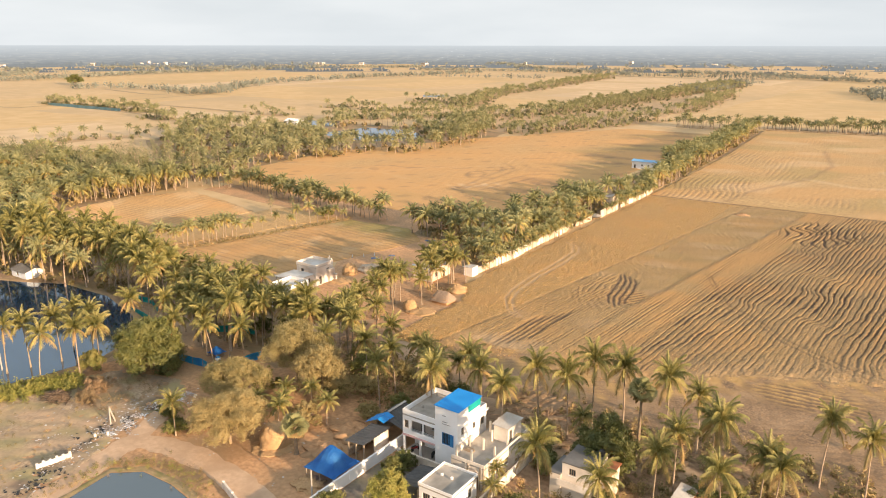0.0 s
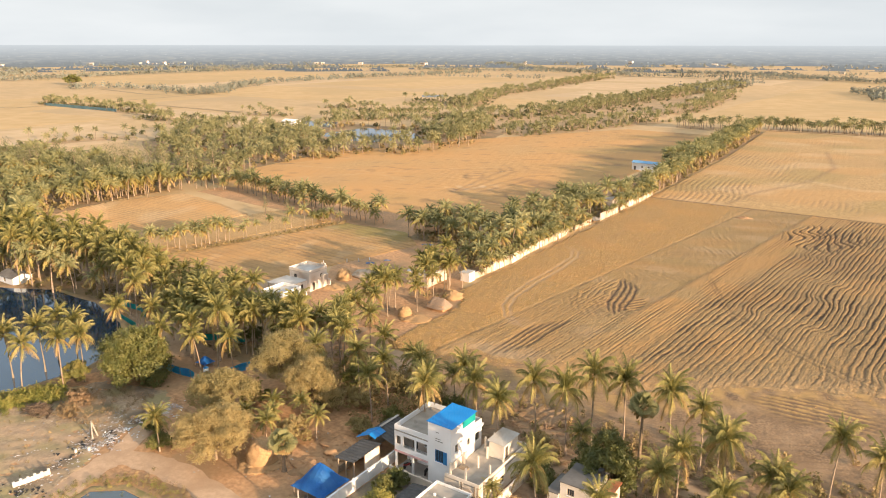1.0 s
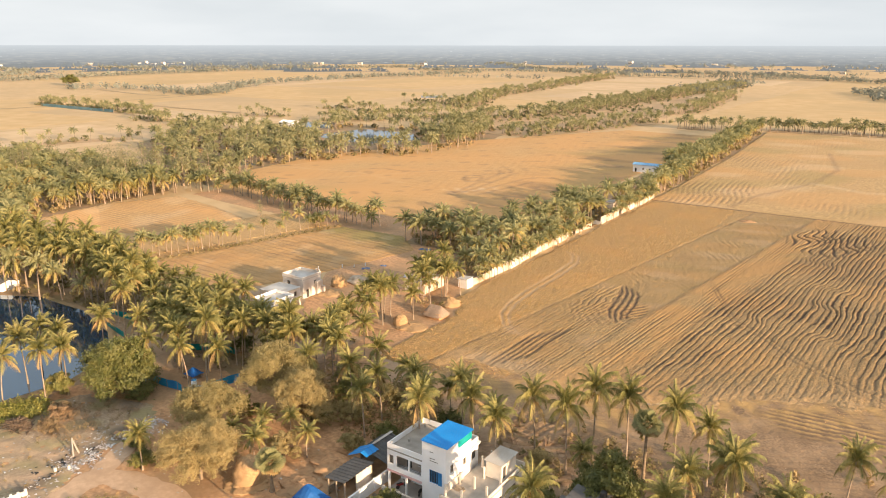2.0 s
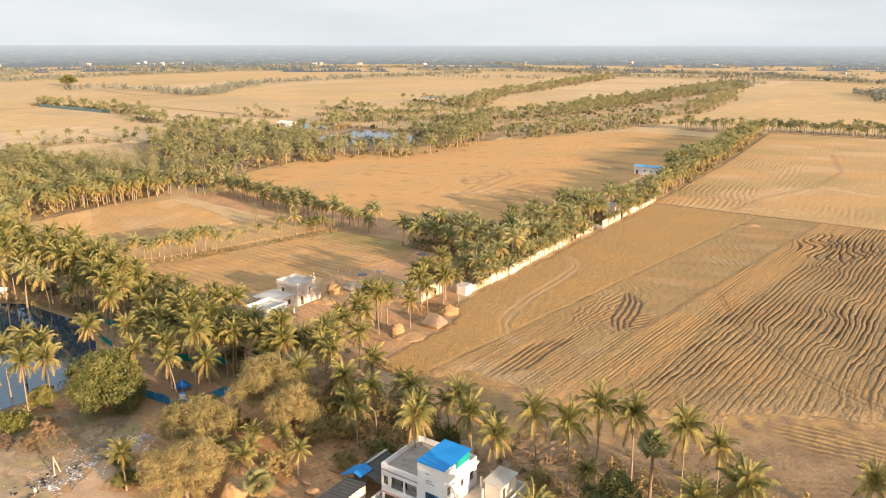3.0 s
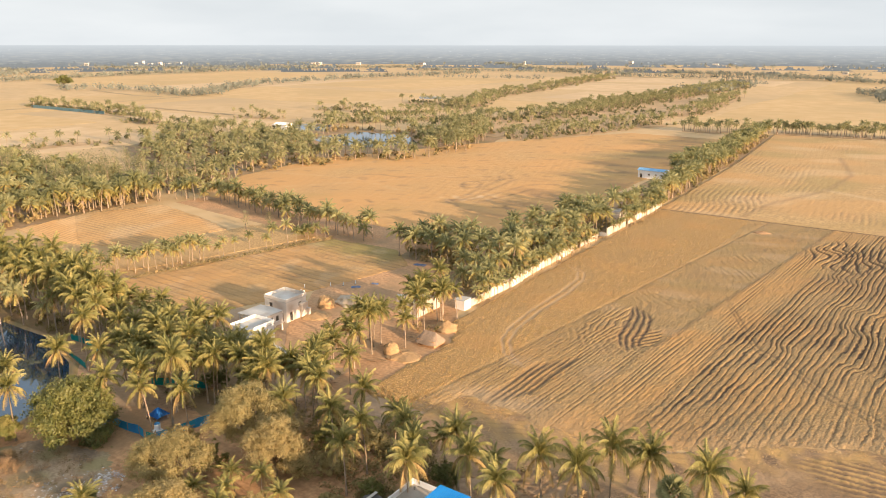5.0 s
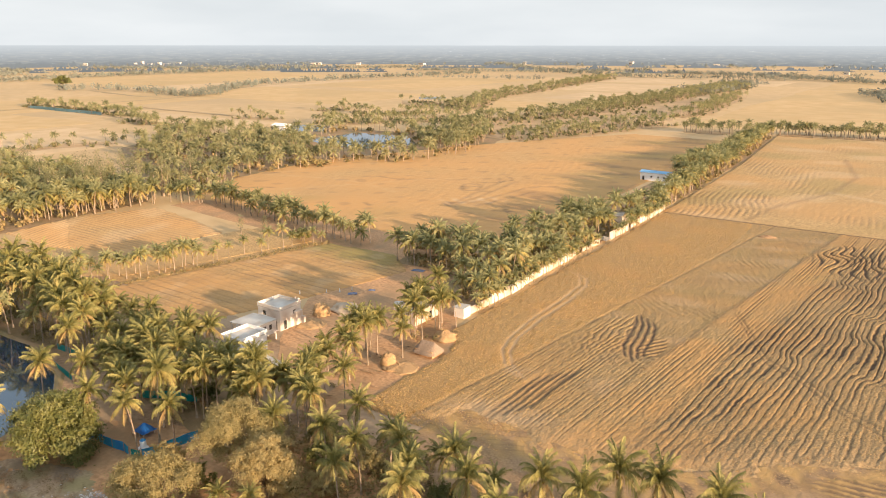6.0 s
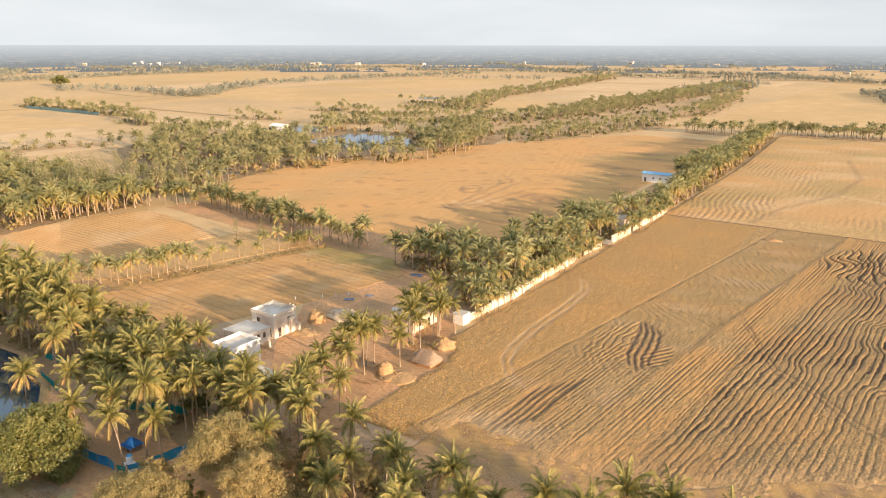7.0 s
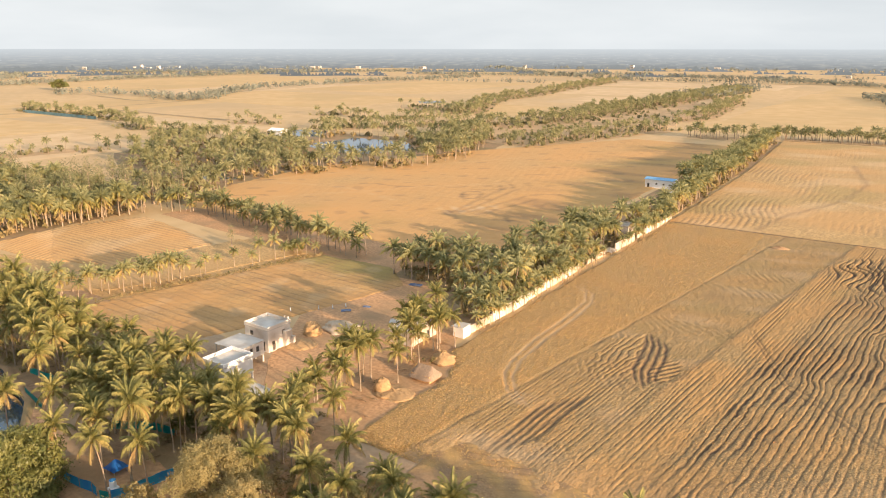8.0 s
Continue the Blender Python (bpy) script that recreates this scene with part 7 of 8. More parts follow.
def tent(x0, x1, y0, y1, eave, top, material, label, sag=0.25, n=14):
    t = thing("tent", label, "tent")
    bm = bmesh.new()
    g = []
    for j in range(n + 1):
        row = []
        for i in range(n + 1):
            u, v = 2 * i / n - 1, 2 * j / n - 1
            m = 0.5 * max(abs(u), abs(v)) + 0.5 * min(1, math.hypot(u, v))
            rise = (math.cos(math.pi * min(1, m)) * 0.5 + 0.5) * 0.35 + 0.65 * max(0, 1 - m) ** 0.8
            z = eave + (top - eave) * rise + 0.09 * math.sin(9 * math.atan2(v, u)) * m * (1.2 - m) + 0.1 * noise.noise((u * 3, v * 3, 1)) - sag * (1 - abs(abs(u) - abs(v))) * 0.2 * m
            row.append(bm.verts.new(((x0 + x1) / 2 + u * (x1 - x0) / 2 * (1 + 0.05 * noise.noise((u * 4, v * 4, 5))), (y0 + y1) / 2 + v * (y1 - y0) / 2, z)))
        g.append(row)
    for j in range(n):
        for i in range(n):
            bm.faces.new((g[j][i], g[j][i + 1], g[j + 1][i + 1], g[j + 1][i]))
    r = bmesh.ops.solidify(bm, geom=list(bm.faces), thickness=0.03)
    part("canopy", bm, material, t)
    for px in (x0 + 0.3, (x0 + x1) / 2, x1 - 0.3):
        for py in (y0 + 0.3, y1 - 0.3):
            part("post", boxes((px - 0.07, px + 0.07, py - 0.07, py + 0.07, 0, eave + 0.05)), WOOD, t)
    return t


tent(-69.4, -63.6, 65.7, 71.4, 1.8, 4.9, BLUE_TARP, "bright blue tarpaulin tent on wooden posts")
tent(-115.9, -113.1, 85.6, 88.2, 0.9, 2.1, BLUE_TARP, "small dark blue tarpaulin shelter under palms")


def thatch_hut(x0, x1, y0, y1, eave, ridge, label):
    t = thing("hut", label, "hut")
    bm = bmesh.new()
    n, m = 16, 7
    loops = []
    for j in range(m + 1):
        s = j / m
        pts = []
        for k in range(n * 2):
            a = 6.283 * k / (2 * n)
            c, d = math.cos(a), math.sin(a)
            e = 0.5
            ux, uy = math.copysign(abs(c) ** e, c), math.copysign(abs(d) ** e, d)
            shrink_x, shrink_y = 1 - 0.45 * s, 1 - 0.97 * s
            w = 1 + 0.05 * noise.noise((ux * 3, uy * 3, s * 5))
            pts.append(bm.verts.new(((x0 + x1) / 2 + ux * (x1 - x0) / 2 * shrink_x * w, (y0 + y1) / 2 + uy * (y1 - y0) / 2 * shrink_y * w, eave + (ridge - eave) * s ** 0.9 + 0.08 * noise.noise((ux * 5, uy * 5, s * 9)))))
        loops.append(pts)
    for a, b in zip(loops, loops[1:]):
        for k in range(2 * n):
            bm.faces.new((a[k], a[(k + 1) % (2 * n)], b[(k + 1) % (2 * n)], b[k]))
    bm.faces.new(loops[-1])
    bmesh.ops.recalc_face_normals(bm, faces=bm.faces)
    part("roof", bm, THATCH, t, "grey weathered thatch roof")
    part("wall", boxes((x0 + 0.7, x1 - 0.7, y0 + 0.7, y1 - 0.7, 0, eave + 0.7)), YARD, t, "low mud wall")
    return t


thatch_hut(-98.4, -92.6, 136.6, 141.6, 0.7, 2.8, "low thatched hut beside the stubble field")


def heap(x, y, r, h, material, label, name="haystack", seed=0, stretch=1.0, power=0.6, rough=0.3):
    bm = bmesh.new()
    n, m = 44, 18
    rings = []
    for j in range(m):
        s = math.sin(1.5708 * j / m)
        rings.append([bm.verts.new((r * stretch * (1 - s ** 2) ** power * math.cos(6.283 * k / n) * (1 + rough * noise.noise((2 * math.cos(6.283 * k / n), 2 * math.sin(6.283 * k / n) + s * 3, seed))), r * (1 - s ** 2) ** power * math.sin(6.283 * k / n) * (1 + rough * noise.noise((2 * math.cos(6.283 * k / n), 2 * math.sin(6.283 * k / n) + s * 3, seed))),
                                    h * s * (1 + 0.5 * rough * noise.noise((1.7 * math.cos(6.283 * k / n), 1.7 * math.sin(6.283 * k / n) + s * 2, seed + 5))))) for k in range(n)])
    top = bm.verts.new((0, 0, h * 0.97))
    for a, b in zip(rings, rings[1:]):
        for k in range(n):
            bm.faces.new((a[k], a[(k + 1) % n], b[(k + 1) % n], b[k]))
    for k in range(n):
        bm.faces.new((rings[-1][k], rings[-1][(k + 1) % n], top))
    for v in bm.verts:
        v.co += noise.noise_vector(v.co * 2.2) * 0.16 + noise.noise_vector(v.co * 6) * 0.07
    me = bpy.data.meshes.new(name)
    bm.to_mesh(me)
    bm.free()
    me.materials.append(material)
    me.shade_smooth()
    ob = new(name, me)
    ob.matrix_basis = Matrix.Translation((x, y, 0.03))
    return tagged(ob, label, name.replace("_", " "))


heap(-58.6, 277.5, 2.2, 0.9, YARD, "low heap of churned earth in the stubble", "earth_mound", 21, 1.4, 0.9, 0.6)
heap(-99.0, 130.4, 1.7, 2.4, HAY, "rounded golden straw stack on bare earth", seed=1, power=0.4, rough=0.12)
heap(-129.3, 143.5, 2.1, 2.9, HAY, "round golden straw stack beside the farmhouse", seed=2, power=0.42, rough=0.1)
heap(-97.4, 147.8, 2.5, 1.8, HAY, "large loose straw heap at the lane's end", seed=3, stretch=1.1, power=0.9)
heap(-96.5, 130.5, 3.2, 0.7, HAY, "low spread of loose straw", seed=4, stretch=1.3, power=0.9)
heap(-79.6, 69.8, 2.4, 3.5, HAY, "tall rounded straw stack in the yard", seed=15, power=0.3, rough=0.1)
heap(-79.2, 69.2, 3.2, 0.55, HAY, "loose straw spread round the foot of a stack", "straw_spread", seed=16, power=0.9, rough=0.6)
heap(-67.3, 64.8, 2.0, 0.9, HAY, "low pile of loose straw by the tent", "straw_spread", 17, 1.2, 0.9, 0.5)
heap(-71.5, 79.0, 3.0, 1.0, YARD, "orange earth bank behind the sheds", "earth_mound", 18, 1.3, 0.9, 0.6)
heap(-72.6, 72.5, 2.4, 0.5, YARD, "low orange earth mound", "earth_mound", 6, 1.2, 0.9, 0.7)
heap(-126.0, 149.0, 3.4, 2.0, RUBBLE, "pale heap of earth and stones", "earth_mound", 7, 1.3, 0.9)
heap(-127.0, 137.5, 3.2, 0.9, HAY, "low spread of straw before the farmhouse", seed=8, stretch=1.2, power=0.9)
heap(-141.0, 199.0, 4.0, 1.6, YARD, "orange earth mound by the field corner", "earth_mound", 9, 1.6, 0.9)


# ---------------------------------------------------------------- walls and sheds along the lane
LANE_WALL = [(163.0, 172.0, 2.6, BEIGE), (172.2, 181.0, 2.9, WHITE), (181.2, 188.0, 2.6, WHITE), (188.2, 204.0, 2.8, WHITE), (204.2, 211.5, 2.4, BEIGE), (212.0, 220.0, 2.7, WHITE), (220.2, 226.0, 2.2, WHITE),
             (228.5, 240.0, 1.7, BEIGE), (246.0, 262.0, 2.4, BEIGE), (266.0, 274.0, 2.2, BEIGE), (274.2, 283.0, 2.8, WHITE), (283.3, 290.0, 2.3, BEIGE), (290.3, 301.0, 2.7, WHITE)]
OLD_LIME = mat("old_limewash", (0.70, 0.67, 0.62), (0.84, 0.82, 0.78), 0.5, (0.50, 0.43, 0.36), 0.2, rough=0.9, bump=0.3, grain=4)


def lane_edge(y):
    """The wall wanders a little along the lane."""
    return float(np.interp(y, [157, 181, 198, 214, 235, 246, 301], [-100.6, -100.2, -100.7, -101.3, -101.8, -100.4, -100.2]))


for k, (a, b, z, m) in enumerate(LANE_WALL):
    jog = 0.25 * ((k * 7) % 3 - 1)
    tagged(run_wall("sunlit %s boundary wall along the palm lane" % ("whitewashed" if m is WHITE else "bare plaster"), (lane_edge(a) + jog, a), (lane_edge(b) + jog, b), z * (0.66 + 0.42 * ((k * 0.37) % 1)), OLD_LIME if m is WHITE else m, None, 3.5), group="walls along the lane")
f = thing("shed", "white gabled shed at the end of the lane wall", "shed")
part("wall", wall("y", 159.8, 162.6, 0, 2.5, -100.5, 0.2), WHITE, f)
part("wall", wall("x", -103.0, -100.52, 0, 2.4, 159.8, 0.2), WHITE, f)
part("wall", wall("y", 160.0, 162.6, 0, 2.2, -103.0, 0.2), BEIGE, f)
part("wall", wall("x", -102.8, -100.52, 0, 2.3, 162.4, 0.2), BEIGE, f)
part("roof", corrugated(-103.3, -100.1, 159.5, 162.8, 2.42, 2.62, "x"), ROOF_PALE, f)
f = flat_house("farmhouse", "pinkish low house half hidden by palms", -112.5, -106.6, 149.6, 158.6, 2.9, 0.3, BEIGE, [(-110.8, -109.8, 1.0, 2.1)], [(151.6, 152.6, 1.0, 2.1), (155.0, 156.0, 0.1, 2.1)], ROOF_PALE)
f = flat_house("farmhouse", "small pinkish house behind the lane wall", -108.0, -103.2, 264.5, 271.0, 3.6, 0.3, BEIGE, [(-106.6, -105.6, 1.2, 2.4)], [(266.4, 267.6, 1.2, 2.4)], CONCRETE)
tent(-102.6, -99.2, 241.0, 245.6, 1.0, 1.9, ROOF_PALE, "white sheet spread over a low stack")


SKY_SHEET = mat("faded_blue_sheet", (0.16, 0.40, 0.68), (0.22, 0.46, 0.74), 0.5, rough=0.45, bump=0.05, grain=8)


def gable_shed(x0, x1, y0, y1, eave, ridge, label, roof_mat, wall_mat, doors):
    s = thing("shed", label, "shed")
    part("wall", wall("x", x0, x1, 0, eave, y0, 0.2, doors), wall_mat, s)
    for d in doors:
        window(s, "x", *d, y0, 0.2)
    part("wall", wall("x", x0, x1, 0, eave, y1 - 0.2, 0.2), wall_mat, s)
    for px in (x0, x1 - 0.2):
        bm = wall("y", y0 + 0.2, y1 - 0.2, 0, eave, px, 0.2)
        q = [(y0, eave), (y1, eave), ((y0 + y1) / 2, ridge)]
        lo, hi = [bm.verts.new((px, y, z)) for y, z in q], [bm.verts.new((px + 0.2, y, z)) for y, z in q]
        bm.faces.new(lo[::-1]), bm.faces.new(hi)
        for i in range(3):
            bm.faces.new((lo[i], lo[(i + 1) % 3], hi[(i + 1) % 3], hi[i]))
        part("gable", bm, wall_mat, s)
    mid = (y0 + y1) / 2
    part("roof", corrugated(x0 - 0.4, x1 + 0.4, y0 - 0.5, mid, eave + 0.02, ridge + 0.1, "y", 0.4), roof_mat, s)
    part("roof", corrugated(x0 - 0.4, x1 + 0.4, mid + 0.003, y1 + 0.5, ridge + 0.1, eave + 0.02, "y", 0.4), roof_mat, s)
    return s


gable_shed(-131.0, -117.8, 358.8, 363.8, 3.8, 4.5, "white shed with a faded blue sheet roof beside the palm lane", SKY_SHEET, WHITE, [(-130.0, -129.0, 0.1, 2.1), (-126.2, -125.3, 1.5, 2.3), (-123.0, -122.1, 1.5, 2.3), (-120.2, -119.4, 1.5, 2.3)])
gable_shed(-427.0, -414.0, 405.0, 413.0, 3.6, 5.0, "long white shed among far palms", WHITE, WHITE, [(-428.0, -425.0, 0.1, 3.0)])
gable_shed(-203.0, -195.6, 90.5, 95.5, 1.9, 2.7, "small white hut with a grey roof beside the pond", ROOF_GREY, WHITE, [(-200.4, -199.4, 0.5, 1.6)])

# nets, tarpaulins and posts
FADED_NET = mat("faded_blue_net", (0.20, 0.36, 0.42), (0.28, 0.44, 0.50), 0.2, rough=0.8, bump=0.2)


def net(points, height, label, material=None):
    n = thing("net_fence", label, "fence")
    bm = bmesh.new()
    prev = None
    k = 0
    for (ax, ay), (bx, by) in zip(points, points[1:]):
        d = math.dist((ax, ay), (bx, by))
        for s in np.arange(0, d, 0.8):
            x, y = ax + (bx - ax) * s / d, ay + (by - ay) * s / d
            o = 0.12 * noise.noise((x * 0.7, y * 0.7, 2))
            h = height * (1 + 0.12 * noise.noise((x * 0.5, y * 0.5, 4)))
            cur = [bm.verts.new((x + o * q, y + o * q, z)) for q, z in ((0, 0), (1, h * 0.5), (0.3, h))]
            if prev:
                for i in (0, 1):
                    bm.faces.new((prev[i], cur[i], cur[i + 1], prev[i + 1]))
            prev = cur
    bmesh.ops.solidify(bm, geom=list(bm.faces), thickness=0.015)
    part("net", bm, material or NET, n)
    for x, y in points:
        part("post", boxes((x - 0.05, x + 0.05, y - 0.05, y + 0.05, 0, height + 0.2)), WOOD, n)


net([(-119.8, 81.5), (-117.4, 81.4), (-115.0, 81.5), (-112.5, 81.9), (-110.6, 81.6)], 1.6, "sagging blue net fence round the yard under palms")
net([(-110.4, 81.7), (-108.8, 82.2)], 1.3, "teal net joining two blue ones", TEAL)
net([(-108.6, 82.3), (-107.6, 84.0), (-107.2, 87.0), (-106.1, 91.0)], 1.6, "blue net fence slung between posts under palms")
net([(-126.8, 94.0), (-121.0, 97.5), (-116.0, 98.5)], 1.5, "teal net strung between the palms", TEAL)
net([(-160.0, 97.5), (-152.0, 98.0), (-145.0, 95.0)], 1.4, "teal net along the pond bank", TEAL)
net([(-152.0, 92.5), (-143.0, 91.0)], 1.3, "teal net below the palms", TEAL)
net([(-768.0, 403.0), (-700.0, 402.0), (-637.0, 401.0)], 2.8, "long faded blue net wall before far palms", FADED_NET)


OLD_TARP = mat("faded_tarpaulin", (0.06, 0.12, 0.26), (0.10, 0.17, 0.34), 0.8, (0.20, 0.20, 0.22), 0.6, rough=0.6, bump=0.5, grain=2.5)


def spread(x, y, w, d, rz, material, label, h=0.25):
    bm = bmesh.new()
    bmesh.ops.create_grid(bm, x_segments=8, y_segments=6, size=0.5)
    for v in bm.verts:
        e = min(1, 4 * min(0.5 - abs(v.co.x), 0.5 - abs(v.co.y)))
        v.co = Vector((v.co.x * w * (1 + 0.08 * noise.noise((v.co.x * 5, v.co.y * 5, x))), v.co.y * d, 0.02 + h * e * (0.6 + 0.5 * noise.noise((v.co.x * 4 + x, v.co.y * 4, 3)))))
    bmesh.ops.solidify(bm, geom=list(bm.faces), thickness=0.02)
    me = bpy.data.meshes.new("tarpaulin")
    bm.to_mesh(me)
    bm.free()
    me.materials.append(material)
    ob = new("tarpaulin", me)
    ob.matrix_basis = Matrix.Translation((x, y, 0.16)) @ pose(0, 0, 0, 0, 0, rz)
    tagged(ob, label, "tarpaulin")


spread(-131.0, 184.0, 3.6, 2.0, 10, OLD_TARP, "blue tarpaulin spread on bare earth")
spread(-133.0, 158.6, 2.4, 1.6, 40, OLD_TARP, "crumpled blue tarpaulin near the farmhouses")
spread(-130.6, 163.4, 1.8, 1.3, 20, OLD_TARP, "small blue tarpaulin on the ground")
spread(-122.0, 80.6, 4.0, 1.8, 15, BLUE_TARP, "blue sheet below the green tree")
spread(-118.5, 160.0, 3.6, 2.6, 30, ROOF_PALE, "pale sheet over stacked goods")
for px, py in ((-143.5, 150.6), (-139.0, 155.5), (-136.6, 157.8), (-134.8, 160.5)):
    w = thing("fence_post", "pale concrete post at the field's edge", "post", Matrix.Translation((px, py, 0)))
    part("shaft", boxes((-0.08, 0.08, -0.08, 0.08, -0.1, 1.1)), WHITE, w)
    part("foot", boxes((-0.2, 0.2, -0.2, 0.2, 0, 0.25)), CONCRETE, w)


def pole(x, y, h, label, arm=True):
    p = thing("utility_pole", label, "pole", Matrix.Translation((x, y, 0)))
    bm = bmesh.new()
    limb(bm, (0, 0, -0.2), (0, 0, h), 0.15, 0.09, 8)
    part("shaft", bm, CONCRETE, p)
    if arm:
        part("crossarm", boxes((-0.7, 0.7, -0.05, 0.05, h - 0.5, h - 0.38)), CONCRETE, p)
        for q in (-0.6, 0.0, 0.6):
            part("insulator", boxes((q - 0.04, q + 0.04, -0.04, 0.04, h - 0.38, h - 0.2), bev=0.015), WHITE, p)


pole(-64.7, 62.6, 4.5, "short pale concrete pole beside the tent", False)
pole(-142.5, 59.0, 6.5, "pale pole at the pond's edge")

# the rubbish ground by the road
WASTE = mat("pale_litter", (0.78, 0.77, 0.76), (0.50, 0.48, 0.46), 0.9, (0.36, 0.31, 0.28), 0.5, rough=0.6, bump=0.1, rnd=0.5)


def litter(name, places, label, seed, lo=0.1, hi=0.4, material=None):
    """Scraps of plastic and paper, each a bent flake."""
    rs = np.random.RandomState(seed)
    vs, fs, ts, k = [], [], [], 0
    for x, y in places:
        if noise.noise((x * 0.55, y * 0.55, seed * 3.7)) + 0.5 * noise.noise((x * 1.7, y * 1.7, seed)) < 0.02:
            continue
        s = rs.uniform(lo, hi)
        q = np.array([(-1, -0.6, 0), (1, -0.7, 0.1), (0.8, 0.7, 0), (-0.9, 0.6, 0.2), (0, 0, 0.5)]) * s * rs.uniform(0.6, 1.3, (5, 3))
        vs.append(turned(q, rs.uniform(0, 360), (x, y, 0.16 if x < -97 else 0.08)))
        fs.append(np.array([(0, 1, 4), (1, 2, 4), (2, 3, 4), (3, 0, 4)]) + k), ts.append(np.full(5, rs.rand()))
        k += 5
    tagged(new(name, mesh_np(name, np.concatenate(vs), np.concatenate(fs), [material or WASTE], None, np.concatenate(ts))), label, "litter", kind="stuff")


rng = random.Random(33)
litter("litter", along([(-103, 56), (-104, 60), (-105, 65), (-106, 70), (-103, 73)], 0.011, rng, 1.7) + along([(-99, 41), (-101, 46), (-103, 52), (-104, 57)], 0.07, rng, 1.4) + along([(-112, 49), (-107, 54), (-104, 57)], 0.2, rng, 1.4) + scatter([(-113, 61), (-104, 56), (-102, 70), (-104, 73), (-110, 70)], 0.45, rng, keep=0.6),
       "scattered pale plastic rubbish along the road", 1, 0.05, 0.2)
litter("litter", along([(-108.4, 57.6), (-107.2, 60.5), (-106.6, 64.6), (-104.6, 68.4), (-103.2, 70.4)], 0.12, rng, 1.3) + along([(-99.2, 41), (-100.2, 47), (-101.2, 52), (-100.6, 55)], 0.3, rng, 0.9), "heaped white plastic bags and rubbish beside the road", 5, 0.08, 0.24)
litter("litter", scatter([(-130, 44), (-98, 40), (-104, 74), (-125, 70)], 1.5, rng, keep=0.5) + scatter([(-92, 62), (-64, 60), (-66, 88), (-96, 80)], 2.2, rng, keep=0.4), "stray scraps over the waste ground", 2, 0.06, 0.22)
litter("ash_bits", along([(-107, 52), (-104, 57), (-106, 62)], 0.1, rng, 1.3) + along([(-98.6, 40), (-101, 47)], 0.05, rng, 1.5), "charred dark rubbish", 3, 0.1, 0.28, BLACK)
litter("stones", scatter([(-94, 62), (-70, 60), (-66, 74), (-82, 84), (-96, 72)], 1.6, rng, keep=0.6), "stones and clods over the yard", 4, 0.08, 0.25, RUBBLE)


def broken_wall():
    w = thing("broken_wall", "low whitewashed wall with square posts beside the road", "wall", Matrix.Translation((-102.9, 45.0, 0)) @ pose(0, 0, 0, 0, 0, 80))
    part("panel", boxes((0, 4.6, -0.09, 0.09, -0.05, 0.82)), OLD_LIME, w)
    for k in range(6):
        part("post", boxes((k * 0.92 - 0.18, k * 0.92 + 0.18, -0.18, 0.18, -0.05, 1.0 + 0.1 * (k % 2)), bev=0.04), OLD_LIME, w)


broken_wall()
f = thing("leaning_posts", "leaning concrete posts standing in rubbish", "post", Matrix.Translation((-106.8, 59.0, 0)))
for a, b in (((-0.9, 0, -0.1), (0.2, 0.1, 3.0)), ((0.7, -0.4, -0.1), (0.0, 0.1, 3.0)), ((0.2, 0.8, -0.1), (0.1, 0.1, 2.8))):
    bm = bmesh.new()
    limb(bm, a, b, 0.14, 0.11, 5)
    part("post", bm, CONCRETE, f)
DARK_WOOD = mat("dark_dead_wood", (0.11, 0.075, 0.05), (0.20, 0.145, 0.10), 3.0, bump=0.5, grain=8)
f = thing("brushwood_pile", "dark pile of dry branches on waste ground", "woodpile", Matrix.Translation((-122.6, 58.6, 0)))
for k in range(110):
    bm = bmesh.new()
    a = rng.uniform(0, 6.28)
    r = rng.uniform(0.2, 2.5)
    c = Vector((1.25 * r * math.cos(a), 0.85 * r * math.sin(a), 0.15 + 1.1 * (1 - r / 2.7)))
    d = Vector((rng.gauss(0, 1), rng.gauss(0, 1), rng.gauss(0, 0.25))).normalized() * rng.uniform(0.7, 1.4)
    limb(bm, c - d, c + d, 0.085, 0.04, 4)
    part("branch", bm, DARK_WOOD, f)
for px, py, h in ((-103.4, 56.4, 0.8), (-104.6, 55.0, 0.7)):
    w = thing("marker_post", "short white concrete marker post", "post", Matrix.Translation((px, py, 0)))
    part("shaft", boxes((-0.17, 0.17, -0.17, 0.17, -0.05, h), bev=0.04), OLD_LIME, w)
    part("cap", boxes((-0.2, 0.2, -0.2, 0.2, h + 0.003, h + 0.1), bev=0.03), CONCRETE, w)

# far white buildings
def far_block(x, y, w, d, h, label, seed):
    r = random.Random(seed)
    b = thing("far_building", label, "building", Matrix.Translation((x, y, 0)) @ pose(0, 0, 0, 0, 0, r.uniform(-20, 20)))
    part("block", boxes((-w / 2, w / 2, -d / 2, d / 2, 0, h)), PALE_WASH, b)
    part("roof", boxes((-w / 2 - 0.5, w / 2 + 0.5, -d / 2 - 0.5, d / 2 + 0.5, h + 0.01, h + 0.8)), ROOF_PALE, b)
    for k in range(4):
        u = -w / 2 + w * (k + 0.5) / 4
        part("window", boxes((u - w / 20, u + w / 20, -d / 2 - 0.15, -d / 2 - 0.01, h * 0.4, h * 0.7)), GLASS, b)


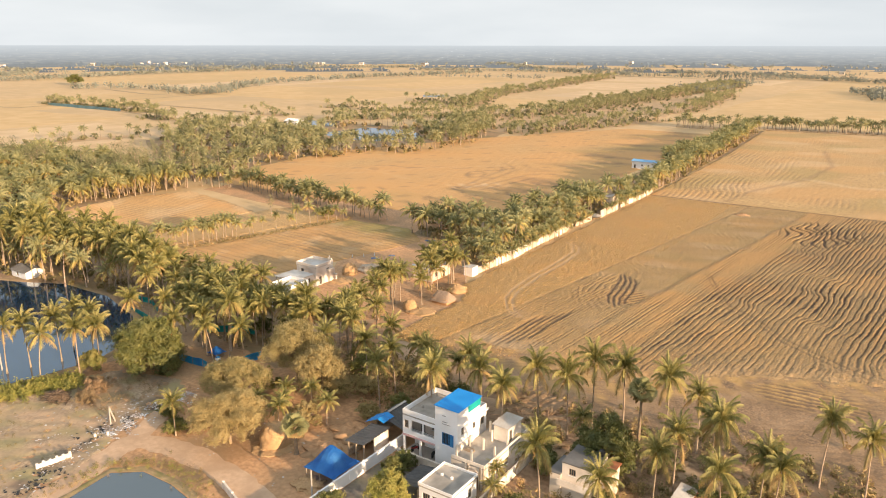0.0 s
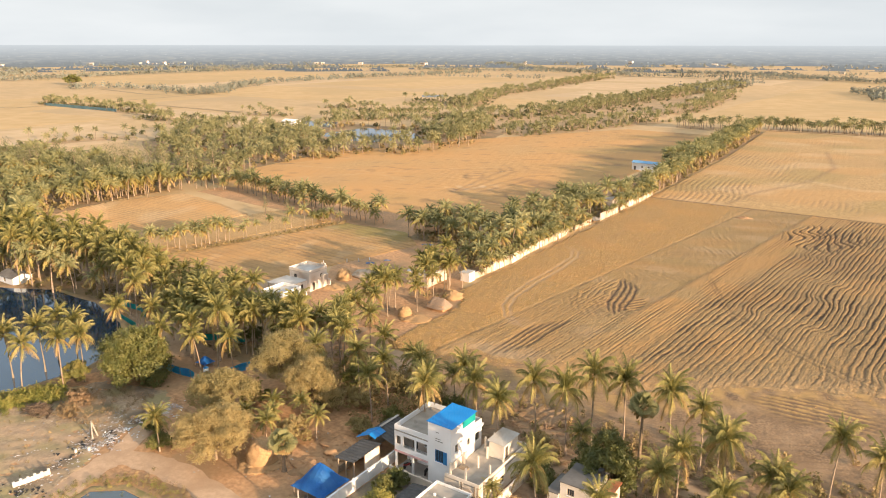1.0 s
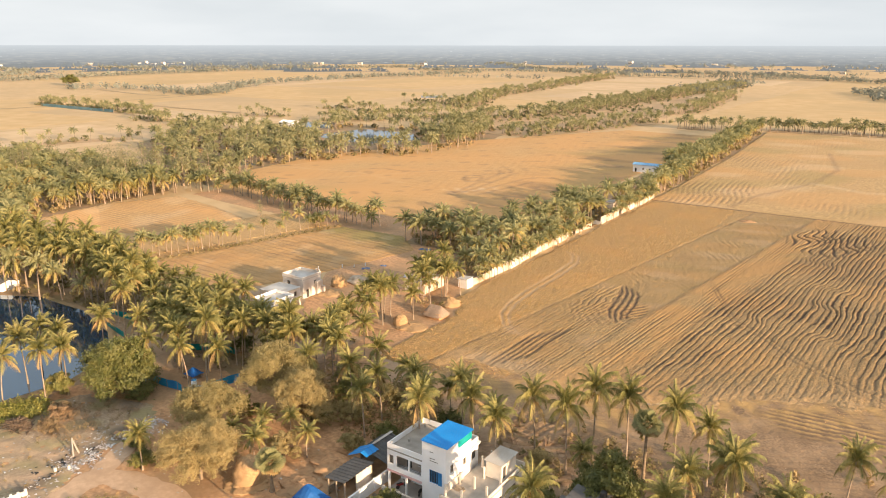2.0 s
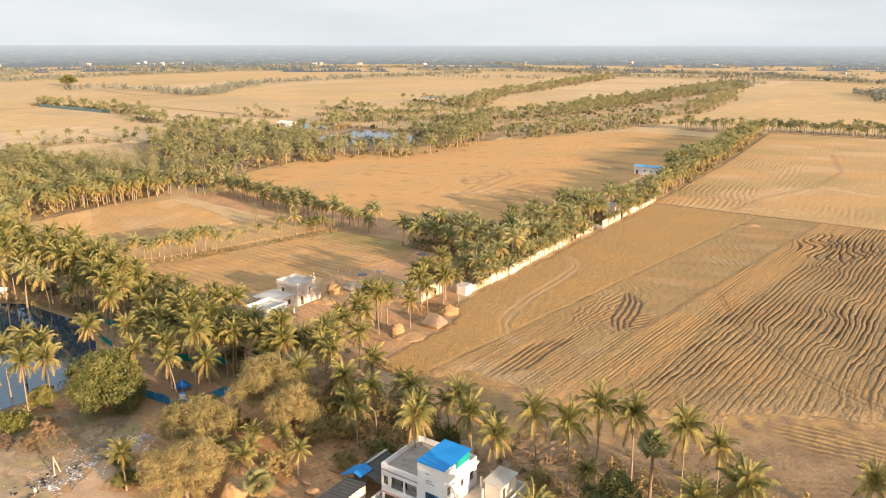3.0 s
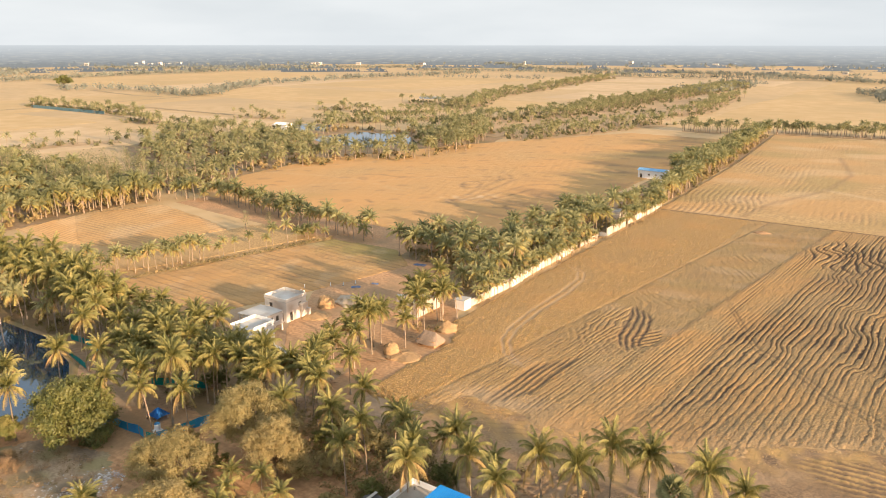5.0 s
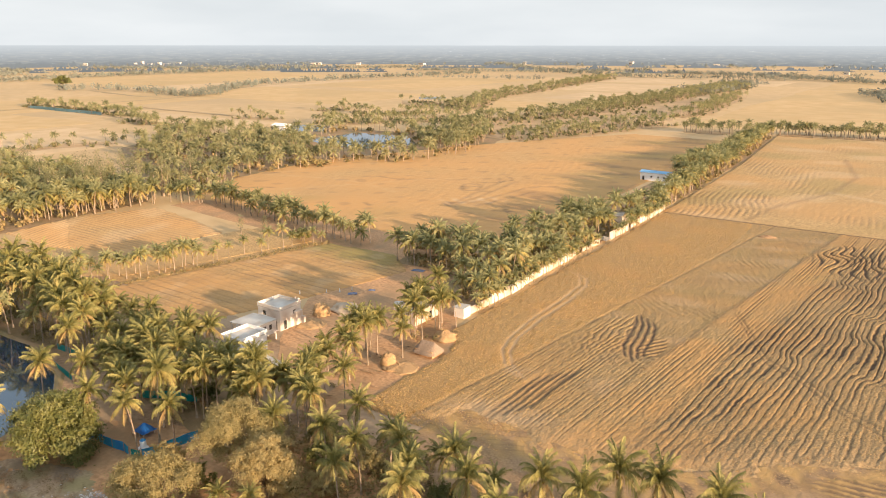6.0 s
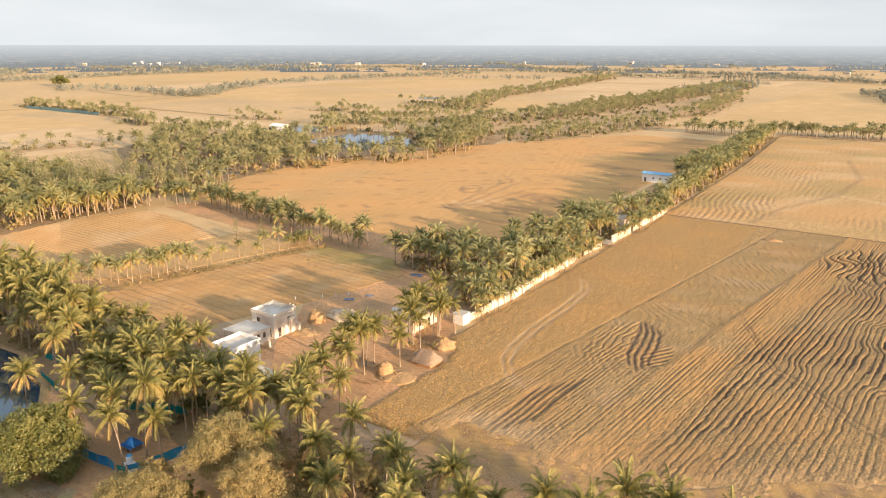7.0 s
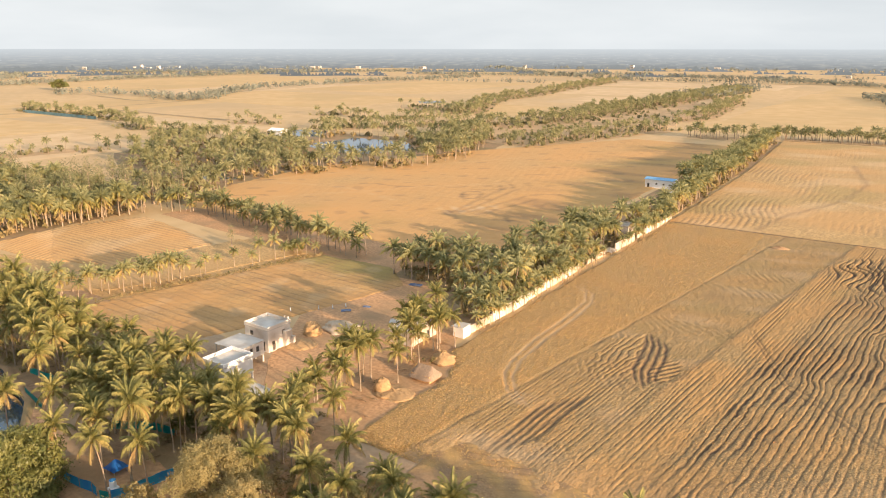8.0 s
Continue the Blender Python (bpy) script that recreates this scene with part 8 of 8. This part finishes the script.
for k, row in enumerate([(-2044, 1218, 14, 8, 9), (-2014, 1269, 10, 6, 6), (-1652, 1713, 14, 8, 6), (-1129, 2095, 8, 5, 9), (-214, 1812, 10, 6, 5), (-609, 2301, 16, 10, 6), (-1550, 1806, 14, 8, 6), (-1985, 1330, 12, 8, 8), (-1970, 1345, 7, 7, 13), (-1955, 1360, 18, 10, 6), (-1940, 1380, 10, 8, 10), (-1925, 1395, 22, 12, 6), (-1905, 1420, 14, 10, 9), (-1660, 1740, 30, 12, 6), (-1370, 1890, 26, 12, 6), (-1030, 2130, 24, 12, 7), (-300, 2240, 26, 10, 6), (60, 2280, 30, 12, 7), (-820, 2180, 12, 8, 12), (-2130, 1010, 20, 10, 7), (-2180, 905, 16, 10, 8)]):
    far_block(*row, "small white building far off in the haze", k)


def water_tank(x, y):
    """water_tank > stand, barrel, lid."""
    w = thing("water_tank", "white plastic water drum with a blue lid on a block stand", "water tank", Matrix.Translation((x, y, 0)))
    part("stand", boxes((-0.6, 0.6, -0.6, 0.6, -0.05, 0.9), bev=0.03), WHITE, w)
    bm = bmesh.new()
    limb(bm, (0, 0, 0.92), (0, 0, 2.0), 0.5, 0.47, 14)
    part("barrel", bm, WHITE, w)
    part("lid", bmesh_lid(), BLUE_FRAME, w)


def bmesh_lid():
    bm = bmesh.new()
    bmesh.ops.create_cone(bm, cap_ends=True, segments=14, radius1=0.5, radius2=0.2, depth=0.2, matrix=Matrix.Translation((0, 0, 2.1)))
    return bm


water_tank(-110.0, 83.6)


def domed_tank(x, y):
    """water_tank > stand, barrel, dome."""
    w = thing("water_tank", "white domed water tank rising behind the lane palms", "water tank", Matrix.Translation((x, y, 0)))
    part("stand", boxes((-1.3, 1.3, -1.3, 1.3, -0.05, 4.2), bev=0.05), PALE_WASH, w)
    bm = bmesh.new()
    limb(bm, (0, 0, 4.2), (0, 0, 5.6), 1.5, 1.5, 20)
    part("barrel", bm, WHITE, w)
    bm = bmesh.new()
    bmesh.ops.create_uvsphere(bm, u_segments=20, v_segments=10, radius=1.55)
    bmesh.ops.delete(bm, geom=[v for v in bm.verts if v.co.z < -0.05], context="VERTS")
    for v in bm.verts:
        v.co.z = v.co.z * 0.9 + 5.58
    dome = part("dome", bm, WHITE, w)
    dome.data.shade_smooth()


domed_tank(-106.2, 318.5)
